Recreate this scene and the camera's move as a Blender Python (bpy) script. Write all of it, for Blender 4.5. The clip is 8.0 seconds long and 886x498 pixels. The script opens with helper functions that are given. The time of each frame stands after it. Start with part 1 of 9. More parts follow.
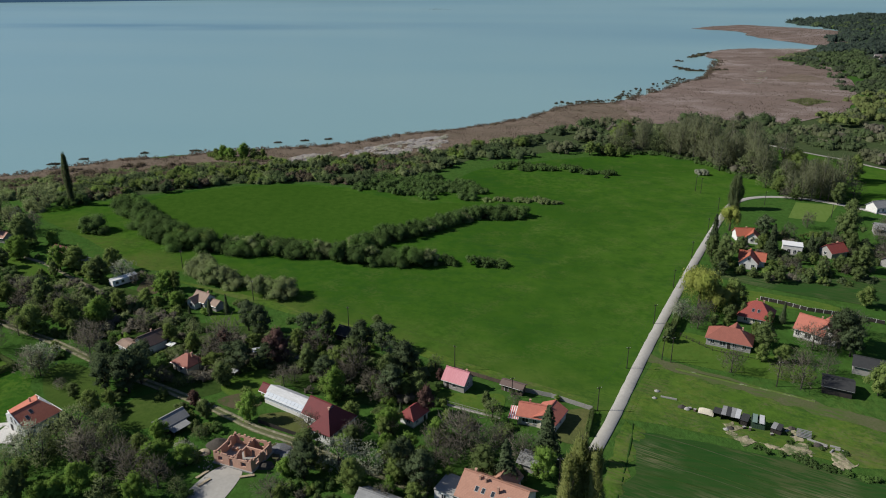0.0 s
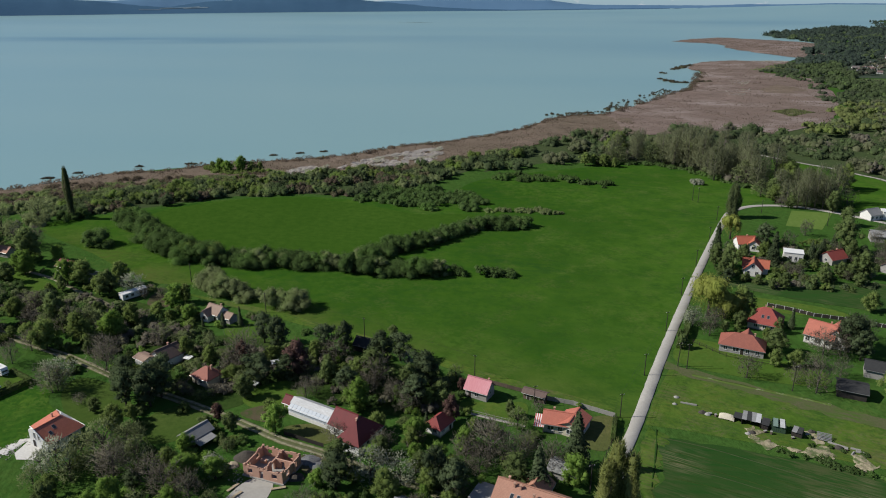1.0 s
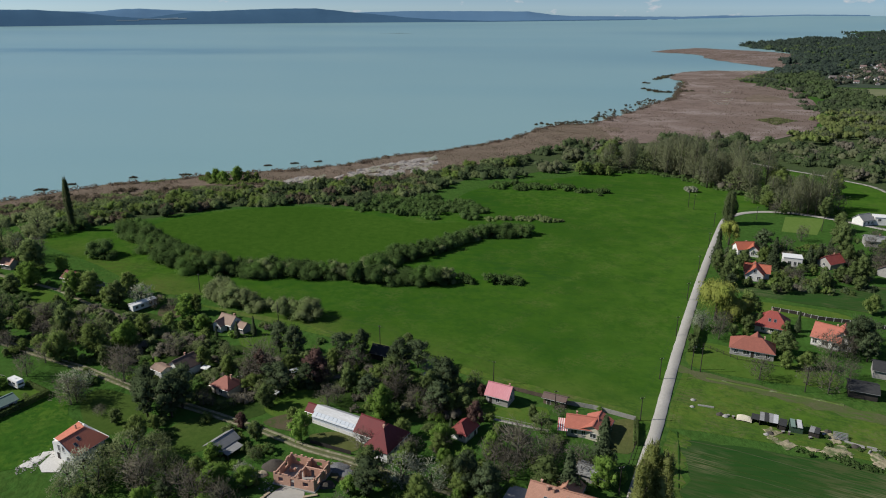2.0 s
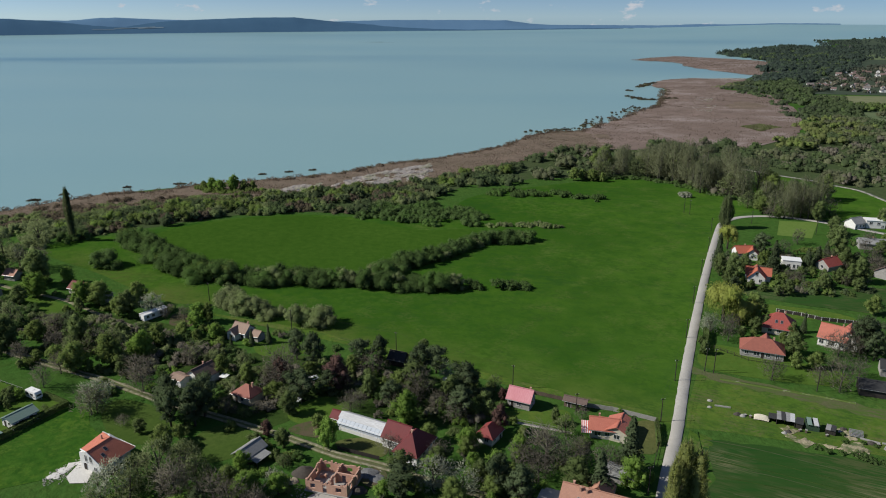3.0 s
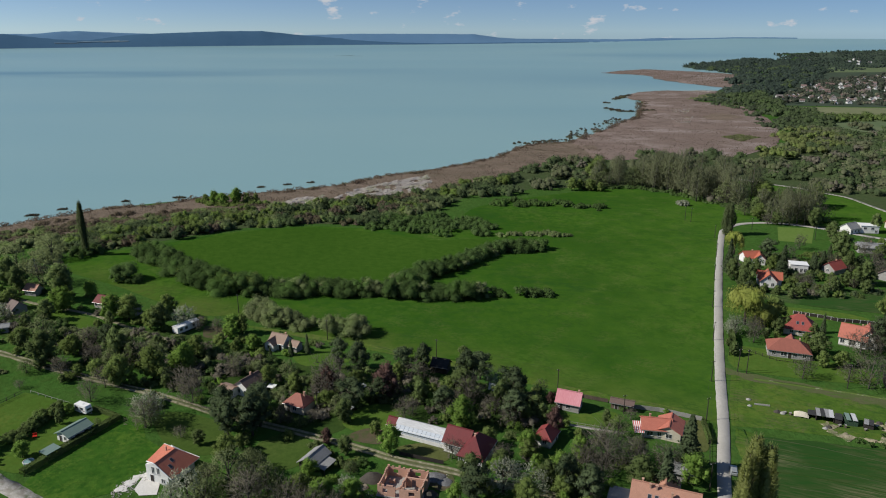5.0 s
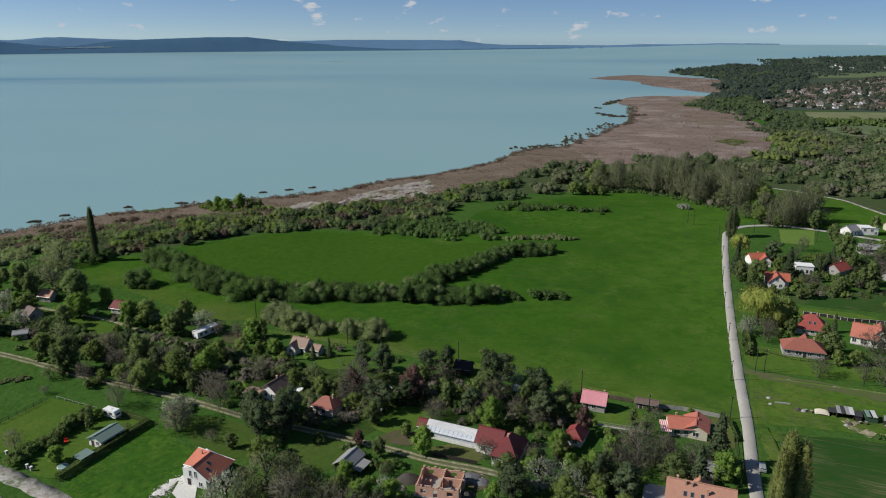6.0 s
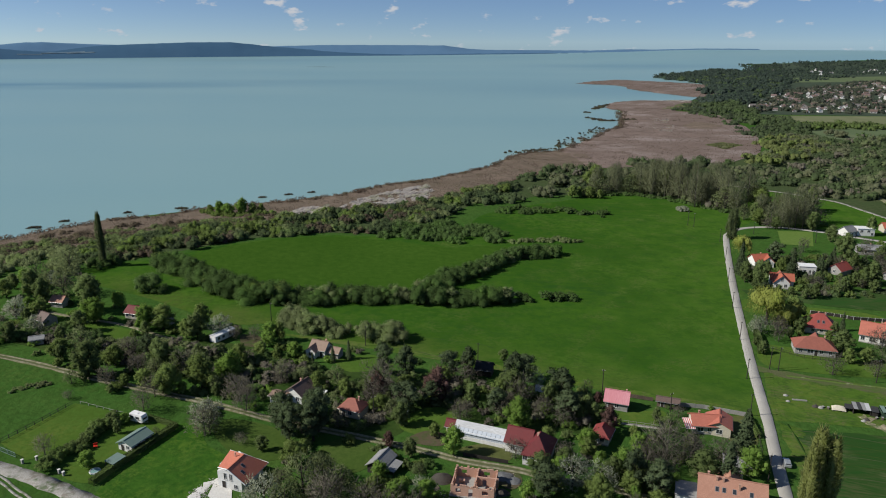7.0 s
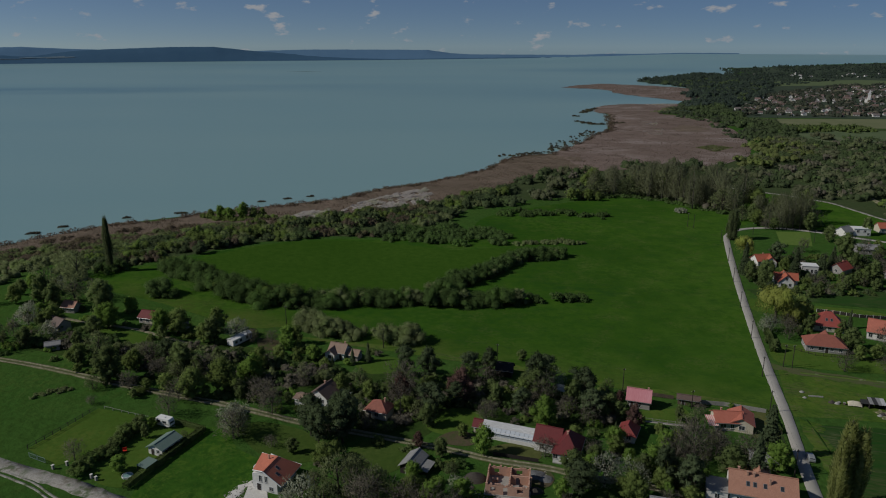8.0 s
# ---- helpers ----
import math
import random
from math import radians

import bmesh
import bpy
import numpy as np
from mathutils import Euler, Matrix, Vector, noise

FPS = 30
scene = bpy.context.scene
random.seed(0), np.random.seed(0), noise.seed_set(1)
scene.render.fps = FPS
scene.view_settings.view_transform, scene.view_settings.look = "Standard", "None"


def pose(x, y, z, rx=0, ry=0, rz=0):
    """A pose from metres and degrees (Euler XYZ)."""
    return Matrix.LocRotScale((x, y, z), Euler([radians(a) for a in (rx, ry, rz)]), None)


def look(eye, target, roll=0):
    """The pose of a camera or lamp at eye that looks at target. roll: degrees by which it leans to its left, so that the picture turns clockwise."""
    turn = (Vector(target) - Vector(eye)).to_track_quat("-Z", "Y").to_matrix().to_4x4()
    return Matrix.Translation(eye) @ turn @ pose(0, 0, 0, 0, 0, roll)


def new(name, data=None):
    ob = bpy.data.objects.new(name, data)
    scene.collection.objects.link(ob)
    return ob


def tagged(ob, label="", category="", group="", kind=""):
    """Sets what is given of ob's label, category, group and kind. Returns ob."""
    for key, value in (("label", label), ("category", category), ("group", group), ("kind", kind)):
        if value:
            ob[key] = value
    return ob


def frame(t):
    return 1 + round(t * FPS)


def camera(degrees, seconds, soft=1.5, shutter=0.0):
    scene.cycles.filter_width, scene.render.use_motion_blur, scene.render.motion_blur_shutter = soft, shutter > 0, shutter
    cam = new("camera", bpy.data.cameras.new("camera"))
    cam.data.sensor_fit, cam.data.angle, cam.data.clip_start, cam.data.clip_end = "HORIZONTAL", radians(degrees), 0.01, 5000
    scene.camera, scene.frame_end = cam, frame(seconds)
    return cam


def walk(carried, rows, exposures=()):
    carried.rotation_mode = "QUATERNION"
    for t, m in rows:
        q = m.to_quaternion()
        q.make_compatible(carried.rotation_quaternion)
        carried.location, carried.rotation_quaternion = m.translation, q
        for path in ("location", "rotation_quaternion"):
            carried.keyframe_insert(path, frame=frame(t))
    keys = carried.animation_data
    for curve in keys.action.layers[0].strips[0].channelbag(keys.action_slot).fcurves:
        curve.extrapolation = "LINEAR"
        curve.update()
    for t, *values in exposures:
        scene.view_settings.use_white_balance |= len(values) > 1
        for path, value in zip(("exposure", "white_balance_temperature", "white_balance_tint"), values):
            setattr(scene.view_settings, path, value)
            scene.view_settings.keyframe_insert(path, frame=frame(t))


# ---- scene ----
# ---------------------------------------------------------------- camera
cam = camera(64.24, 8.0, 1.06)
ROWS = [  # seconds, eye x, y, z, yaw, pitch, roll
    (0.0, 49.49, 11.30, 105.51, 7.488, -20.661, -0.046),
    (0.5, 44.28, 10.08, 105.39, 6.671, -20.180, -0.043),
    (1.0, 38.90, 8.69, 105.39, 5.860, -19.688, -0.029),
    (1.5, 33.63, 7.23, 105.31, 5.034, -19.259, 0.011),
    (3.0, 16.98, 3.32, 105.21, 2.392, -18.223, 0.004),
    (3.5, 11.43, 2.20, 105.12, 1.647, -17.949, 0.029),
    (4.0, 5.64, 1.00, 105.05, 0.940, -17.668, 0.041),
    (4.5, 0.00, 0.00, 105.00, 0.255, -17.432, 0.063),
    (6.0, -17.34, -2.80, 104.66, -1.579, -16.738, 0.081),
    (6.5, -23.03, -3.61, 104.52, -2.247, -16.546, 0.112),
    (7.0, -28.95, -4.23, 104.36, -2.959, -16.346, 0.103),
    (7.5, -34.74, -4.72, 104.13, -3.668, -16.163, 0.106),
    (8.0, -40.70, -5.06, 103.98, -4.379, -16.002, 0.071),
]
EXPOSURES = [(0.0, 0.32), (7.2, 0.32), (7.5, 0.09), (8.0, -0.70)]
walk(cam, [(t, pose(x, y, z, 90 + pitch, 0, yaw) @ pose(0, 0, 0, 0, 0, roll)) for t, x, y, z, yaw, pitch, roll in ROWS], EXPOSURES)

# ---------------------------------------------------------------- light
SUN_TO = Vector((-0.785, -0.085, 0.615)).normalized()
world = bpy.data.worlds.new("sky")
scene.world = world
world.use_nodes = True
wn, wl = world.node_tree.nodes, world.node_tree.links
wn.clear()
w_out, w_bg = wn.new("ShaderNodeOutputWorld"), wn.new("ShaderNodeBackground")
w_sky = wn.new("ShaderNodeTexSky")
w_sky.sky_type, w_sky.sun_disc = "NISHITA", False
w_sky.sun_elevation = math.asin(SUN_TO.z)
w_sky.sun_rotation = math.atan2(SUN_TO.x, SUN_TO.y)
w_sky.altitude, w_sky.air_density, w_sky.dust_density, w_sky.ozone_density = 100, 0.45, 0.0, 1.0
w_bg.inputs["Strength"].default_value = 0.1
wl.new(w_bg.outputs[0], w_out.inputs[0])
# small fair-weather clouds all round the sky
w_co = wn.new("ShaderNodeTexCoord")
w_map = wn.new("ShaderNodeMapping")
w_map.inputs["Scale"].default_value = (1, 1, 2.3)
w_n = wn.new("ShaderNodeTexNoise")
w_n.inputs["Scale"].default_value, w_n.inputs["Detail"].default_value, w_n.inputs["Roughness"].default_value = 24, 5, 0.55
w_r = wn.new("ShaderNodeMapRange")
w_r.inputs["From Min"].default_value, w_r.inputs["From Max"].default_value = 0.615, 0.69
w_mix = wn.new("ShaderNodeMix")
w_mix.data_type = "RGBA"
w_mix.inputs["B"].default_value = (4.15, 4.4, 4.8, 1)
wl.new(w_co.outputs["Generated"], w_map.inputs[0])
wl.new(w_map.outputs[0], w_n.inputs["Vector"])
wl.new(w_n.outputs["Fac"], w_r.inputs["Value"])
wl.new(w_r.outputs[0], w_mix.inputs["Factor"])
w_tint = wn.new("ShaderNodeMix")
w_tint.data_type, w_tint.blend_type = "RGBA", "MULTIPLY"
w_tint.inputs["Factor"].default_value, w_tint.inputs["B"].default_value = 1.0, (0.98, 1.0, 1.04, 1)
wl.new(w_sky.outputs[0], w_tint.inputs["A"])
# clear blue air down to the horizon
w_sep, w_band = wn.new("ShaderNodeSeparateXYZ"), wn.new("ShaderNodeMapRange")
w_band.inputs["From Min"].default_value, w_band.inputs["From Max"].default_value = 0.0, 0.3
w_band.interpolation_type = "SMOOTHSTEP"
wl.new(w_co.outputs["Generated"], w_sep.inputs[0])
wl.new(w_sep.outputs["Z"], w_band.inputs["Value"])
w_air, w_blue = wn.new("ShaderNodeMix"), wn.new("ShaderNodeMix")
w_air.data_type = w_blue.data_type = "RGBA"
w_blue.blend_type = "MULTIPLY"
w_blue.inputs["Factor"].default_value = 1.0
w_air.inputs["B"].default_value = (1, 1, 1, 1)
# the low air is paler towards the sun
w_side, w_sunward, w_low = wn.new("ShaderNodeVectorMath"), wn.new("ShaderNodeMapRange"), wn.new("ShaderNodeMix")
w_side.operation, w_low.data_type = "DOT_PRODUCT", "RGBA"
w_side.inputs[1].default_value = Vector((SUN_TO.x, SUN_TO.y, 0)).normalized()
w_sunward.inputs["From Min"].default_value, w_sunward.inputs["From Max"].default_value = -0.7, 0.6
w_low.inputs["A"].default_value, w_low.inputs["B"].default_value = (0.34, 0.405, 0.482, 1), (0.56, 0.605, 0.645, 1)
wl.new(w_co.outputs["Generated"], w_side.inputs[0])
wl.new(w_side.outputs["Value"], w_sunward.inputs["Value"])
wl.new(w_sunward.outputs[0], w_low.inputs["Factor"])
wl.new(w_low.outputs["Result"], w_air.inputs["A"])
wl.new(w_band.outputs[0], w_air.inputs["Factor"])
wl.new(w_tint.outputs["Result"], w_blue.inputs["A"])
wl.new(w_air.outputs["Result"], w_blue.inputs["B"])
wl.new(w_blue.outputs["Result"], w_mix.inputs["A"])
wl.new(w_mix.outputs["Result"], w_bg.inputs["Color"])

sun_data = bpy.data.lights.new("sun", "SUN")
sun_data.energy, sun_data.angle, sun_data.color = 4.4, radians(0.55), (1.0, 0.96, 0.88)
sun = new("sun", sun_data)
sun.matrix_world = look(SUN_TO * 400, (0, 0, 0))

# ---------------------------------------------------------------- materials
def node_mat(name):
    m = bpy.data.materials.new(name)
    m.use_nodes = True
    n, l = m.node_tree.nodes, m.node_tree.links
    return m, n, l, n["Principled BSDF"]


def noise_fac(n, l, vec, scale, detail=4, rough=0.55, lo=0.35, hi=0.65):
    t, r = n.new("ShaderNodeTexNoise"), n.new("ShaderNodeMapRange")
    t.inputs["Scale"].default_value, t.inputs["Detail"].default_value, t.inputs["Roughness"].default_value = scale, detail, rough
    r.inputs["From Min"].default_value, r.inputs["From Max"].default_value = lo, hi
    l.new(vec, t.inputs["Vector"])
    l.new(t.outputs["Fac"], r.inputs["Value"])
    return r.outputs[0]


def mix(n, l, fac, a, b, blend="MIX"):
    x = n.new("ShaderNodeMix")
    x.data_type, x.blend_type = "RGBA", blend
    for key, v in (("Factor", fac), ("A", a), ("B", b)):
        if isinstance(v, (int, float)):
            x.inputs[key].default_value = v
        elif isinstance(v, tuple):
            x.inputs[key].default_value = (*v, 1)
        else:
            l.new(v, x.inputs[key])
    return x.outputs["Result"]


def surface(name, base, alt, scale, rough=0.8, fine=None, fine_scale=None, bump=0.0, stretch=(1, 1, 1), metal=0.0, spread=0.0, turn=0.0, sheen=0.25):
    """A matt surface: two tones mottled at one scale, a finer tone over it, relief, and a spread of lightness from piece to piece."""
    m, n, l, b = node_mat(name)
    co, mp = n.new("ShaderNodeTexCoord"), n.new("ShaderNodeMapping")
    mp.inputs["Scale"].default_value = stretch
    mp.inputs["Rotation"].default_value = (0, 0, radians(turn))
    l.new(co.outputs["Object"], mp.inputs[0])
    c = mix(n, l, noise_fac(n, l, mp.outputs[0], scale), base, alt)
    f2 = noise_fac(n, l, mp.outputs[0], fine_scale or scale * 9, 3, 0.6, 0.3, 0.7)
    if fine:
        c = mix(n, l, f2, c, fine)
    if spread:
        info, r = n.new("ShaderNodeObjectInfo"), n.new("ShaderNodeMapRange")
        r.inputs["To Min"].default_value, r.inputs["To Max"].default_value = 1 - spread, 1 + spread
        l.new(info.outputs["Random"], r.inputs["Value"])
        hsv = n.new("ShaderNodeHueSaturation")
        l.new(r.outputs[0], hsv.inputs["Value"])
        l.new(c, hsv.inputs["Color"])
        c = hsv.outputs[0]
    l.new(c, b.inputs["Base Color"])
    b.inputs["Roughness"].default_value, b.inputs["Metallic"].default_value = rough, metal
    b.inputs["Specular IOR Level"].default_value = sheen
    if bump:
        bp = n.new("ShaderNodeBump")
        bp.inputs["Strength"].default_value, bp.inputs["Distance"].default_value = min(1, bump * 4), bump
        l.new(f2, bp.inputs["Height"])
        l.new(bp.outputs[0], b.inputs["Normal"])
    return m


def tiled_roof(name, base, alt, rows=4.0):
    """Tiles in level rows: bands along the height, a mottle and moss."""
    m, n, l, b = node_mat(name)
    co = n.new("ShaderNodeTexCoord")
    c = mix(n, l, noise_fac(n, l, co.outputs["Object"], 0.9), base, alt)
    c = mix(n, l, noise_fac(n, l, co.outputs["Object"], 7.0, 2), c, tuple(v * 0.72 for v in base))
    wave = n.new("ShaderNodeTexWave")
    wave.wave_type, wave.bands_direction, wave.wave_profile = "BANDS", "Z", "SAW"
    wave.inputs["Scale"].default_value, wave.inputs["Distortion"].default_value = rows * 0.5, 0.4
    l.new(co.outputs["Object"], wave.inputs["Vector"])
    r = n.new("ShaderNodeMapRange")
    r.inputs["To Min"].default_value = 0.78
    l.new(wave.outputs["Fac"], r.inputs["Value"])
    hsv = n.new("ShaderNodeHueSaturation")
    l.new(r.outputs[0], hsv.inputs["Value"])
    l.new(c, hsv.inputs["Color"])
    l.new(hsv.outputs[0], b.inputs["Base Color"])
    bp = n.new("ShaderNodeBump")
    bp.inputs["Strength"].default_value, bp.inputs["Distance"].default_value = 0.5, 0.04
    l.new(wave.outputs["Fac"], bp.inputs["Height"])
    l.new(bp.outputs[0], b.inputs["Normal"])
    b.inputs["Roughness"].default_value = 0.75
    return m


def foliage(name, base, alt, glow=0.5, spread=0.26):
    """Leaves: tone by leaf island and by tree, and light that passes through."""
    m = bpy.data.materials.new(name)
    m.use_nodes = True
    n, l = m.node_tree.nodes, m.node_tree.links
    n.clear()
    out, d, t, mx = n.new("ShaderNodeOutputMaterial"), n.new("ShaderNodeBsdfDiffuse"), n.new("ShaderNodeBsdfTranslucent"), n.new("ShaderNodeMixShader")
    geo, info = n.new("ShaderNodeNewGeometry"), n.new("ShaderNodeObjectInfo")
    soft = n.new("ShaderNodeMapRange")
    soft.inputs["To Min"].default_value, soft.inputs["To Max"].default_value = 0.3, 0.7
    l.new(geo.outputs["Random Per Island"], soft.inputs["Value"])
    c = mix(n, l, soft.outputs[0], base, alt)
    co = n.new("ShaderNodeTexCoord")
    r = n.new("ShaderNodeMapRange")
    r.inputs["To Min"].default_value, r.inputs["To Max"].default_value = 1 - spread, 1 + spread
    l.new(info.outputs["Random"], r.inputs["Value"])
    h = n.new("ShaderNodeHueSaturation")
    l.new(r.outputs[0], h.inputs["Value"])
    l.new(c, h.inputs["Color"])
    c = mix(n, l, noise_fac(n, l, co.outputs["Object"], 0.22, 2), h.outputs[0], tuple(v * 0.75 for v in base))
    c = mix(n, l, noise_fac(n, l, co.outputs["Object"], 0.09, 2, 0.5, 0.5, 0.75), c, (alt[0] * 0.95, alt[1] * 1.12, alt[2] * 0.8))
    l.new(c, d.inputs["Color"])
    l.new(c, t.inputs["Color"])
    mx.inputs[0].default_value = glow
    l.new(d.outputs[0], mx.inputs[1])
    l.new(t.outputs[0], mx.inputs[2])
    l.new(mx.outputs[0], out.inputs[0])
    return m


def water_mat():
    m, n, l, b = node_mat("lake_water")
    co, mp = n.new("ShaderNodeTexCoord"), n.new("ShaderNodeMapping")
    mp.inputs["Scale"].default_value = (0.35, 1.0, 1.0)
    l.new(co.outputs["Object"], mp.inputs[0])
    c = mix(n, l, noise_fac(n, l, mp.outputs[0], 0.0022, 3, 0.5, 0.3, 0.7), (0.170, 0.292, 0.290), (0.206, 0.322, 0.304))
    c = mix(n, l, noise_fac(n, l, mp.outputs[0], 0.0009, 2, 0.5, 0.52, 0.75), c, (0.108, 0.216, 0.245))
    # darker oval far out on the water, set in its base colour, broken by noise
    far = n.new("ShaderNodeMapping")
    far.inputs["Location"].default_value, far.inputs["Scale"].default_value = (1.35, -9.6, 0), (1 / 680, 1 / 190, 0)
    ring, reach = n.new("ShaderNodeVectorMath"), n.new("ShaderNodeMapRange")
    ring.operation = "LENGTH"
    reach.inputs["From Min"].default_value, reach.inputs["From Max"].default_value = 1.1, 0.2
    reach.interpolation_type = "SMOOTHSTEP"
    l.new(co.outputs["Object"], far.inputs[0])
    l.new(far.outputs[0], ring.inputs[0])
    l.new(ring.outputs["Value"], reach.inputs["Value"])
    dark_oval = n.new("ShaderNodeMath")
    dark_oval.operation = "MULTIPLY"
    l.new(reach.outputs[0], dark_oval.inputs[0])
    l.new(noise_fac(n, l, mp.outputs[0], 0.006, 3, 0.5, 0.25, 0.6), dark_oval.inputs[1])
    c = mix(n, l, dark_oval.outputs[0], c, (0.092, 0.196, 0.228))
    l.new(c, b.inputs["Base Color"])
    b.inputs["Roughness"].default_value, b.inputs["IOR"].default_value = 0.32, 1.33
    bp, w = n.new("ShaderNodeBump"), n.new("ShaderNodeTexNoise")
    w.inputs["Scale"].default_value, w.inputs["Detail"].default_value = 0.6, 4
    bp.inputs["Strength"].default_value, bp.inputs["Distance"].default_value = 0.3, 0.12
    l.new(co.outputs["Object"], w.inputs["Vector"])
    l.new(w.outputs["Fac"], bp.inputs["Height"])
    l.new(bp.outputs[0], b.inputs["Normal"])
    return m


def glass_mat():
    m, n, l, b = node_mat("window_glass")
    b.inputs["Base Color"].default_value = (0.03, 0.035, 0.04, 1)
    b.inputs["Roughness"].default_value = 0.08
    return m


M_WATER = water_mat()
M_GLASS = glass_mat()
M_GRASS = surface("rough_grass", (0.037, 0.096, 0.018), (0.052, 0.110, 0.023), 0.03, 0.95, (0.034, 0.074, 0.015), 0.5, 0.2, sheen=0.0)
M_MEADOW = surface("meadow_grass", (0.026, 0.070, 0.008), (0.047, 0.108, 0.011), 0.011, 0.95, (0.024, 0.073, 0.009), 0.22, 0.1, sheen=0.0)


def worn_towards(m, across, start, reach, tone, most):
    """Grass that yellows raggedly over some metres towards a line."""
    n, l = m.node_tree.nodes, m.node_tree.links
    b = next(q for q in n if q.type == "BSDF_PRINCIPLED")
    old = b.inputs["Base Color"].links[0].from_socket
    co, dot, rg, mul = n.new("ShaderNodeTexCoord"), n.new("ShaderNodeVectorMath"), n.new("ShaderNodeMapRange"), n.new("ShaderNodeMath")
    dot.operation, mul.operation = "DOT_PRODUCT", "MULTIPLY"
    dot.inputs[1].default_value = across
    l.new(co.outputs["Object"], dot.inputs[0])
    rg.inputs["From Min"].default_value, rg.inputs["From Max"].default_value = start, start + reach
    rg.inputs["To Min"].default_value, rg.inputs["To Max"].default_value = most, 0.0
    l.new(dot.outputs["Value"], rg.inputs["Value"])
    l.new(rg.outputs[0], mul.inputs[0])
    l.new(noise_fac(n, l, co.outputs["Object"], 0.07, 4, 0.6, 0.3, 0.6), mul.inputs[1])
    l.new(mix(n, l, mul.outputs[0], old, tone), b.inputs["Base Color"])


worn_towards(M_MEADOW, (0.397, 0.917, 0.0), 184.0, 26.0, (0.086, 0.118, 0.022), 0.45)
worn_towards(M_MEADOW, (0.397, 0.917, 0.0), 186.0, 18.0, (0.110, 0.106, 0.040), 0.35)
worn_towards(M_MEADOW, (-0.93, 0.37, 0.0), -5.0, 95.0, (0.062, 0.126, 0.017), 0.6)
M_MOWN = surface("long_grass", (0.036, 0.084, 0.010), (0.046, 0.096, 0.013), 0.02, 0.95, (0.030, 0.074, 0.009), 0.3, 0.15, sheen=0.0)
M_CROP = surface("young_wheat", (0.014, 0.055, 0.011), (0.022, 0.066, 0.014), 0.02, 0.95, (0.030, 0.060, 0.016), 0.3, 0.12, (0.25, 3.0, 1), turn=26, sheen=0.0)


def mottled(m, tone, scale, lo, hi, stretch, turn, most=0.8):
    """Thin or bare places of their own tone, drawn out along one direction."""
    n, l = m.node_tree.nodes, m.node_tree.links
    b = next(q for q in n if q.type == "BSDF_PRINCIPLED")
    old = b.inputs["Base Color"].links[0].from_socket
    co, mp, mul = n.new("ShaderNodeTexCoord"), n.new("ShaderNodeMapping"), n.new("ShaderNodeMath")
    mp.vector_type = "TEXTURE"
    mp.inputs["Scale"].default_value, mp.inputs["Rotation"].default_value = [1 / q for q in stretch], (0, 0, radians(turn))
    l.new(co.outputs["Object"], mp.inputs[0])
    mul.operation = "MULTIPLY"
    l.new(noise_fac(n, l, co.outputs["Object"], scale, 3, 0.5, lo, hi), mul.inputs[0])
    l.new(noise_fac(n, l, mp.outputs[0], 0.9, 4, 0.65, 0.45, 0.58), mul.inputs[1])
    m2 = n.new("ShaderNodeMath")
    m2.operation = "MULTIPLY"
    m2.inputs[1].default_value = most
    l.new(mul.outputs[0], m2.inputs[0])
    l.new(mix(n, l, m2.outputs[0], old, tone), b.inputs["Base Color"])


mottled(M_CROP, (0.098, 0.092, 0.046), 0.035, 0.42, 0.58, (0.2, 1.7, 1), -22, 0.4)
mottled(M_CROP, (0.220, 0.185, 0.115), 0.04, 0.52, 0.66, (0.1, 2.6, 1), -23, 0.55)
mottled(M_GRASS, (0.082, 0.124, 0.028), 0.025, 0.45, 0.7, (0.5, 0.5, 1), 0, 0.4)
mottled(M_MEADOW, (0.060, 0.122, 0.017), 0.014, 0.46, 0.64, (0.35, 0.35, 1), 0, 0.6)
mottled(M_MEADOW, (0.020, 0.062, 0.012), 0.02, 0.5, 0.68, (0.12, 0.3, 1), 0, 0.6)
mottled(M_MEADOW, (0.078, 0.128, 0.026), 0.045, 0.58, 0.7, (0.6, 0.6, 1), 0, 0.5)
mottled(M_MEADOW, (0.026, 0.066, 0.011), 0.12, 0.42, 0.62, (0.6, 0.9, 1), -22, 0.5)
mottled(M_MEADOW, (0.082, 0.112, 0.028), 0.09, 0.5, 0.66, (0.9, 1.2, 1), -22, 0.4)
M_LAWN = surface("garden_lawn", (0.056, 0.114, 0.018), (0.074, 0.128, 0.024), 0.05, 0.95, (0.054, 0.098, 0.016), 0.8, 0.1, sheen=0.0)
M_PALE = surface("pale_mown_grass", (0.100, 0.160, 0.036), (0.120, 0.172, 0.046), 0.06, 0.95, (0.085, 0.140, 0.030), 0.8, 0.1, sheen=0.0)
M_DRY = surface("dry_grass", (0.118, 0.118, 0.047), (0.087, 0.102, 0.035), 0.08, 0.95, (0.071, 0.083, 0.028), 0.9, 0.1, sheen=0.0)
M_SOIL = surface("bare_soil", (0.102, 0.083, 0.055), (0.071, 0.067, 0.035), 0.1, 0.95, (0.087, 0.071, 0.047), 1.2, 0.1, sheen=0.0)
M_SAND = surface("pale_sand", (0.460, 0.395, 0.285), (0.360, 0.305, 0.210), 0.35, 0.95, (0.260, 0.235, 0.140), 1.5, 0.08)
M_GRAVEL = surface("pale_gravel", (0.420, 0.400, 0.365), (0.330, 0.315, 0.285), 0.3, 0.95, (0.213, 0.205, 0.181), 4.0, 0.06)
M_ROAD = surface("worn_concrete_road", (0.368, 0.352, 0.318), (0.322, 0.308, 0.278), 0.12, 0.9, (0.298, 0.285, 0.256), 1.2, 0.01)
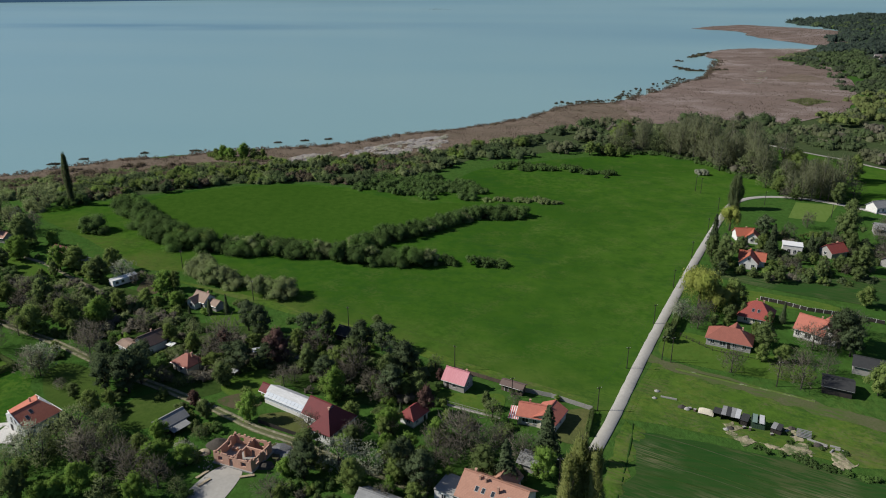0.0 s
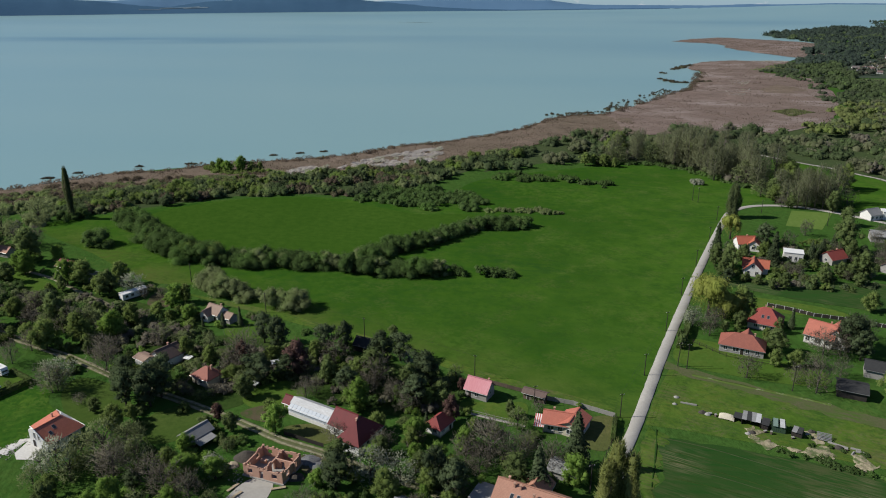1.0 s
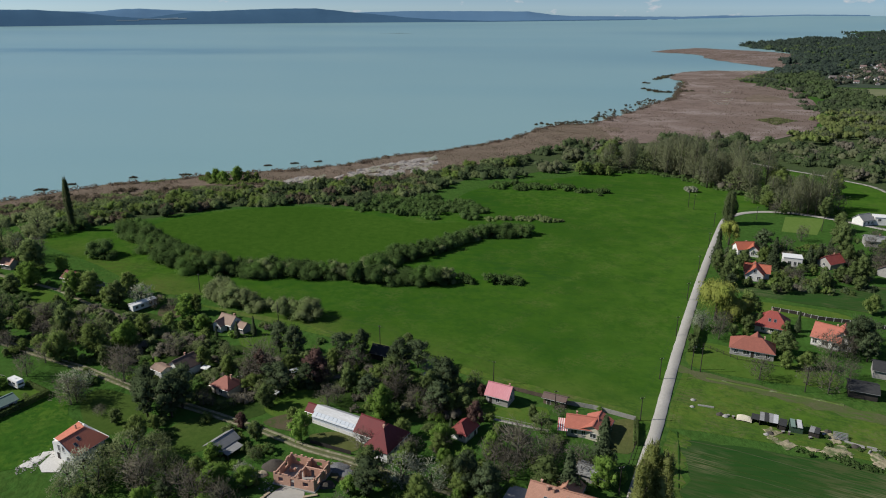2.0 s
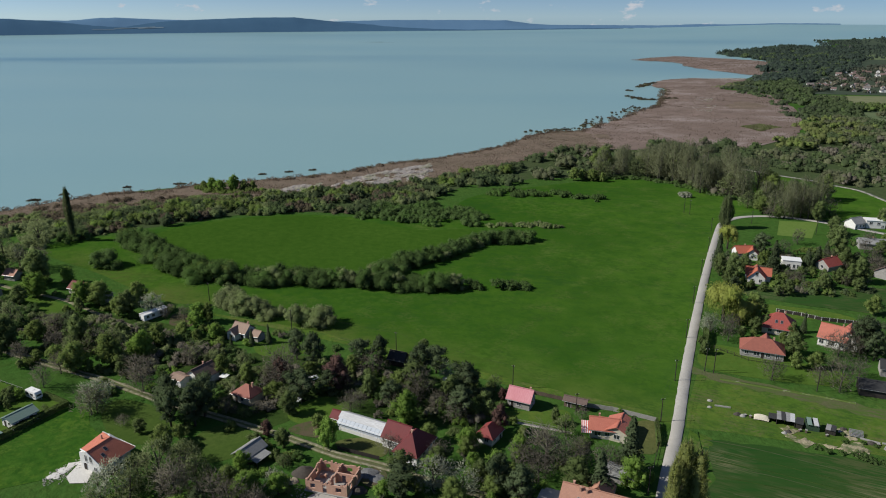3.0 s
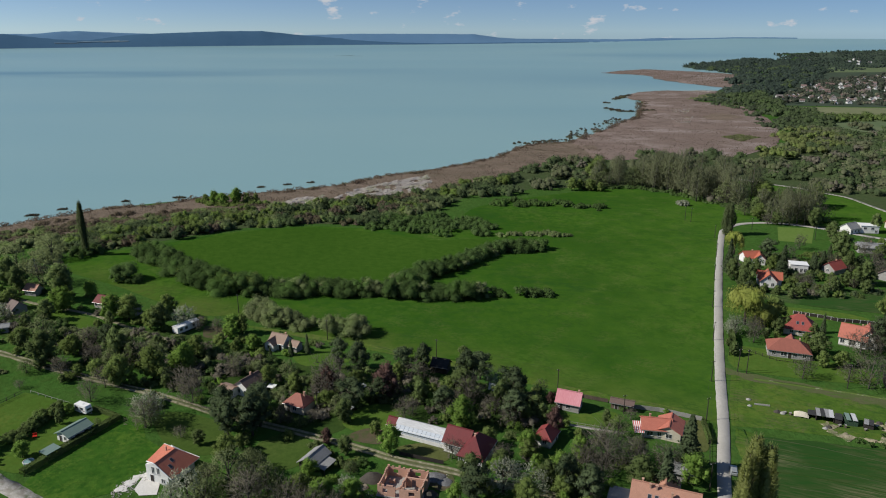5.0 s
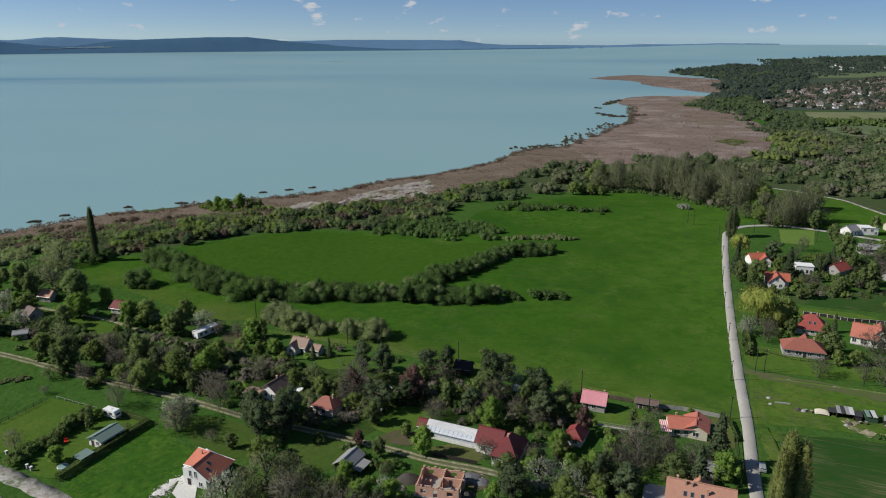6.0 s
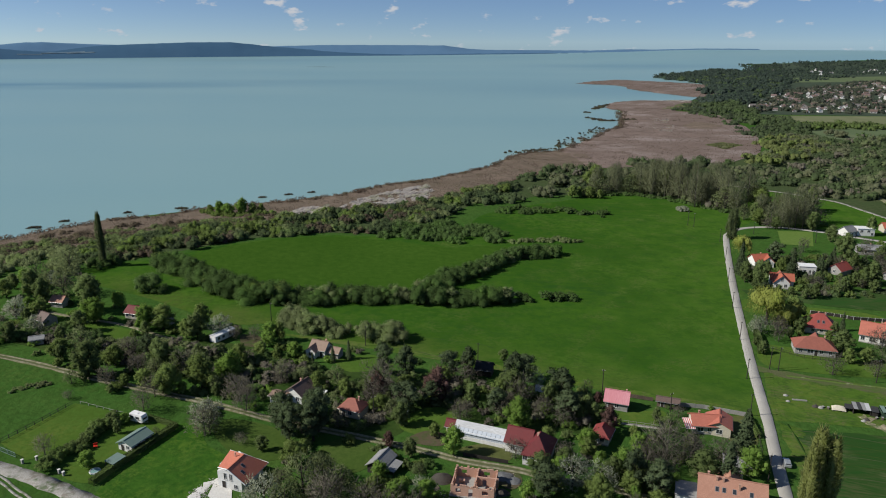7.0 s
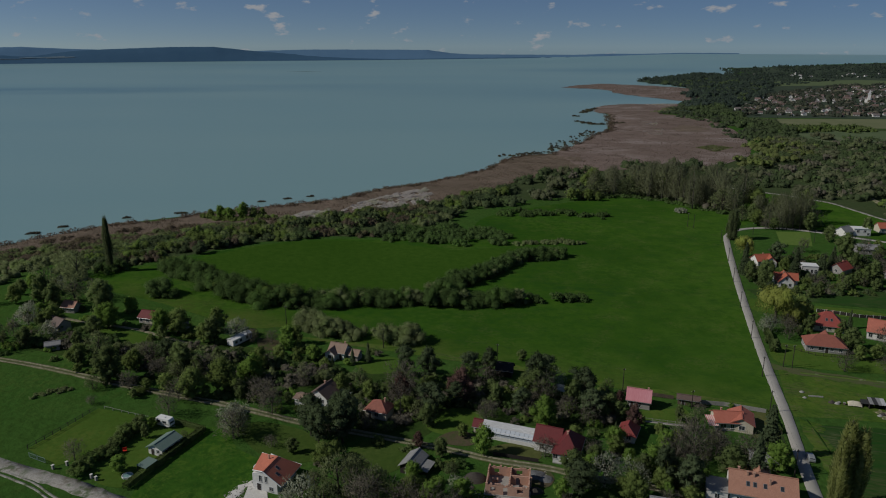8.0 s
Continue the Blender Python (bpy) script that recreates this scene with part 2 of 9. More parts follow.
M_REED = surface("dry_reed", (0.198, 0.152, 0.132), (0.142, 0.106, 0.088), 0.006, 0.95, (0.144, 0.112, 0.096), 0.06, 0.3, sheen=0.0)
M_REEDDARK = surface("old_reed", (0.192, 0.146, 0.116), (0.136, 0.108, 0.082), 0.03, 0.95, (0.120, 0.098, 0.074), 0.3, 0.3, sheen=0.0)
M_TILE_RED = tiled_roof("red_tiles", (0.350, 0.072, 0.056), (0.290, 0.058, 0.046))
M_TILE_DARK = tiled_roof("dark_red_tiles", (0.165, 0.017, 0.019), (0.126, 0.014, 0.016))
M_TILE_WINE = tiled_roof("wine_red_tiles", (0.260, 0.040, 0.036), (0.210, 0.032, 0.030))
M_TILE_ORANGE = tiled_roof("orange_tiles", (0.480, 0.135, 0.075), (0.410, 0.108, 0.060))
M_TILE_TERRA = tiled_roof("terracotta_tiles", (0.460, 0.235, 0.160), (0.400, 0.195, 0.130))
M_TILE_BROWN = tiled_roof("brown_tiles", (0.156, 0.102, 0.084), (0.120, 0.084, 0.072))
M_TILE_CORAL = tiled_roof("coral_tiles", (0.510, 0.165, 0.110), (0.440, 0.132, 0.088))
M_TILE_PEACH = tiled_roof("fresh_coral_tiles", (0.640, 0.205, 0.122), (0.560, 0.170, 0.098))
M_DARKSLATE = surface("black_felt_roof", (0.034, 0.036, 0.038), (0.026, 0.028, 0.030), 0.6, 0.9, (0.050, 0.050, 0.050), 4, 0.02, sheen=0.1)
M_WORN = surface("worn_turf", (0.084, 0.104, 0.040), (0.060, 0.094, 0.026), 0.25, 0.95, (0.120, 0.118, 0.066), 1.5, 0.1, sheen=0.0)
M_LUSH = surface("lush_grass", (0.034, 0.094, 0.012), (0.050, 0.114, 0.016), 0.07, 0.95, (0.024, 0.072, 0.010), 0.45, 0.14, sheen=0.0)
M_RUT = surface("dusty_rut", (0.300, 0.275, 0.205), (0.230, 0.215, 0.145), 0.3, 0.95, (0.120, 0.124, 0.062), 1.2, 0.05, sheen=0.0)
M_VERGE = surface("bright_rough_grass", (0.066, 0.125, 0.018), (0.088, 0.140, 0.026), 0.06, 0.95, (0.050, 0.098, 0.015), 0.5, 0.12, sheen=0.0)
M_SHEET_PINK = surface("faded_pink_sheet_roof", (0.500, 0.200, 0.225), (0.550, 0.270, 0.295), 0.5, 0.6, (0.450, 0.170, 0.195), 6, 0.01, (1, 0.1, 0.1))
M_SLATE = surface("grey_slate_roof", (0.300, 0.300, 0.300), (0.220, 0.225, 0.225), 0.6, 0.8, (0.180, 0.180, 0.175), 5, 0.02)
M_GREENROOF = surface("green_grey_sheet", (0.160, 0.230, 0.190), (0.190, 0.250, 0.215), 0.5, 0.5, (0.140, 0.200, 0.170), 5, 0.01)
M_WHITE = surface("white_render", (0.720, 0.710, 0.680), (0.640, 0.630, 0.600), 0.5, 0.9, (0.560, 0.550, 0.520), 3, 0.005)
M_CREAM = surface("cream_render", (0.580, 0.530, 0.420), (0.500, 0.460, 0.360), 0.5, 0.9, (0.440, 0.400, 0.320), 3, 0.005)
M_GREYWALL = surface("grey_render", (0.340, 0.330, 0.310), (0.280, 0.270, 0.250), 0.5, 0.9, (0.240, 0.230, 0.220), 3, 0.005)
M_BRICK = surface("fresh_clay_block", (0.530, 0.330, 0.245), (0.460, 0.275, 0.200), 1.2, 0.9, (0.380, 0.225, 0.165), 6, 0.01, spread=0.12)
M_CONCRETE = surface("bare_concrete", (0.346, 0.339, 0.315), (0.283, 0.276, 0.260), 0.6, 0.9, (0.236, 0.228, 0.213), 5, 0.01)
M_WOOD = surface("weathered_timber", (0.150, 0.110, 0.080), (0.110, 0.085, 0.065), 1.0, 0.85, (0.080, 0.062, 0.050), 9, 0.01, (1, 1, 0.2), spread=0.2)
M_DARKWOOD = surface("dark_timber", (0.050, 0.040, 0.034), (0.035, 0.030, 0.026), 1.0, 0.85, (0.025, 0.022, 0.020), 9, 0.01)
M_BARK = surface("bark", (0.095, 0.075, 0.058), (0.060, 0.050, 0.042), 2.0, 0.95, (0.040, 0.034, 0.030), 12, 0.02, (1, 1, 0.3))
M_METAL = surface("galvanised_metal", (0.420, 0.430, 0.430), (0.340, 0.350, 0.350), 1.0, 0.45, (0.260, 0.250, 0.240), 8, 0.004, metal=0.6)
M_PAINT = surface("white_paint", (0.760, 0.760, 0.750), (0.700, 0.700, 0.690), 1.0, 0.5, (0.620, 0.620, 0.600), 6)
M_BLACK = surface("black_rubber", (0.020, 0.020, 0.020), (0.030, 0.030, 0.030), 2.0, 0.8)
# far side of the lake: the blue of distance haze is mixed into these colours
M_HILL = surface("haze_tinted_far_hills", (0.084, 0.158, 0.250), (0.070, 0.138, 0.226), 0.003, 1.0, (0.088, 0.162, 0.252), 0.012, sheen=0.0)
M_FARSTRIP = surface("haze_tinted_far_field", (0.150, 0.205, 0.240), (0.110, 0.160, 0.205), 0.01, 1.0, (0.130, 0.182, 0.222), 0.02, sheen=0.0)
M_HILLNEAR = surface("haze_tinted_far_shore", (0.050, 0.104, 0.168), (0.040, 0.088, 0.148), 0.006, 1.0, (0.046, 0.096, 0.156), 0.03, sheen=0.0)

M_BARKPALE = surface("pale_bark", (0.160, 0.148, 0.115), (0.120, 0.112, 0.088), 2.0, 0.95, (0.090, 0.078, 0.066), 12, 0.02, (1, 1, 0.3))
L_MID = foliage("leaf_mid_green", (0.160, 0.222, 0.062), (0.214, 0.274, 0.088))
L_DARK = foliage("leaf_dark_green", (0.124, 0.172, 0.060), (0.168, 0.216, 0.082))
L_WOOD = foliage("leaf_mixed_wood", (0.098, 0.138, 0.064), (0.138, 0.176, 0.088))
L_BRIGHT = foliage("leaf_spring_green", (0.160, 0.268, 0.052), (0.215, 0.320, 0.078))
L_YELLOW = foliage("leaf_yellow_green", (0.270, 0.310, 0.070), (0.340, 0.365, 0.105))
L_OLIVE = foliage("leaf_olive", (0.182, 0.226, 0.096), (0.236, 0.272, 0.134))
L_POPLAR = foliage("leaf_young_poplar", (0.320, 0.360, 0.120), (0.380, 0.405, 0.165), 0.62, 0.1)
L_LOMBARDY = foliage("leaf_dark_poplar", (0.120, 0.158, 0.070), (0.155, 0.192, 0.092))
L_CONIFER = foliage("needles", (0.072, 0.102, 0.050), (0.104, 0.134, 0.068), 0.35)
L_PURPLE = foliage("leaf_purple", (0.120, 0.074, 0.064), (0.160, 0.100, 0.084))
L_TWIG = foliage("bare_twigs", (0.158, 0.146, 0.112), (0.205, 0.190, 0.148), 0.4)
L_BLOSSOM = foliage("blossom_and_leaf", (0.420, 0.440, 0.340), (0.215, 0.255, 0.135), 0.45)
L_SCRUB = foliage("scrub_leaf", (0.088, 0.148, 0.046), (0.126, 0.192, 0.068))
L_REED = foliage("reed_stalks", (0.205, 0.156, 0.118), (0.160, 0.122, 0.090), 0.5)
L_REEDBROWN = foliage("bare_shore_scrub", (0.150, 0.122, 0.088), (0.190, 0.158, 0.112), 0.5)
# far forest leaves carry a painted blue-grey haze tint
L_FAR = foliage("haze_tinted_far_leaf", (0.062, 0.088, 0.072), (0.088, 0.112, 0.090))
M_RUBBLE = surface("grey_rubble", (0.210, 0.215, 0.225), (0.130, 0.132, 0.138), 0.9, 0.95, (0.080, 0.080, 0.082), 5, 0.08)
L_ASPEN = foliage("leaf_thin_spring", (0.186, 0.206, 0.116), (0.230, 0.248, 0.146), 0.55, 0.2)
# scrub by the far reeds: leaf green greyed by a painted haze tone
L_HAZE = foliage("haze_dulled_shore_leaf", (0.092, 0.120, 0.070), (0.122, 0.148, 0.088))
L_CUTREED = foliage("bleached_reed", (0.620, 0.570, 0.520), (0.380, 0.330, 0.285), 0.2)
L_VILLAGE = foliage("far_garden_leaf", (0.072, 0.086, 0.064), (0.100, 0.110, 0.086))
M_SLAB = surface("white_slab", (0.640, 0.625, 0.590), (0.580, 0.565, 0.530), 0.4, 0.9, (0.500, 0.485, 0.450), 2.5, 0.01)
# village tiles: greyness of distance haze painted into the roof colours
M_ROOFGREY = tiled_roof("haze_greyed_far_tiles", (0.190, 0.165, 0.155), (0.150, 0.130, 0.122))
M_ROOFDULL = tiled_roof("haze_dulled_far_tiles", (0.215, 0.150, 0.135), (0.180, 0.125, 0.112))
L_WETREED = foliage("wet_reed", (0.075, 0.068, 0.050), (0.110, 0.095, 0.065), 0.2)
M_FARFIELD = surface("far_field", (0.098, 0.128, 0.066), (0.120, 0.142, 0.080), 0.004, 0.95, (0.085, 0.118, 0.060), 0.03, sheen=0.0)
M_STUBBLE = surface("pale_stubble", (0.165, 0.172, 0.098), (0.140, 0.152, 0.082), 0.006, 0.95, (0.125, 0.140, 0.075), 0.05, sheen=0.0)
# ground of the far plain, its green dulled in colour to suggest haze
M_FARFLOOR = surface("haze_dulled_far_floor", (0.048, 0.066, 0.046), (0.060, 0.078, 0.052), 0.004, 0.95, (0.042, 0.058, 0.042), 0.03, sheen=0.0)
M_DARKTURF = surface("dark_ditch_turf", (0.022, 0.056, 0.012), (0.034, 0.074, 0.016), 0.3, 0.95, (0.018, 0.040, 0.010), 2.0, 0.06, sheen=0.0)
M_THIN = surface("thin_turf", (0.112, 0.104, 0.062), (0.086, 0.096, 0.044), 0.2, 0.95, (0.070, 0.088, 0.034), 1.5, 0.06, sheen=0.0)
M_FRINGE = surface("pale_weeds", (0.105, 0.140, 0.045), (0.085, 0.125, 0.030), 0.2, 0.95, (0.070, 0.112, 0.024), 1.0, 0.05, sheen=0.0)
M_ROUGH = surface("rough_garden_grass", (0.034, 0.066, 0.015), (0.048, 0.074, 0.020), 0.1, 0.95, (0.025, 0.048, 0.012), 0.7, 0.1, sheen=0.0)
M_DULL = surface("dull_lawn", (0.052, 0.090, 0.018), (0.066, 0.098, 0.024), 0.1, 0.95, (0.042, 0.074, 0.016), 0.8, 0.1, sheen=0.0)
M_UNDERWOOD = surface("wood_floor", (0.050, 0.078, 0.030), (0.068, 0.082, 0.040), 0.06, 0.95, (0.040, 0.058, 0.024), 0.5, 0.1, sheen=0.0)
M_TILE_WORN = tiled_roof("worn_red_tiles", (0.330, 0.108, 0.074), (0.270, 0.086, 0.060))
L_WILLOW = foliage("leaf_far_willow", (0.190, 0.228, 0.082), (0.240, 0.272, 0.110))
L_SEDGE = foliage("sedge", (0.130, 0.150, 0.062), (0.170, 0.180, 0.085), 0.2)
M_OLDSHEET = surface("dirty_white_sheet", (0.560, 0.570, 0.580), (0.440, 0.450, 0.460), 0.5, 0.6, (0.360, 0.360, 0.355), 3, 0.01, (0.3, 2, 1))
M_TILE_TAN = tiled_roof("faded_tan_tiles", (0.330, 0.225, 0.165), (0.270, 0.180, 0.130))
mottled(M_VERGE, (0.026, 0.058, 0.014), 0.2, 0.4, 0.6, (1.0, 1.3, 1), -22, 0.55)
mottled(M_VERGE, (0.125, 0.118, 0.058), 0.15, 0.48, 0.62, (1.1, 1.5, 1), -22, 0.5)
mottled(M_VERGE, (0.112, 0.130, 0.026), 0.06, 0.42, 0.6, (0.5, 0.9, 1), -22, 0.4)
mottled(M_VERGE, (0.030, 0.070, 0.016), 0.08, 0.45, 0.6, (0.25, 1.6, 1), -22, 0.6)
mottled(M_VERGE, (0.118, 0.104, 0.052), 0.05, 0.5, 0.62, (0.12, 1.4, 1), -22, 0.5)
mottled(M_THIN, (0.058, 0.108, 0.020), 0.09, 0.45, 0.6, (0.2, 1.2, 1), -22, 0.8)
mottled(M_SAND, (0.062, 0.098, 0.030), 0.3, 0.38, 0.5, (0.5, 0.5, 1), 0, 0.95)
mottled(M_SAND, (0.075, 0.112, 0.030), 0.6, 0.36, 0.5, (0.9, 0.9, 1), 0, 0.9)
mottled(M_SAND, (0.190, 0.155, 0.105), 0.4, 0.35, 0.55, (1.5, 1.5, 1), 0, 0.7)
mottled(M_FRINGE, (0.300, 0.310, 0.210), 0.25, 0.48, 0.6, (0.8, 2.0, 1), -20, 0.8)
mottled(M_SOIL, (0.052, 0.078, 0.024), 0.2, 0.35, 0.55, (0.6, 0.6, 1), 0, 0.85)
mottled(M_LAWN, (0.112, 0.140, 0.028), 0.05, 0.45, 0.65, (0.7, 0.7, 1), 0, 0.4)
mottled(M_LUSH, (0.080, 0.130, 0.024), 0.08, 0.5, 0.64, (1.3, 1.3, 1), 0, 0.6)
mottled(M_LUSH, (0.080, 0.142, 0.020), 0.3, 0.42, 0.6, (0.6, 0.6, 1), 0, 0.55)
mottled(M_LUSH, (0.022, 0.064, 0.010), 0.15, 0.45, 0.6, (0.9, 0.9, 1), 0, 0.6)
mottled(M_GRAVEL, (0.165, 0.145, 0.115), 0.2, 0.35, 0.55, (0.8, 0.8, 1), 0, 0.8)
mottled(M_GRAVEL, (0.060, 0.092, 0.030), 0.25, 0.42, 0.55, (0.6, 0.6, 1), 0, 0.8)
mottled(M_REED, (0.262, 0.218, 0.200), 0.012, 0.44, 0.6, (0.02, 0.03, 1), 0, 0.7)

# ---------------------------------------------------------------- helpers for meshes
rng = np.random.default_rng(7)


def mesh_of(name, verts, faces, material, smooth=False):
    me = bpy.data.meshes.new(name)
    me.from_pydata([tuple(v) for v in verts], [], [tuple(f) for f in faces])
    for m in material if isinstance(material, (list, tuple)) else [material]:
        me.materials.append(m)
    if smooth:
        me.polygons.foreach_set("use_smooth", [True] * len(me.polygons))
    me.update()
    return me


def fast_mesh(name, verts, faces, material, smooth=False):
    """A mesh from arrays; all faces have the same number of corners. Columns 4 to 6 of verts, where given, are the normals."""
    verts, faces = np.asarray(verts, np.float32), np.asarray(faces, np.int32)
    normals = verts[:, 3:] if verts.shape[1] == 6 else None
    verts = np.ascontiguousarray(verts[:, :3])
    me = bpy.data.meshes.new(name)
    k = faces.shape[1]
    me.vertices.add(len(verts))
    me.vertices.foreach_set("co", verts.ravel())
    me.loops.add(faces.size)
    me.loops.foreach_set("vertex_index", faces.ravel())
    me.polygons.add(len(faces))
    me.polygons.foreach_set("loop_start", np.arange(len(faces), dtype=np.int32) * k)
    if smooth:
        me.polygons.foreach_set("use_smooth", np.ones(len(faces), dtype=bool))
    me.update(calc_edges=True)
    me.validate()
    if normals is not None:
        me.normals_split_custom_set_from_vertices(normals)
    me.materials.append(material)
    return me


def part(name, geo, material, parent, label="", at=None):
    """ONE mesh object under a thing or under a part. geo: a mesh, or verts and faces."""
    me = geo if isinstance(geo, bpy.types.Mesh) else mesh_of(name, geo[0], geo[1], material)
    ob = new(name, me)
    ob.parent = parent
    if at is not None:
        ob.matrix_basis = at
    return tagged(ob, label)


def thing(name, label, category, m=None, group="", kind="", data=None):
    ob = new(name, data)
    if m is not None:
        ob.matrix_basis = m
    return tagged(ob, label, category, group, kind)


def box(x0, y0, z0, x1, y1, z1):
    v = [(x, y, z) for z in (z0, z1) for x, y in ((x0, y0), (x1, y0), (x1, y1), (x0, y1))]
    return v, [(3, 2, 1, 0), (4, 5, 6, 7), (0, 1, 5, 4), (1, 2, 6, 5), (2, 3, 7, 6), (3, 0, 4, 7)]


def join(*geos):
    v, f = [], []
    for gv, gf in geos:
        k = len(v)
        v += [tuple(p) for p in gv]
        f += [tuple(i + k for i in face) for face in gf]
    return v, f


def moved(geo, m):
    return [tuple(m @ Vector(p)) for p in geo[0]], geo[1]


def tube(points, radii, sides=6):
    """A tapered tube along points."""
    v, f = [], []
    pts = [Vector(p) for p in points]
    for i, p in enumerate(pts):
        d = (pts[min(i + 1, len(pts) - 1)] - pts[max(i - 1, 0)]).normalized()
        a = d.orthogonal().normalized()
        b = d.cross(a)
        for k in range(sides):
            w = 2 * math.pi * k / sides
            v.append(tuple(p + (a * math.cos(w) + b * math.sin(w)) * radii[i]))
    for i in range(len(pts) - 1):
        for k in range(sides):
            q = (k + 1) % sides
            f.append((i * sides + k, i * sides + q, (i + 1) * sides + q, (i + 1) * sides + k))
    f.append(tuple(range(sides))[::-1])
    f.append(tuple((len(pts) - 1) * sides + k for k in range(sides)))
    return v, f


# ---------------------------------------------------------------- the lie of the land
SHORE_X = [-3000, -600, -254, -211, -160, -108, -78, -47, -11, 41, 82, 126, 176, 236, 272, 294, 318, 342, 414, 500, 550, 620, 800, 1052, 1371, 1473, 2297, 5000]
SHORE_Y = [-1500, 140, 383, 430, 459, 479, 495, 532, 554, 611, 686, 703, 789, 898, 986, 1049, 1200, 1280, 1330, 1325, 1400, 1570, 1890, 2611, 2878, 3230, 3420, 3500]


def ease(t):
    t = np.clip(t, 0, 1)
    return t * t * (3 - 2 * t)


def rise(x, y):
    """The far rim lifts a little towards the horizon."""
    r, a = np.hypot(x, y), np.degrees(np.arctan2(x, y))
    end = np.interp(a, [-90, -32, 0, 8, 15, 22, 90], [5, 8, 23, 33, 43, 62, 62])
    return end * np.clip((r - 3000) / 1850, 0, None) ** 1.5


def inland(x, y):
    return (np.interp(x, [-600, -250, -10, 80, 240, 320, 420, 700], [140, 385, 553, 687, 904, 1195, 1400, 1500]) - y) * 0.75


def height(x, y):
    """Dry ground: low by the lake, a gentle rise to the west."""
    return 0.6 + ease((inland(x, y) - 10) / 110) * (2.5 * ease((110 - x) / 150) + 5 * ease((-30 - x) / 140))


def ground_z(x, y):
    shore = (np.interp(x, SHORE_X, SHORE_Y) - y) * 0.7
    return np.where(shore < 8, -2.5 + ease((shore + 10) / 18) * 2.7, height(x, y)) * (shore < 8) + height(x, y) * (shore >= 8) + rise(x, y)


def gz(x, y):
    return float(ground_z(np.float64(x), np.float64(y)))


def on(x, y, turn=0.0, size=1.0, lift=0.0):
    return pose(x, y, gz(x, y) + lift, 0, 0, turn) @ Matrix.Scale(size, 4)


def steps(stops):
    """Grid lines from (start, step) pairs; the last pair closes."""
    out = []
    for (a, s), (b, _) in zip(stops, stops[1:]):
        out += list(np.arange(a, b, s))
    return np.array(out + [stops[-1][0]])


def sheet(name, xs, ys, zf, material):
    gx, gy = np.meshgrid(xs, ys)
    v = np.stack([gx, gy, zf(gx, gy)], -1).reshape(-1, 3)
    w = len(xs)
    i = (np.arange(len(ys) - 1)[:, None] * w + np.arange(w - 1)[None]).ravel()
    return fast_mesh(name, v, np.stack([i, i + 1, i + w + 1, i + w], -1), material, True)


GX = steps([(-4200, 300), (-1200, 80), (-400, 8), (440, 30), (1400, 100), (4200, 1)])
GY = steps([(-2500, 250), (0, 40), (80, 8), (760, 25), (1500, 60), (3900, 1)])
tagged(new("ground", sheet("ground", GX, GY, ground_z, M_GRASS)), "grassy lakeside plain between gardens and shore", "ground", kind="structure")



def lake():
    """The lake reaches out to a far rim that is an arc."""
    rad = steps([(60, 60), (3000, 120), (4850, 1)])
    ang = np.radians(np.arange(-100, 62, 2.0))
    gr, ga = np.meshgrid(rad, ang)
    x, y = gr * np.sin(ga), gr * np.cos(ga)
    v = np.stack([x, y, rise(x, y)], -1).reshape(-1, 3)
    w = len(rad)
    i = (np.arange(len(ang) - 1)[:, None] * w + np.arange(w - 1)[None]).ravel()
    return fast_mesh("water", v, np.stack([i, i + 1, i + w + 1, i + w], -1)[:, ::-1], M_WATER, True)


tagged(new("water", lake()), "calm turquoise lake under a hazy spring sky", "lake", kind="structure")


def smooth_line(pts, n=6, closed=False):
    """Catmull-Rom through the points."""
    p = [Vector((*q, 0)) for q in pts]
    out, c = [], len(p)
    for i in range(c if closed else c - 1):
        a, b, d, e = (p[(i + k) % c] if closed else p[min(max(i + k, 0), c - 1)] for k in (-1, 0, 1, 2))
        for k in range(n):
            t = k / n
            out.append(0.5 * (2 * b + (d - a) * t + (2 * a - 5 * b + 4 * d - e) * t * t + (3 * b - a - 3 * d + e) * t ** 3))
    if not closed:
        out.append(p[-1])
    return [(q.x, q.y) for q in out]


def inside(poly, x, y):
    """Which of the places lie in the outline."""
    x, y = np.asarray(x, float), np.asarray(y, float)
    hit = np.zeros(x.shape, bool)
    for (x0, y0), (x1, y1) in zip(poly, poly[1:] + poly[:1]):
        c = ((y0 > y) != (y1 > y)) & (x < (x1 - x0) * (y - y0) / ((y1 - y0) or 1e-9) + x0)
        hit ^= c
    return hit


LIE = 0.6  # how close ground covers lie


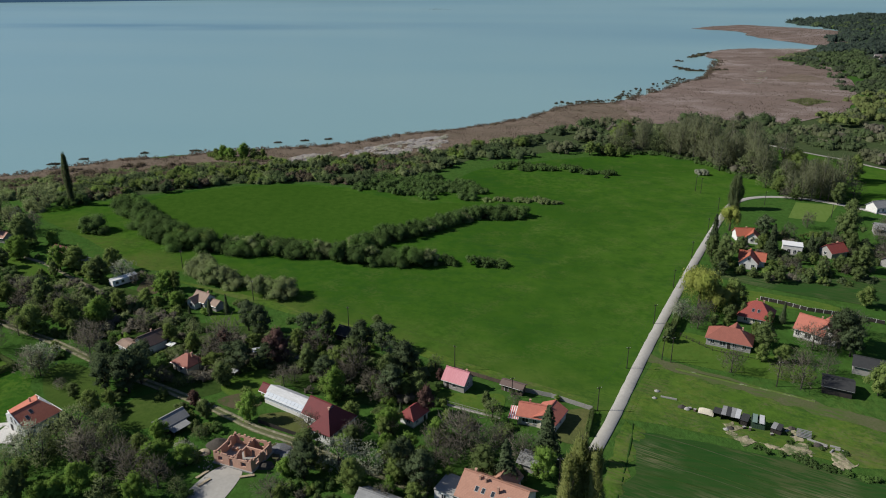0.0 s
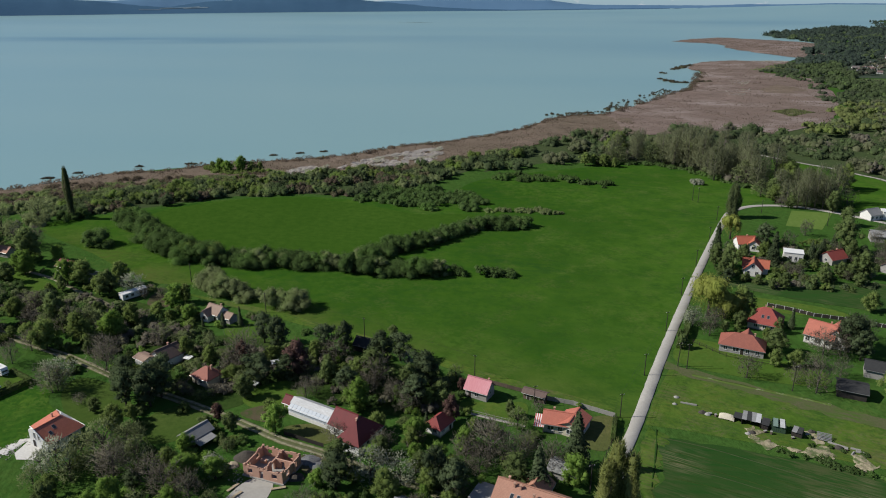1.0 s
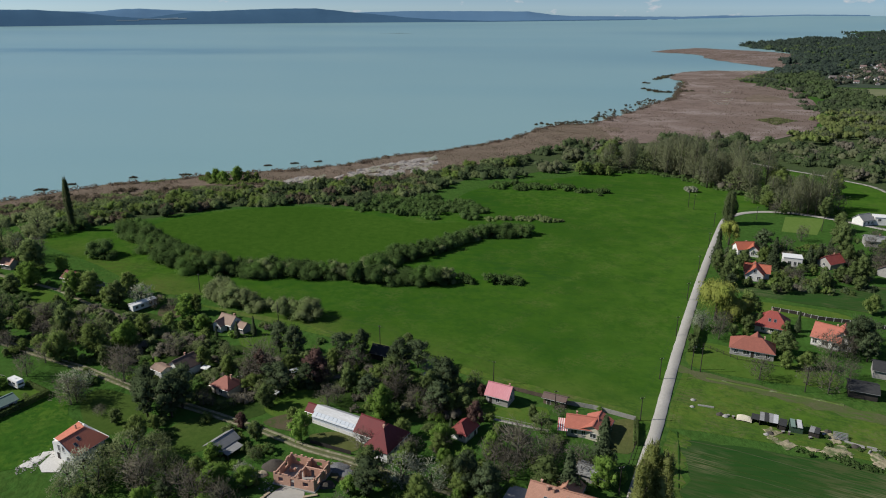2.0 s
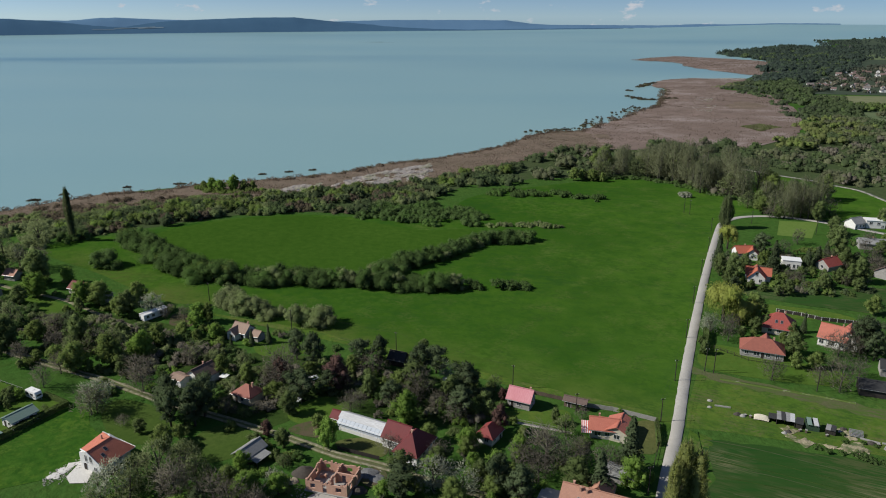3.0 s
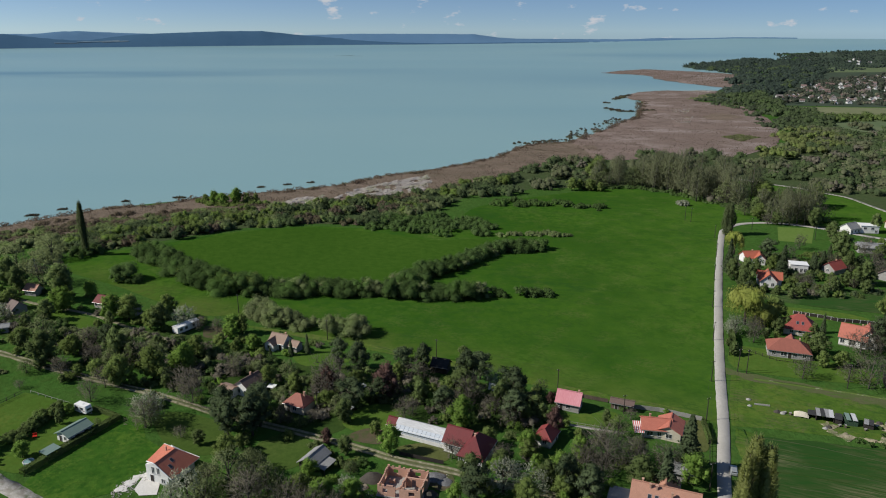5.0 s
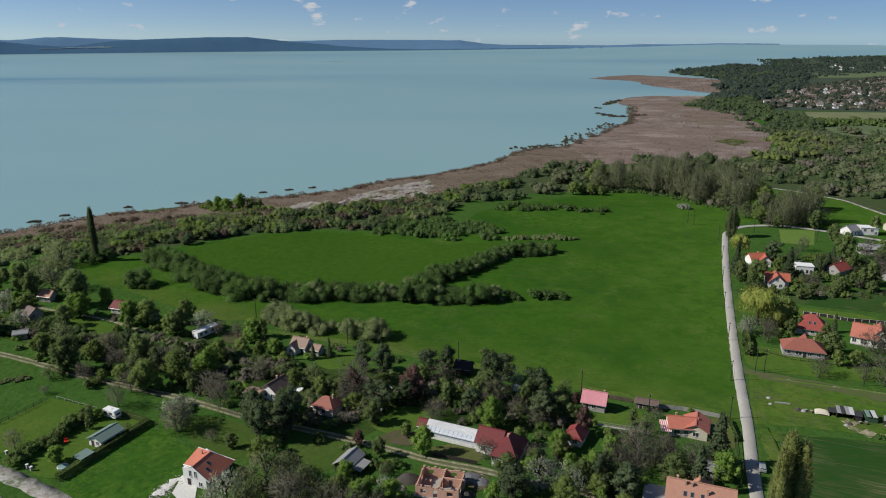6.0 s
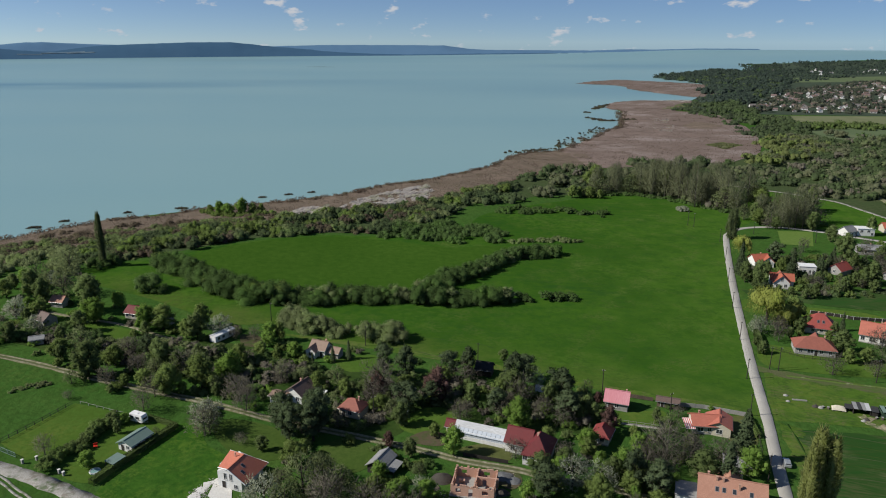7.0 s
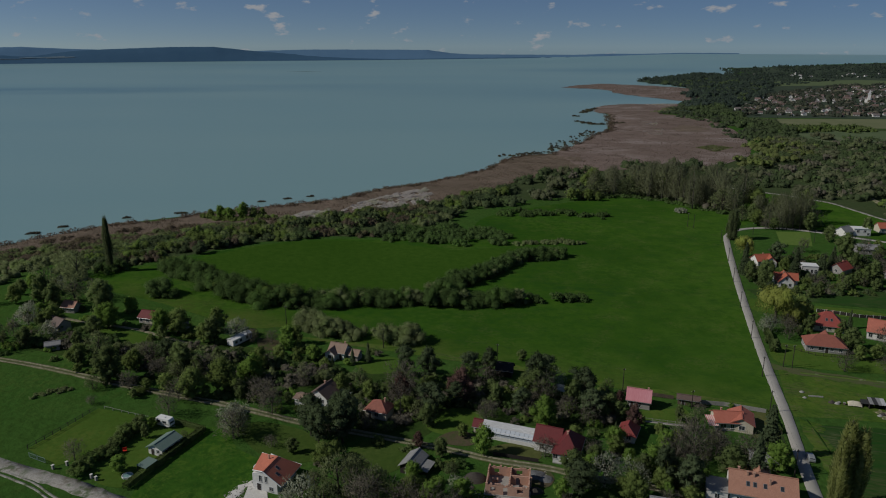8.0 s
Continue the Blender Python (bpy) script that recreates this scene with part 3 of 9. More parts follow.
def patch(name, outline, material, lift, label, category, cell=8.0, rounded=True, wobble=0.0, n=5, kind="structure", bumps=0.0, grain=0.11):
    """A piece of ground cover with its own outline, laid over the plain."""
    line = smooth_line(outline, n, True) if rounded else list(outline)
    if wobble:
        line = [(x + wobble * noise.noise((x * grain, y * grain, 1)), y + wobble * noise.noise((x * grain, y * grain, 9))) for x, y in line]
    bm = bmesh.new()
    vs = [bm.verts.new((x, y, 0)) for x, y in line]
    es = [bm.edges.new((a, b)) for a, b in zip(vs, vs[1:] + vs[:1])]
    bmesh.ops.triangle_fill(bm, use_beauty=True, edges=es)
    xs, ys = [p[0] for p in line], [p[1] for p in line]
    for lo, hi, no in ((min(xs), max(xs), (1, 0, 0)), (min(ys), max(ys), (0, 1, 0))):
        for c in np.arange(math.ceil(lo / cell) * cell, hi, cell):
            bmesh.ops.bisect_plane(bm, geom=bm.verts[:] + bm.edges[:] + bm.faces[:], plane_co=(c * no[0], c * no[1], 0), plane_no=no, dist=1e-4)
    for v in bm.verts:
        v.co.z = max(gz(v.co.x, v.co.y), 0.05) + lift * LIE
        if bumps and not v.is_boundary:
            v.co.z += bumps * (0.6 + noise.noise((v.co.x * 0.09, v.co.y * 0.09, 0)))
    for f in bm.faces:
        f.smooth = True
        if f.normal.z < 0:
            f.normal_flip()
    me = bpy.data.meshes.new(name)
    bm.to_mesh(me)
    bm.free()
    me.materials.append(material)
    return tagged(new(name, me), label, category, kind=kind)


def ribbon(name, pts, width, material, lift, label, category, smooth=True, wobble=0.0, step=4.0):
    """A road or track of one width along a line, with a crown and edges down in the grass."""
    line = smooth_line(pts, 8) if smooth else pts
    fine = [line[0]]
    for a, b in zip(line, line[1:]):
        k = max(1, int(math.dist(a, b) / step))
        fine += [(a[0] + (b[0] - a[0]) * i / k, a[1] + (b[1] - a[1]) * i / k) for i in range(1, k + 1)]
    v, f = [], []
    for i, p in enumerate(fine):
        a, b = fine[max(i - 1, 0)], fine[min(i + 1, len(fine) - 1)]
        d = Vector((b[0] - a[0], b[1] - a[1])).normalized()
        for s, h in ((-1, -0.12), (-0.94, 0.0), (0, 0.03), (0.94, 0.0), (1, -0.12)):
            w = width / 2 * (1 + wobble * noise.noise((p[0] * 0.3, p[1] * 0.3, s * 7)))
            x, y = p[0] - d.y * s * w, p[1] + d.x * s * w
            v.append((x, y, gz(x, y) + lift + h))
    for i in range(len(fine) - 1):
        for k in range(4):
            f.append((i * 5 + k, i * 5 + k + 5, i * 5 + k + 6, i * 5 + k + 1))
    return tagged(new(name, mesh_of(name, v, [q[::-1] for q in f], material, True)), label, category, kind="structure")


# ---------------------------------------------------------------- fields, roads and shore
MEADOW = [(-173, 292), (-139, 323), (-114, 348), (-76, 366), (-42, 366), (0, 378), (20, 420), (79, 462), (124, 478), (146, 470), (163, 448), (176, 420), (178, 400), (166, 388), (152, 376), (142.5, 358), (119.5, 300), (99.5, 248), (82.5, 202), (69.5, 168), (60, 178), (31, 190), (-5, 207), (-44, 223), (-76, 240), (-95, 240), (-130, 262)]
patch("meadow", MEADOW, M_MEADOW, 0.07, "wide bright green spring meadow", "meadow", 10)
patch("field", [(-134, 312), (-112, 346), (-76, 362), (-42, 358), (-8, 344), (16, 348), (42, 336), (22, 326), (3, 303), (-17, 284), (-52, 271), (-81, 270), (-108, 282)], M_MOWN, 0.14, "darker grass field ringed by hedges", "field", 10)
patch("wheat_field", [(79, 164), (76, 150), (71, 138), (78, 120), (150, 110), (190, 130), (175, 146), (131, 152), (112, 158)], M_CROP, 0.16, "dark green young wheat with faint drill lines", "field", 8, True, 1.3, 10, grain=0.35)
patch("wheat_field", [(116.2, 280.1), (132.4, 276.8), (157.1, 276.3), (184.0, 277.2), (244.0, 255.2), (228.0, 228.3), (168.0, 250.3), (146.0, 257.0), (133.0, 263.4), (116.2, 271.5)], M_CROP, 0.16, "strip of dark green young wheat behind the villas", "field", 8, False)
patch("bare_strip", [(86, 205), (104, 196), (130, 183), (150, 173), (150, 168.5), (128, 178), (104, 190.5), (88, 199.5)], M_THIN, 0.1, "strip of thin brownish turf along the villas", "turf", 6, True, 2.5, 8, grain=0.3)
for off, tone in ((0, M_UNDERWOOD), (5.2, M_ROUGH), (9.5, M_ROUGH), (11.3, M_UNDERWOOD), (16, M_ROUGH), (22, M_UNDERWOOD)):
    ribbon("tramline", [(78, 164.5 - off), (89.4, 161.2 - off), (101, 156 - off), (113.7, 149.8 - off), (134, 141 - off), (160, 130 - off)], 0.24, tone, 0.15, "faint drill line in young wheat", "track", True, 0.7)
# the ditch is a strip in darker green, without a hollow
ribbon("ditch", [(77.4, 168), (76.4, 162), (75.1, 156), (72.4, 145.4), (69.8, 136), (67, 128)], 0.5, M_DARKTURF, 0.13, "narrow dark ditch beside the wheat", "ditch", True, 0.5)

ROAD = [(40, 78), (61, 139), (72, 168), (84, 202), (101, 248), (121, 300), (144, 357), (152, 372), (165, 383), (184, 385), (204, 375), (232, 349), (290, 300)]
ribbon("road", ROAD, 3.2, M_ROAD, 0.24, "pale worn concrete lane along the meadow", "road", wobble=0.1, step=2.0)

ribbon("farm_track", [(-168, 212), (-147, 204), (-131, 197), (-120, 192.5), (-102, 186), (-86, 180.5), (-67, 172), (-45, 164), (-28, 157), (-15.5, 151), (-3.5, 147), (8, 142), (19, 138.5), (30, 133)], 2.6, M_WORN, 0.12, "grassy two-rut garden track with pale ruts", "track", True, 0.3)
for off in (-0.9, 0.9):
    ribbon("rut", [(-168, 212 + off), (-147, 204 + off), (-131, 197 + off), (-120, 192.5 + off), (-102, 186 + off), (-86, 180.5 + off), (-67, 172 + off), (-45, 164 + off), (-28, 157 + off), (-15.5, 151 + off), (-3.5, 147 + off), (8, 142 + off), (19, 138.5 + off), (30, 133 + off)], 0.85, M_RUT, 0.27, "pale wheel rut of a garden track", "track", True, 0.55)
ribbon("gravel_lane", [(-150, 158), (-127, 147.6), (-120, 145), (-112, 141), (-105.6, 137.8), (-99, 134), (-85, 126), (-60, 112)], 4.2, M_GRAVEL, 0.14, "pale broken gravel lane", "lane", True, 0.25)
for off in (0, 1.5):
    ribbon("rut", [(-140, 152 - off), (-124.8, 144 - off), (-118.3, 139 - off), (-114, 136 - off), (-104, 126 - off)], 0.6, M_GRAVEL, 0.13, "pale wheel rut beside the gravel lane", "track", True, 0.5)
ribbon("side_lane", [(205, 525), (220, 504), (233, 489), (245, 477), (253, 463), (262, 449), (264, 426), (266, 402), (272, 370)], 2.6, M_GRAVEL, 0.2, "pale lane beyond the lakeside wood", "lane", True, 0.2)
ribbon("sandy_path", [(330, 575), (312, 537), (306, 509), (302, 482), (296, 448), (290, 420)], 5.0, M_SAND, 0.2, "sandy bank path in scrub", "path", True, 0.4)
ribbon("garden_path", [(29, 169), (38.5, 166.4), (44, 165)], 0.9, M_GRAVEL, 0.13, "narrow pale garden path", "path", True, 0.2)
patch("lawn", [(-132.2, 158.1), (-122.9, 178.8), (-109.2, 174.5), (-110.5, 166), (-116.4, 154.5), (-122.1, 150.6)], M_LAWN, 0.1, "mown yellow-green lawn plot", "lawn", 8, False)
patch("lawn", [(-101, 137), (-91, 167), (-80, 160), (-74, 150), (-78, 138), (-95, 131)], M_LUSH, 0.1, "lush bright green plot of tall grass", "grass", 8, True, 3.0)
patch("lawn", [(-112, 146), (-108, 160), (-104, 172), (-93, 168), (-99, 152), (-103, 142)], M_LAWN, 0.12, "mown lawn round a cabin", "lawn", 8, True)
patch("lawn", [(-82, 167), (-78, 172), (-66, 168), (-58, 158), (-64, 152), (-74, 155)], M_DULL, 0.1, "open lawn between garden trees", "lawn", 8, True)
patch("lawn", [(-16, 157), (-8, 158.8), (-3, 155), (-5, 150.5), (-14.8, 153.6)], M_DRY, 0.12, "dry mown lawn before a long glasshouse", "lawn", 6, True)
patch("lawn", [(57, 160), (61, 171), (67.5, 172), (66, 163), (63, 157)], M_DRY, 0.12, "dry lawn beside a bungalow", "lawn", 6, True)
patch("lawn", [(29, 168.5), (27, 174), (36, 175), (44, 176), (44, 169), (38, 167)], M_LAWN, 0.1, "small garden lawn beside a cabin", "lawn", 6, True)
patch("lawn", [(171, 350), (183, 377), (202, 374), (186, 345)], M_PALE, 0.12, "pale mown lawn beyond the lane", "lawn", 8, False)
ribbon("grass_fringe", [(93, 197.8), (100.7, 194.9), (105.2, 193.3), (109.3, 191.6), (115.3, 189.7), (120.3, 187.9), (127, 185)], 1.0, M_FRINGE, 0.17, "broken fringe of pale dry weeds", "grass", True, 0.5)
patch("lawn", [(90, 206), (98, 222), (118, 212), (132, 204), (128, 195), (108, 198)], M_LAWN, 0.1, "mown grass before the villas", "lawn", 8, True)
patch("grass_strip", [(112, 268), (120, 262), (150, 252), (156, 244), (130, 246), (107, 254)], M_LAWN, 0.1, "mown strip behind the villas", "lawn", 8, True)
patch("lawn", [(-158, 243), (-145, 238), (-127, 231.5), (-121, 225), (-132, 220), (-146, 227)], M_LAWN, 0.1, "open sloping lawn among weekend houses", "lawn", 8, True)
patch("lawn", [(-53, 210.5), (-41, 214.5), (-34, 206), (-48, 202)], M_LAWN, 0.1, "sunny lawn beside a white cottage", "lawn", 8, True)
patch("lawn", [(-110.3, 220.8), (-93.4, 213.3), (-91.4, 208.3), (-101.2, 211.7), (-110.1, 217.2)], M_LAWN, 0.1, "narrow lawn along a garden path", "lawn", 8, True)
patch("soil_strip", [(-88, 230), (-79, 227), (-79, 220), (-86, 221)], M_SOIL, 0.13, "bare dark plot beside a trailer home", "soil", 4, True, 0.6)
ribbon("farm_track", [(-168, 250), (-153, 243), (-131, 235.5), (-112, 225), (-101, 219.5), (-90, 214.5), (-79, 208), (-66, 203)], 1.6, M_RUT, 0.15, "narrow dusty path between garden plots", "track", True, 0.5)
# duller, darker green than the open grass round it
patch("garden_ground", [(-62, 176), (-58, 200), (-40, 204), (-5, 196), (26, 184), (22, 164), (8, 166), (-8, 168), (-22, 176), (-34, 162), (-48, 166)], M_ROUGH, 0.08, "rough dull grass under garden trees", "grass", 8, True, 1.5)
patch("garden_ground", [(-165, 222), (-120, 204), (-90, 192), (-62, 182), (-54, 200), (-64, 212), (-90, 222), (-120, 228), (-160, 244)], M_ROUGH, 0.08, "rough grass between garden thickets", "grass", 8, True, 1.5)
patch("lawn", [(-52.6, 156.5), (-45.6, 163.2), (-38.1, 158.8), (-36.6, 153.0), (-43.5, 146.3), (-50.4, 147.7)], M_DULL, 0.1, "open rough lawn among garden trees", "lawn", 8, True, 1.0)
patch("lawn", [(-30.2, 174.6), (-20.3, 178.4), (-16.1, 170.9), (-24.5, 163.8), (-31.2, 167.0)], M_LAWN, 0.1, "sunlit lawn behind a glasshouse", "lawn", 8, True, 1.0)
patch("forecourt", [(-21, 124), (-19.5, 133), (-16.5, 136.6), (-12.0, 134.8), (-12.2, 128), (-15, 120)], M_ROAD, 0.14, "pale dusty forecourt of a building site", "yard", 4, True, 0.6)
patch("yard", [(-8.5, 141), (-9.5, 145.5), (-3.5, 146), (-2, 142.5), (-5, 139)], M_SOIL, 0.14, "trampled soil beside a building site", "yard", 4, True, 0.5)
patch("terrace", [(-76.0, 137.6), (-75.2, 142.6), (-73.6, 143.6), (-70.6, 139.8), (-69.6, 136.0), (-73, 135.5)], M_SLAB, 0.2, "white bare terrace before a chalet", "terrace", 1.5, False, 1.2, grain=0.8)
patch("soil_strip", [(-30, 161), (-24, 166), (-18, 162), (-22, 158)], M_SOIL, 0.13, "dug garden bed", "soil", 4, True, 0.4)
for outline in ([(100.4, 171.0), (103.0, 171.3), (103.1, 168.0), (100.8, 166.9)], [(100.6, 166.4), (103.8, 166.4), (106.6, 164.5), (103.6, 162.9)], [(112.1, 163.6), (117.2, 164.7), (119.0, 161.6), (116.3, 160.0), (112.1, 160.9)],
                [(122.2, 161.2), (125.1, 161.8), (126.3, 157.3), (122.6, 156.6)], [(115.9, 170.6), (118.6, 171.2), (117.8, 166.6), (115.6, 165.9)], [(107, 164.4), (110, 163.6), (111.5, 161.8), (108, 162.6)]):
    patch("sand_patch", outline, M_SAND, 0.17, "trodden pale sand between old shacks and wheat", "sand", 1.0, True, 2.0, 12, bumps=0.15, grain=0.7)
patch("meadow_edge", [(-90, 236), (-44, 220.5), (-5, 204.5), (31, 187.5), (67, 173.5), (68.5, 177), (31, 191.5), (-5, 209), (-44, 225)], M_VERGE, 0.12, "yellowish worn grass along the garden fences", "grass", 8, False, 1.0)
patch("village_field", [(461, 1032), (671, 1009), (800, 990), (720, 860), (590, 890), (488, 913)], M_STUBBLE, 0.3, "pale stubble field before a village", "field", 40, False)
patch("village_field", [(473, 880), (571, 862), (700, 830), (600, 700), (480, 735), (430, 790)], M_FARFIELD, 0.3, "green field before a village", "field", 40, False)
patch("village_field", [(980, 1900), (1400, 1950), (1700, 2050), (1500, 2250), (1100, 2150)], M_FARFIELD, 0.5, "distant green field", "field", 60, False)
patch("grass_plot", [(75, 170), (80, 184), (88, 203), (104, 196), (140, 178), (150, 158), (128, 157), (110, 163), (84, 169)], M_VERGE, 0.06, "rough yellowish-green grass beside the lane", "grass", 8, False, 1.0)
patch("field", [(196, 498), (218, 500), (232, 486), (250, 464), (260, 446), (264, 402), (240, 352), (210, 380), (178, 398), (192, 430)], M_MEADOW, 0.08, "open green field beyond the lakeside trees", "field", 10)
patch("rubble_bank", [(-79.2, 136.6), (-78.8, 139.2), (-77.4, 142.2), (-75.0, 144.6), (-74.4, 143.4), (-76.0, 141.4), (-77.0, 138.6), (-77.6, 136.4)], M_SLAB, 0.14, "bank of pale crushed limestone before a chalet", "rubble", 1.0, True, 1.3, 10, bumps=0.1, grain=0.9)
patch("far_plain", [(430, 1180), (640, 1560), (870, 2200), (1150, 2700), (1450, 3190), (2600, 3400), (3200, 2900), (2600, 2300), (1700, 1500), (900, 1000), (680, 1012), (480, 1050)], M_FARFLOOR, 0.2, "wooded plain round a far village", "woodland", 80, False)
patch("wood_floor", [(20, 440), (60, 474), (124, 486), (160, 456), (176, 420), (186, 385), (204, 376), (240, 350), (300, 300), (420, 330), (620, 560), (700, 800), (590, 890), (430, 800), (330, 680), (255, 606), (205, 614), (140, 594), (85, 569), (40, 514)], M_UNDERWOOD, 0.04, "shaded leafy floor of a lakeside wood", "woodland floor", 10, False)
patch("wood_floor", [(-172, 304), (-139, 330), (-114, 356), (-76, 372), (-42, 372), (-20, 385), (10, 440), (60, 520), (30, 512), (-14, 460), (-58, 438), (-98, 416), (-154, 392), (-190, 348)], M_UNDERWOOD, 0.04, "shaded floor of lakeside scrub", "woodland floor", 10, False)
patch("roadside_grass", [(75.2, 168), (71, 154), (66.5, 141), (64.5, 134), (70, 136), (73.5, 146), (77, 157), (80, 164)], M_VERGE, 0.1, "tall bright grass between lane and wheat", "grass", 3, True, 1.6, 8, bumps=0.12, grain=0.5)

# ---------------------------------------------------------------- trees and shrubs
def with_normals(corners, shade):
    """Corners n x 3 x 3 with one normal for each leaf, as rows of six."""
    shade = shade / (np.linalg.norm(shade, axis=1, keepdims=True) + 1e-9)
    return np.concatenate([corners, np.repeat(shade[:, None, :], 3, 1)], 2).reshape(-1, 6)


def cards(centres, normals, size, r, lift=0.42):
    """Small leaf clumps, one triangle each, at centres, facing about along normals."""
    n = len(centres)
    out = normals / (np.linalg.norm(normals, axis=1, keepdims=True) + 1e-9)
    nrm = out + r.normal(0, 0.55, (n, 3))
    nrm /= np.linalg.norm(nrm, axis=1, keepdims=True) + 1e-9
    nrm *= np.where((nrm * out).sum(1, keepdims=True) < 0, -1, 1)
    a = np.cross(nrm, r.normal(0, 1, (n, 3)))
    a /= np.linalg.norm(a, axis=1, keepdims=True) + 1e-9
    b = np.cross(nrm, a)
    s = 0.74 * size * r.uniform(0.55, 1.35, (n, 1))
    k = r.uniform(0.6, 1.1, (n, 1))
    v = np.stack([centres - a * s * k - b * s * 0.55, centres + a * s * k - b * s * 0.55, centres + b * s * 1.1 + nrm * s * 0.2], 1)
    return with_normals(v, out * 0.5 + nrm * 0.16 + [0, 0, lift]), np.arange(3 * n).reshape(-1, 3)


def ball_points(n, r):
    d = r.normal(0, 1, (n, 3))
    return d / (np.linalg.norm(d, axis=1, keepdims=True) + 1e-9)


def crown_points(blobs, per_area, r, low=-0.55):
    """Places on the outer skin of many lumps, and their outward directions."""
    cs, ns = [], []
    for x, y, z, rad, squash in blobs:
        n = int(1.3 * per_area * 12.6 * rad * rad * (0.5 + 0.5 * squash))
        d = ball_points(n, r)
        d = d[d[:, 2] > low]
        q = np.array([x, y, z]) + d * rad * r.uniform(0.72, 1.16, (len(d), 1)) * [1, 1, squash]
        keep = np.ones(len(q), bool)
        for X, Y, Z, R, S in blobs:
            if (X, Y, Z) != (x, y, z):
                keep &= (((q - [X, Y, Z]) / [R, R, R * S]) ** 2).sum(1) > 0.55
        cs.append(q[keep])
        ns.append(d[keep])
    return np.concatenate(cs), np.concatenate(ns)


def lump_shape():
    """Directions and triangles of a small round lump."""
    bm = bmesh.new()
    bmesh.ops.create_icosphere(bm, subdivisions=1, radius=1.0)
    v = np.array([tuple(q.co) for q in bm.verts])
    f = np.array([[q.index for q in face.verts] for face in bm.faces])
    bm.free()
    return v, f


LUMP_V, LUMP_F = lump_shape()


def inner_mass(blobs, r):
    """The close twigs and leaves inside a crown, as uneven lumps behind its outer leaves."""
    vs, fs = [], []
    for k, (x, y, z, rad, squash) in enumerate(blobs):
        q = rad * r.uniform(0.6, 0.86, (len(LUMP_V), 1))
        vs.append(np.concatenate([np.array([x, y, z]) + LUMP_V * q * [1, 1, squash], LUMP_V * 0.6 + [0, 0, 0.45]], 1))
        fs.append(LUMP_F + k * len(LUMP_V))
    return np.concatenate(vs), np.concatenate(fs)


def limbs(h, spread, r, count, trunk=0.16, bend=0.3):
    """A tapered trunk with limbs, and the places of the limbs' ends."""
    top = (r.normal(0, bend), r.normal(0, bend), h * 0.72)
    geo = [tube([(0, 0, -0.3), (0, 0, h * 0.2), (top[0] * 0.4, top[1] * 0.4, h * 0.45), top], [trunk * 1.35, trunk, trunk * 0.7, trunk * 0.2], 6)]
    ends = [top]
    for k in range(count):
        a = 2 * math.pi * (k + r.uniform(0, 0.7)) / count
        z0 = h * r.uniform(0.22, 0.5)
        q = spread * r.uniform(0.55, 0.95)
        e = (math.cos(a) * q, math.sin(a) * q, min(h * 0.93, z0 + h * r.uniform(0.18, 0.42)))
        m = (e[0] * 0.45, e[1] * 0.45, z0 + (e[2] - z0) * 0.6)
        geo.append(tube([(0, 0, z0), m, e], [trunk * 0.5, trunk * 0.32, trunk * 0.1], 4))
        ends.append(e)
    return geo, ends


def twigs(centres, dirs, length, width, r):
    """Thin upright sprays, one slim triangle each."""
    n = len(centres)
    d = dirs + r.normal(0, 0.28, (n, 3))
    d /= np.linalg.norm(d, axis=1, keepdims=True) + 1e-9
    a = np.cross(d, r.normal(0, 1, (n, 3)))
    a /= np.linalg.norm(a, axis=1, keepdims=True) + 1e-9
    out = dirs / (np.linalg.norm(dirs, axis=1, keepdims=True) + 1e-9)
    face = np.cross(a, d)
    flip = np.where((face * out).sum(1, keepdims=True) < 0, -1, 1)
    a, face = a * flip, face * flip
    ln, w = length * r.uniform(0.5, 1.4, (n, 1)), width * r.uniform(0.6, 1.3, (n, 1))
    v = np.stack([centres - a * w, centres + a * w, centres + d * ln], 1)
    return with_normals(v, out * 0.5 + face * 0.16 + [0, 0, 0.42]), np.arange(3 * n).reshape(-1, 3)


def both(g, h):
    return np.concatenate([g[0], h[0]]), np.concatenate([g[1], h[1] + len(g[0])])


def lobes(r, count, wide, low, h, rad, squash, lean=0.35):
    """Lumps set over an egg-shaped crown from low to h, with uneven reach."""
    out = [(0, 0, low + (h - low) * 0.48, wide * 0.62, min(1.5, (h - low) * 0.4 / (wide * 0.62)))]
    mid, half = low + (h - low) * 0.46, (h - low) * 0.5
    for i in range(count):
        u = 1 - 2 * (i + 0.5) / count
        a = 2.4 * i + r.uniform(-0.4, 0.4)
        q = math.sqrt(max(0, 1 - u * u)) * (1.0 if u < 0.2 else 1.0 - lean * u)
        k = r.uniform(0.4, 1.0)
        out.append((math.cos(a) * q * wide * k, math.sin(a) * q * wide * k, mid + u * half * 0.8, rad * r.uniform(0.65, 1.25), squash * r.uniform(0.85, 1.15)))
    return out


def sprays(r, n, wide, low, h, shape, inner=0.02):
    """Places inside a crown of the given outline, and the way that twigs grow there."""
    q = np.sqrt(r.uniform(inner, 1, n))
    u = r.uniform(0, 1, n) ** 0.9
    a = r.uniform(0, 6.28, n)
    a = a + 0.5 * np.sin(5 * a)
    rad = wide * shape(u) * q * (0.85 + 0.25 * np.sin(3 * a + 9 * u))
    c = np.stack([np.cos(a) * rad, np.sin(a) * rad, low + (h - low) * u * (1 - 0.18 * q * q)], 1)
    d = np.stack([np.cos(a) * q * 0.75, np.sin(a) * q * 0.75, np.full(n, 0.85)], 1)
    return c, d


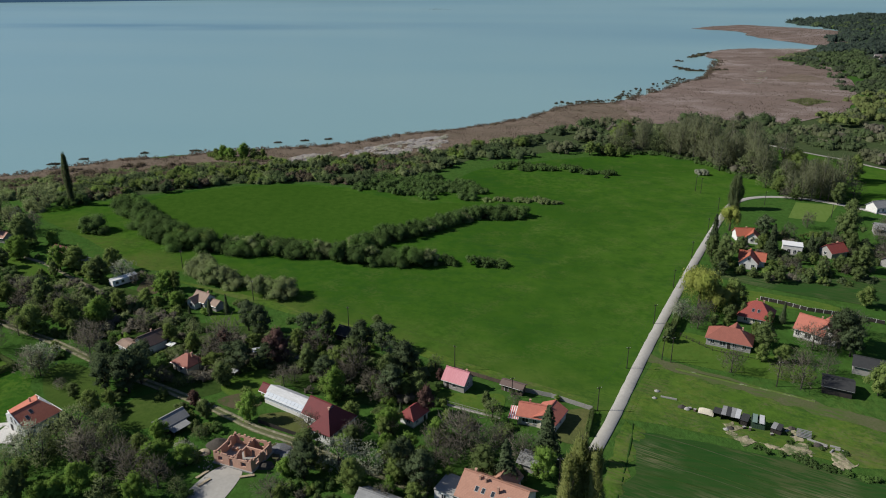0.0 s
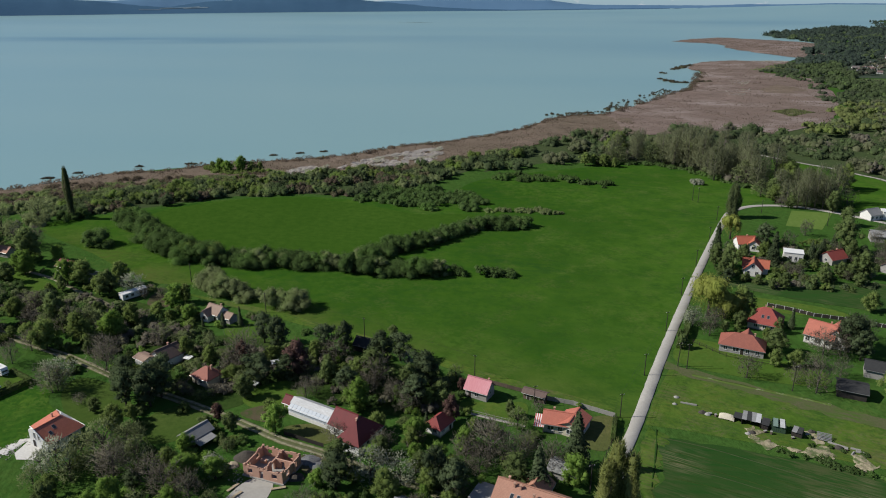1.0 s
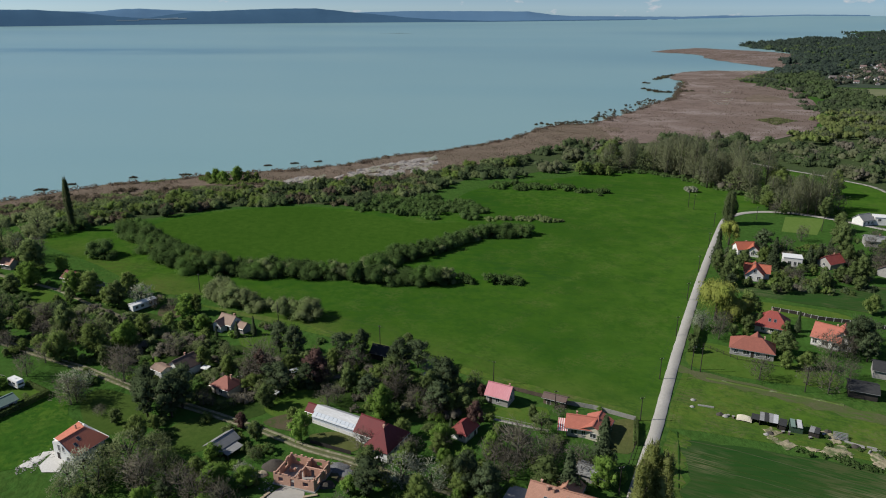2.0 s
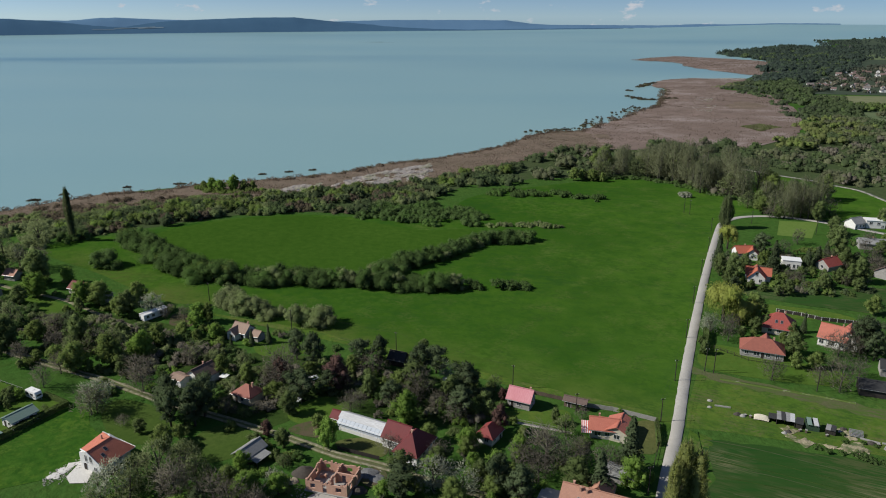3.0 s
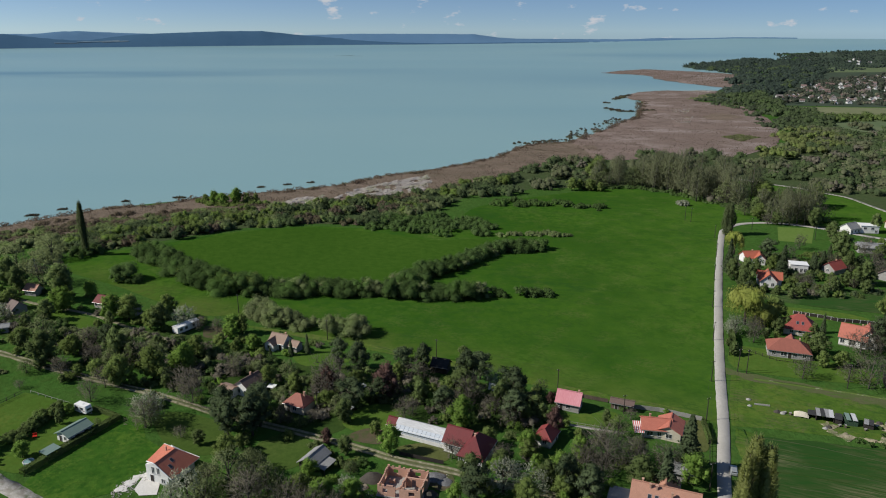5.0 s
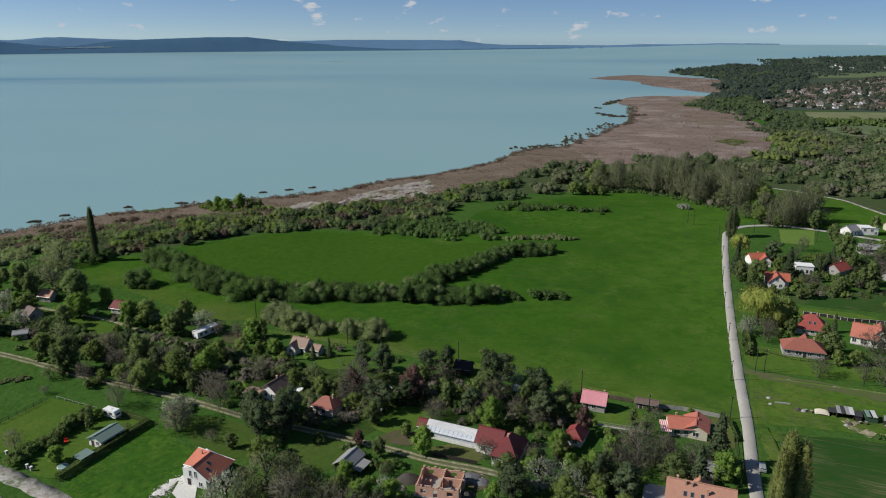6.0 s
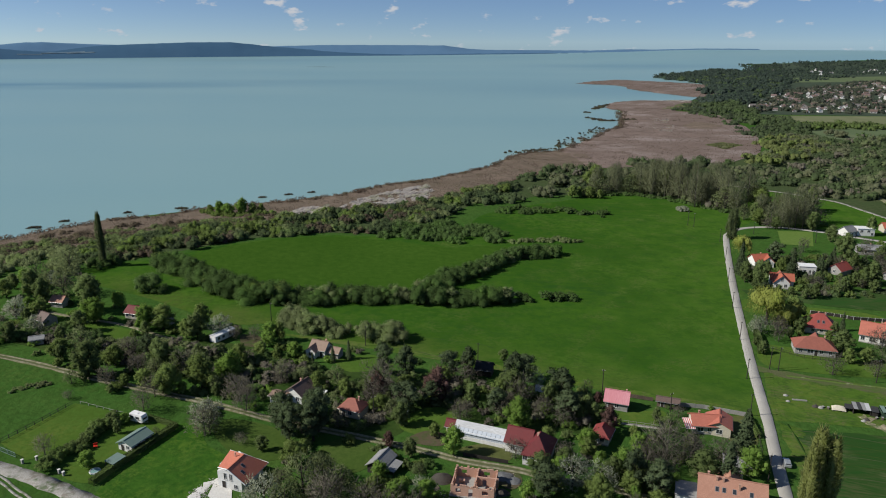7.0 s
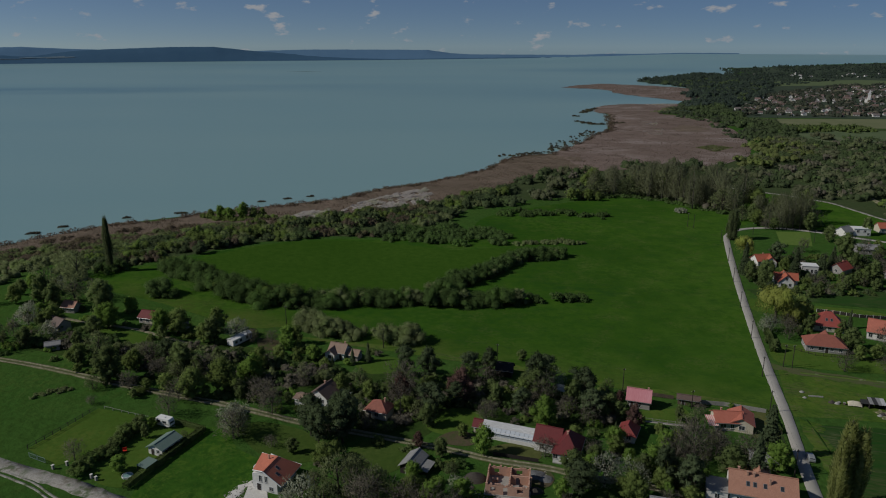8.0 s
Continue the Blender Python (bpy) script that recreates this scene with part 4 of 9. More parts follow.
def make_tree(kind, seed):
    """The trunk and crown of one tree about 6 m high, standing at the origin."""
    r = np.random.default_rng(seed)
    if kind == "conifer":
        h = 9.0
        geo = [tube([(0, 0, -0.3), (0, 0, h * 0.5), (0, 0, h)], [0.2, 0.12, 0.03], 6)]
        cs, ns = [], []
        for z in np.arange(0.5, h, 0.42):
            rad = 2.2 * (1 - z / h) ** 0.8 * r.uniform(0.75, 1.2) + 0.12
            n = int(26 + 96 * rad)
            a, q = r.uniform(0, 6.28, n), rad * np.sqrt(r.uniform(0.1, 1, n)) * (0.8 + 0.2 * np.sin(5 * r.uniform(0, 6.28, n)))
            cs.append(np.stack([np.cos(a) * q, np.sin(a) * q, z - q * 0.25 + r.normal(0, 0.14, n)], 1))
            ns.append(np.stack([np.cos(a) * 0.6, np.sin(a) * 0.6, np.full(n, 0.8)], 1))
        return geo, cards(np.concatenate(cs), np.concatenate(ns), 0.27, r)
    if kind == "pine":
        h = 9.0
        geo, ends = limbs(h, 2.4, r, 7, 0.2)
        blobs = [(e[0], e[1], e[2] + 0.2, r.uniform(0.7, 1.2), 0.75) for e in ends] + lobes(r, 22, 2.4, 1.0, h, 0.9, 0.8, 0.5)[1:]
        c, n = crown_points(blobs, 6.2, r)
        return geo, both(both(cards(c, n, 0.23, r), twigs(c[::2], n[::2] * [0.6, 0.6, 0.3] + [0, 0, 0.7], 0.55, 0.05, r)), inner_mass(blobs, r))
    if kind == "poplar":
        h = 12.0
        geo = [tube([(0, 0, -0.3), (0, 0, h * 0.5), (0, 0, h * 0.95)], [0.3, 0.2, 0.04], 6)]
        for k in range(9):
            a, z0, q = r.uniform(0, 6.28), r.uniform(0.8, 6.5), r.uniform(0.6, 1.2)
            geo.append(tube([(0, 0, z0), (math.cos(a) * q * 0.6, math.sin(a) * q * 0.6, z0 + 1.2), (math.cos(a) * q, math.sin(a) * q, z0 + 3.4)], [0.09, 0.06, 0.02], 4))
        c, d = sprays(r, 9000, 1.5, 0.4, h, lambda u: np.sin(np.pi * (0.16 + 0.79 * u)) ** 0.38, 0.3)
        v = cards(c[::2], d[::2] + r.normal(0, 0.6, (4500, 3)), 0.125, r, 0.7)
        core = [(0.15 * math.cos(7 * z), 0.15 * math.sin(7 * z), z, 1.28 * math.sin(math.pi * (0.16 + 0.79 * z / h)) ** 0.38, 1.1) for z in np.arange(1.4, h * 0.93, 0.9)]
        v = both(v, inner_mass(core, r))
        return geo, both(v, twigs(c[1::2], d[1::2] * [0.7, 0.7, 1.0], 0.6, 0.05, r))
    if kind == "aspen":
        h = 9.0
        geo = [tube([(0, 0, -0.3), (0.1, 0, h * 0.45), (0.1, 0.1, h * 0.95)], [0.2, 0.12, 0.03], 6)]
        for k in range(8):
            a, z0, q = r.uniform(0, 6.28), h * r.uniform(0.15, 0.5), r.uniform(0.7, 1.4)
            geo.append(tube([(0, 0, z0), (math.cos(a) * q * 0.6, math.sin(a) * q * 0.6, z0 + 1.0), (math.cos(a) * q, math.sin(a) * q, z0 + 2.8)], [0.08, 0.05, 0.02], 4))
        c, d = sprays(r, 1250, 2.7, 1.2, h, lambda u: np.sin(np.pi * (0.12 + 0.72 * u)) ** 0.6)
        n = c - [0, 0, 3.0]
        n /= np.linalg.norm(n, axis=1, keepdims=True) + 1e-9
        return geo, both(cards(c[::2], n[::2] + [0, 0, 0.2], 0.17, r), twigs(c, d * [0.7, 0.7, 0.9] + n * 0.5, 0.8, 0.042, r))
    if kind == "bare":
        h = 6.0
        geo, ends = limbs(h, 2.5, r, 9, 0.12)
        tw = []
        for e in ends:
            for _ in range(6):
                d = ball_points(1, r)[0] * [1, 1, 0.6] + [e[0] * 0.16, e[1] * 0.16, 0.45]
                d *= r.uniform(0.7, 1.5)
                tw.append(tube([e, (e[0] + d[0] * 0.5, e[1] + d[1] * 0.5, e[2] + d[2] * 0.55), (e[0] + d[0], e[1] + d[1], e[2] + d[2])], [0.035, 0.022, 0.012], 3))
        bl = lobes(r, 16, 2.9, 0.5, h, 1.0, 0.85, 0.15)
        c, n = crown_points(bl, 4.0, r, -0.8)
        c = c * r.uniform(0.8, 1.04, (len(c), 1))
        d = n * [0.75, 0.75, 0.5] + [0, 0, 0.55]
        return geo + tw, both(twigs(c, d, 0.75, 0.038, r), cards(c[::4], d[::4], 0.12, r))
    if kind == "willow":
        h = 8.0
        geo, ends = limbs(h, 3.2, r, 8, 0.3)
        blobs = [(e[0], e[1], e[2] - 0.2, r.uniform(1.1, 1.7), 1.2) for e in ends] + [(0, 0, h * 0.75, 2.2, 0.8)]
        c, n = crown_points(blobs, 7.0, r, -0.9)
        drop = r.uniform(0, 1, len(c)) < 0.45
        c[drop, 2] -= r.uniform(0.2, 2.4, drop.sum())
        return geo, both(both(cards(c, n, 0.2, r), twigs(c[::2], n[::2] * [0.4, 0.4, 0] + [0, 0, -0.9], 0.9, 0.05, r)), inner_mass(blobs, r))
    h = 6.0
    geo, ends = limbs(h, 2.2, r, 7, 0.14)
    if kind == "airy":
        blobs = lobes(r, 22, 2.9, 0.3, h * 0.95, 0.8, 0.9, 0.2)
        c, n = crown_points(blobs, 5.2, r, -0.8)
        k = r.uniform(0, 1, len(c)) < 0.5
        return geo, both(cards(c, n, 0.18, r), twigs(c[k], n[k] * [0.8, 0.8, 0.6] + [0, 0, 0.5], 0.55, 0.045, r))
    wide, low, count, rad, sq = {"round": (2.6, 0.5, 26, 0.76, 0.9), "tall": (2.2, 0.5, 26, 0.7, 1.05)}[kind]
    blobs = lobes(r, count, wide, low, h * (1.0 if kind == "round" else 1.12), rad, sq)
    c, n = crown_points(blobs, {"round": 7.4, "tall": 7.4}[kind], r, -0.7)
    k = r.uniform(0, 1, len(c)) < 0.3
    return geo, both(both(cards(c, n, 0.2, r), twigs(c[k], n[k] * [0.8, 0.8, 0.5] + [0, 0, 0.4], 0.5, 0.05, r)), inner_mass(blobs, r))


TREES = {}


def tree_kind(key, kind, leaf, label, category="tree", seeds=(1, 2, 3)):
    TREES[key] = []
    for s in seeds:
        geo, (v, f) = make_tree(kind, s * 17 + len(TREES))
        TREES[key].append((mesh_of("trunk", *join(*geo), M_BARKPALE if kind in ("bare", "aspen") else M_BARK, True), fast_mesh("crown", v, f, leaf), label, category))


tree_kind("mid", "round", L_MID, "round leafy green garden tree on grass")
tree_kind("bright", "round", L_BRIGHT, "fresh bright green tree in new leaf")
tree_kind("dark", "tall", L_DARK, "tall dark green leafy tree on grass")
tree_kind("olive", "airy", L_OLIVE, "thinly leaved olive green tree")
tree_kind("yellow", "willow", L_YELLOW, "broad yellow-green weeping willow by the lane", seeds=(1, 2))
tree_kind("conifer", "conifer", L_CONIFER, "dark green conical spruce among garden trees", "conifer", (1, 2))
tree_kind("pine", "pine", L_CONIFER, "dark spreading black pine among gardens", "conifer")
tree_kind("poplar", "poplar", L_POPLAR, "slim columnar poplar in thin spring leaf", "poplar", (1, 2))
tree_kind("lombardy", "poplar", L_LOMBARDY, "dark slender Lombardy poplar", "poplar", (3,))
tree_kind("purple", "tall", L_PURPLE, "purple-leaved ornamental tree in a garden", seeds=(1, 2))
tree_kind("aspen", "aspen", L_ASPEN, "tall thinly leaved lakeside tree with upright branches")
tree_kind("bare", "bare", L_TWIG, "still leafless grey-brown tree on grass")
tree_kind("blossom", "airy", L_BLOSSOM, "pale blossoming tree with silvery leaves", seeds=(1, 2))


def tree(key, x, y, size=1.0, tall=1.0, even=False):
    trunk, crown, label, category = TREES[key][rng.integers(len(TREES[key]))]
    q = Matrix.Diagonal((size, size, size * tall, 1)) if even else Matrix.Diagonal((size * rng.uniform(0.82, 1.2), size * rng.uniform(0.82, 1.2), size * tall * rng.uniform(0.85, 1.15), 1))
    t = thing({"conifer": "conifer_tree", "pine": "pine_tree", "poplar": "poplar_tree", "lombardy": "poplar_tree", "yellow": "willow_tree", "bare": "bare_tree"}.get(key, "tree"), label, category,
              pose(x, y, gz(x, y), 0, 0, rng.uniform(0, 360)) @ q, "garden and lakeside trees")
    part("trunk", trunk, None, t)
    part("crown", crown, None, t)
    return t


def scrub(name, spots, leaf, label, category, size=0.3, per_area=2.6, seed=1, kind="stuff", dense=True):
    """A thicket as one body: for each spot x, y, radius, height, a handful of lumps with leaf clumps on them."""
    r = np.random.default_rng(seed)
    vs, fs, k = [], [], 0
    for x, y, rad, h in spots:
        z = gz(x, y)
        z = max(z, 0.0)
        blobs = []
        for k_ in range(13 if size < 1 else 7):
            a, q = r.uniform(0, 6.28), rad * math.sqrt(r.uniform(0.01, 0.9))
            b = min(rad * (r.uniform(0.28, 0.52) if size < 1 else r.uniform(0.3, 0.58)), h * 0.55)
            hh = h * (r.uniform(0.74, 1.0) if k_ < 6 else r.uniform(0.4, 0.85)) * (1 - 0.3 * (q / rad) ** 2)
            blobs.append((x + math.cos(a) * q, y + math.sin(a) * q, z + max(b * 0.3, hh - b * 0.8), b, r.uniform(0.75, 1.1)))
        c, n = crown_points(blobs, (0.85 if size >= 0.36 else 1.25) * per_area * (0.3 / size) ** 2, r, -0.6)
        ok = c[:, 2] > z
        v, f = cards(c[ok], n[ok], size, r, 0.75)
        if dense:
            v, f = both((v, f), inner_mass(blobs, r))
        vs.append(v)
        fs.append(f + k)
        k += len(v)
    return tagged(new(name, fast_mesh(name, np.concatenate(vs), np.concatenate(fs), leaf)), label, category, kind=kind)


def along(pts, gap, r, rad, h, jitter=1.0):
    """Spots along a line."""
    out = []
    line = smooth_line(pts, 8)
    left = 0.0
    for a, b in zip(line, line[1:]):
        d = math.dist(a, b)
        while left < d:
            t = left / d
            out.append((a[0] + (b[0] - a[0]) * t + r.normal(0, jitter), a[1] + (b[1] - a[1]) * t + r.normal(0, jitter), rad * r.uniform(0.7, 1.25), h * r.uniform(0.7, 1.25)))
            left += gap * r.uniform(0.7, 1.3)
        left -= d
    return out


# the open fields beyond the lakeside trees stay free of woods
CLEARINGS = [
    [(196, 500), (225, 508), (242, 488), (262, 464), (272, 430), (276, 380), (240, 340), (206, 372), (176, 400), (190, 430), (200, 470)],
    [(461, 1032), (671, 1009), (800, 990), (740, 880), (590, 900), (488, 925)],
    [(490, 850), (571, 846), (680, 830), (640, 760), (560, 720), (490, 745), (478, 800)],
]


def filled(outline, count, r, rad, h):
    """Spots scattered in an outline."""
    xs, ys = [p[0] for p in outline], [p[1] for p in outline]
    out = []
    while len(out) < count:
        x, y = r.uniform(min(xs), max(xs)), r.uniform(min(ys), max(ys))
        if bool(inside(list(outline), x, y)):
            if any(bool(inside(q, x, y)) for q in CLEARINGS):
                count -= 1
                continue
            out.append((x, y, rad * r.uniform(0.65, 1.3), h * r.uniform(0.65, 1.3)))
    return out

# ---------------------------------------------------------------- far shore and hills
def ridge(name, a0, a1, radius, crest, base, material, label):
    """A long low range along the far shore, with a rounded back."""
    v, f = [], []
    angs = np.arange(a0, a1 + 0.01, 0.25)
    rows = ((0.0, 0.0), (70, 0.3), (150, 0.62), (230, 0.9), (300, 1.0), (420, 0.7))
    for a in angs:
        top = crest(a) * 0.93
        for back, q in rows:
            x, y = (radius + back) * math.sin(radians(a)), (radius + back) * math.cos(radians(a))
            z0 = float(rise(np.float64(radius * math.sin(radians(a))), np.float64(radius * math.cos(radians(a))))) + base
            bump = 1.5 * noise.noise((a * 2.1, q * 3, 4)) if q else 0
            v.append((x, y, z0 + max(0, top * q + bump) - (2.0 if not q else 0)))
    k = len(rows)
    for i in range(len(angs) - 1):
        for j in range(k - 1):
            f.append((i * k + j, (i + 1) * k + j, (i + 1) * k + j + 1, i * k + j + 1))
    return tagged(new(name, mesh_of(name, v, f, material, True)), label, "hills", kind="structure")


def crest_far(a):
    return float(np.interp(a, [-48, -36, -30.3, -29, -27.2, -26.1, -23.4, -21, -10.4, -8.6, -6.4, -0.3, 2.8, 3.6, 4.6, 6, 9.6, 13.9, 16.9, 18.6, 26], [70, 84, 81, 79, 93, 97, 84, 76, 62, 66, 70, 67, 61, 48, 36, 26, 20, 13, 16, 9, 8])) + 1.5 * noise.noise((a * 0.9, 0, 0))


def crest_near(a):
    return float(np.interp(a, [-48, -36, -32.4, -30.3, -29, -27.5, -25.3, -22.2, -20.2, -16.5, -13.5, -12.2, -10.4, -6.8, -4.1, -0.3, 4, 10, 16], [84, 96, 92, 79, 65, 57, 53, 75, 82, 93, 93, 81, 61, 41, 28, 13, 12, 10, 4])) + 1.5 * noise.noise((a * 0.9, 3, 0))


def hill_field(a0, a1, q0, q1, label):
    """A pale field on the near slope of the far shore."""
    v, angs = [], np.arange(a0, a1 + 0.01, 0.25)
    for a in angs:
        z0 = float(rise(np.float64(4690 * math.sin(radians(a))), np.float64(4690 * math.cos(radians(a)))))
        for q in (q0, q1 + 0.05 * noise.noise((a * 1.7, 5, 2))):
            back = float(np.interp(q, [0, 0.3, 0.62, 0.9], [0, 70, 150, 230]))
            v.append(((4690 + back) * math.sin(radians(a)), (4690 + back) * math.cos(radians(a)), z0 + crest_near(a) * 0.93 * q + 2.5))
    f = [(2 * i, 2 * i + 2, 2 * i + 3, 2 * i + 1) for i in range(len(angs) - 1)]
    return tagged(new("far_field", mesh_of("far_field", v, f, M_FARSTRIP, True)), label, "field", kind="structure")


ridge("hill_range", -50, 26, 4780, crest_far, 0, M_HILL, "low wooded hills tinted haze blue across the lake")
ridge("hill_range", -50, 16, 4690, crest_near, 0, M_HILLNEAR, "darker wooded far shore tinted haze blue across the lake")

hill_field(-27.6, -25.9, 0.40, 0.45, "pale haze-tinted field on the far shore")
hill_field(-26.2, -23.4, 0.52, 0.58, "pale haze-tinted field on a far slope")
hill_field(-24.6, -22.8, 0.44, 0.50, "narrow pale haze-tinted field across the lake")

# ---------------------------------------------------------------- reed beds
REED_NEAR = [(-330, 318), (-254, 385), (-211, 430), (-187, 434), (-160, 458), (-108, 481), (-78, 497), (-47, 532), (-11, 555), (41, 612), (82, 684), (126, 702), (150, 690), (138, 600), (83, 571), (30, 510), (-14, 462), (-58, 440), (-98, 418), (-154, 394), (-189, 351), (-260, 300)]
REED_FAR = [(126, 702), (156, 752), (207, 843), (231, 883), (253, 922), (268, 978), (290, 1040), (312, 1125), (306, 1172), (318, 1222), (342, 1278), (374, 1312), (414, 1332), (450, 1322), (505, 1318), (484, 1262), (440, 1190), (402, 1130), (425, 1090), (436, 1062), (430, 975), (391, 835), (354, 742), (328, 691), (316, 673), (253, 612), (208, 622), (138, 600)]
REED_TONGUE = [(428, 1885), (490, 1985), (590, 2055), (645, 1985), (700, 1920), (735, 1800), (700, 1600), (610, 1450), (548, 1398), (532, 1432), (514, 1505), (494, 1590), (484, 1650), (508, 1745), (478, 1815)]


def drawn_in(pts, q):
    """The outline drawn a little towards the land."""
    return [(x * q, y * q) for x, y in pts]


patch("reed_bed", drawn_in(REED_NEAR, 0.985), M_REEDDARK, 0.5, "brown dry reed bed along the lake shore", "reeds", 10, True, 4, 6, "stuff", 0.7)
patch("reed_bed", drawn_in(REED_FAR, 0.985), M_REED, 0.5, "wide russet reed bed reaching into the lake", "reeds", 16, True, 6, 6, "stuff", 0.8)
patch("reed_bed", REED_TONGUE, M_REED, 0.5, "long tongue of reeds out in the lake", "reeds", 30, True, 16, 6, "stuff", 0.8, 0.03)

patch("old_reed_patch", [(322, 890), (345, 925), (368, 949), (376, 900), (364, 863), (337, 865)], M_REEDDARK, 1.2, "darker old reeds in a wide bed", "reeds", 16, True, 10, 6, "stuff", 0.5, 0.05)
r1 = np.random.default_rng(31)


def tufts(name, spots, label, seed, size=0.5, leaf=L_REED):
    return scrub(name, spots, leaf, label, "reeds", size, 3.0, seed, dense=leaf is not L_REED)


tufts("reed_fringe", along(drawn_in([(-270, 372), (-211, 428), (-187, 432), (-160, 455), (-108, 478), (-78, 494), (-47, 529), (-11, 551), (41, 608), (82, 682), (126, 699)], 0.978), 5, r1, 3.2, 2.6, 1.5), "ragged edge of dry reeds in the water", 3)
tufts("reed_fringe", along(drawn_in([(126, 702), (156, 752), (207, 843), (231, 883), (253, 922), (268, 978), (290, 1040), (312, 1125)], 0.978), 7, r1, 4.0, 3.0, 3), "ragged edge of dry reeds in the water", 4, 0.7)
for x, y, q in ((-236, 420, 3.0), (-206, 441, 2.5), (-176, 452, 4.0), (-163, 448, 3), (-246, 405, 4.0), (-130, 484, 2.5), (-113, 493, 3.0), (-98, 500, 2.5)):
    tufts("reed_clump", [(x, y, q * 0.6, 1.3), (x + q * 0.6, y + 0.6, q * 0.5, 1.1), (x - q * 0.6, y - 0.4, q * 0.5, 1.0)], "small reed islet in shallow water", int(x + 600), 0.4, L_WETREED)
tufts("reed_clumps", [(float(np.interp(t, [0, 0.35, 1], [70, 124, 215])) + r1.normal(0, 5), float(np.interp(t, [0, 0.35, 1], [680, 712, 885])) + r1.normal(0, 5), r1.uniform(0.8, 2.0), 1.8) for t in r1.uniform(0, 1, 90)], "many small dark reed clumps in shallow water", 9, 0.5, L_WETREED)
tufts("reed_clumps", along([(276, 1146), (290, 1176), (318, 1222)], 4, r1, 4.0, 2.4, 3) + along([(234, 1003), (241, 972), (270, 970), (290, 978)], 4, r1, 3.4, 2.4, 2) + [(248, 1090, 4, 2.4), (252, 1086, 3, 2)], "dark strips of reed in open water", 10, 0.8, L_WETREED)


def stalks(name, outline, count, tall, wide, leaf, label, seed):
    """Upright reed blades scattered over a bed."""
    r = np.random.default_rng(seed)
    xs, ys = [p[0] for p in outline], [p[1] for p in outline]
    x, y = r.uniform(min(xs), max(xs), count * 4), r.uniform(min(ys), max(ys), count * 4)
    ok = inside(list(outline), x, y)
    x, y = x[ok][:count], y[ok][:count]
    n = len(x)
    z = np.maximum(ground_z(x, y), 0.05) + 0.4
    a, h, w = r.uniform(0, 6.28, n), tall * r.uniform(0.5, 1.3, n), wide * r.uniform(0.5, 1.5, n)
    dx, dy = np.cos(a) * w, np.sin(a) * w
    v = np.stack([np.stack([x - dx, y - dy, z], 1), np.stack([x + dx, y + dy, z], 1), np.stack([x + r.normal(0, 0.4, n) * tall, y + r.normal(0, 0.4, n) * tall, z + h], 1)], 1)
    v = v.reshape(-1, 3)
    return tagged(new(name, fast_mesh(name, v, np.arange(3 * n).reshape(-1, 3), leaf)), label, "reeds", kind="stuff")


stalks("reed_stalks", drawn_in(REED_NEAR, 0.985), 42000, 0.9, 0.2, L_REED, "dry brown reed stalks on the shore", 91)
stalks("reed_stalks", drawn_in(REED_FAR, 0.985), 20000, 1.0, 0.35, L_REED, "dry russet reed stalks in a wide bed", 92)
stalks("reed_stalks", REED_TONGUE, 5000, 1.4, 0.8, L_REED, "dry reed stalks on a tongue of land", 93)


def bleached(name, outline, count, label, seed):
    """Flattened pale reed in ragged streaks with brown gaps between."""
    r = np.random.default_rng(seed)
    vs = []
    xs, ys = [p[0] for p in outline], [p[1] for p in outline]
    while len(vs) < count:
        x, y = r.uniform(min(xs), max(xs)), r.uniform(min(ys), max(ys))
        if not bool(inside(list(outline), x, y)) or noise.noise((x * 0.16 + y * 0.05, y * 0.11 - x * 0.05, seed)) + 0.5 * noise.noise((x * 0.5, y * 0.4, seed)) < r.uniform(-0.1, 0.3):
            continue
        z = max(gz(x, y), 0.05) + 1.0 + r.uniform(0, 0.9)
        a = 0.9 + r.normal(0, 0.5)
        ln, w = r.uniform(0.8, 2.2), r.uniform(0.15, 0.4)
        dx, dy = math.cos(a), math.sin(a)
        vs.append([(x - dx * ln - dy * w, y - dy * ln + dx * w, z), (x - dx * ln + dy * w, y - dy * ln - dx * w, z - 0.3), (x + dx * ln, y + dy * ln, z + r.uniform(0.1, 0.8))])
    v = np.array(vs).reshape(-1, 3)
    return tagged(new(name, fast_mesh(name, v, np.arange(len(v)).reshape(-1, 3), L_CUTREED)), label, "reeds", kind="stuff")


bleached("flattened_reeds", [(-104, 404), (-82, 408), (-76, 425), (-80, 446), (-98, 436)], 900, "bleached flattened reeds among brown ones", 7)
bleached("flattened_reeds", [(-72, 436), (-40, 448), (-16, 458), (-10, 490), (-14, 516), (-40, 492), (-64, 462)], 2300, "bleached flattened reeds in pale streaks", 8)
r5 = np.random.default_rng(8)
scrub("shore_scrub", filled([(-300, 320), (-254, 362), (-215, 395), (-170, 410), (-120, 432), (-98, 410), (-154, 384), (-189, 345), (-260, 290)], 150, r5, 3.6, 2.6), L_REEDBROWN, "brown leafless scrub along the reeds", "scrub", 0.34, 2.0, 94)
scrub("shore_scrub", filled([(-300, 310), (-215, 378), (-150, 405), (-98, 418), (-98, 408), (-154, 384), (-189, 340), (-260, 285)], 110, r5, 3.8, 3.4), L_OLIVE, "grey-green scrub in front of the reeds", "scrub", 0.36, 2.2, 95)

# ---------------------------------------------------------------- hedges and thickets
r2 = np.random.default_rng(5)
hedge_label = "dense row of dark green bushes across the meadow"


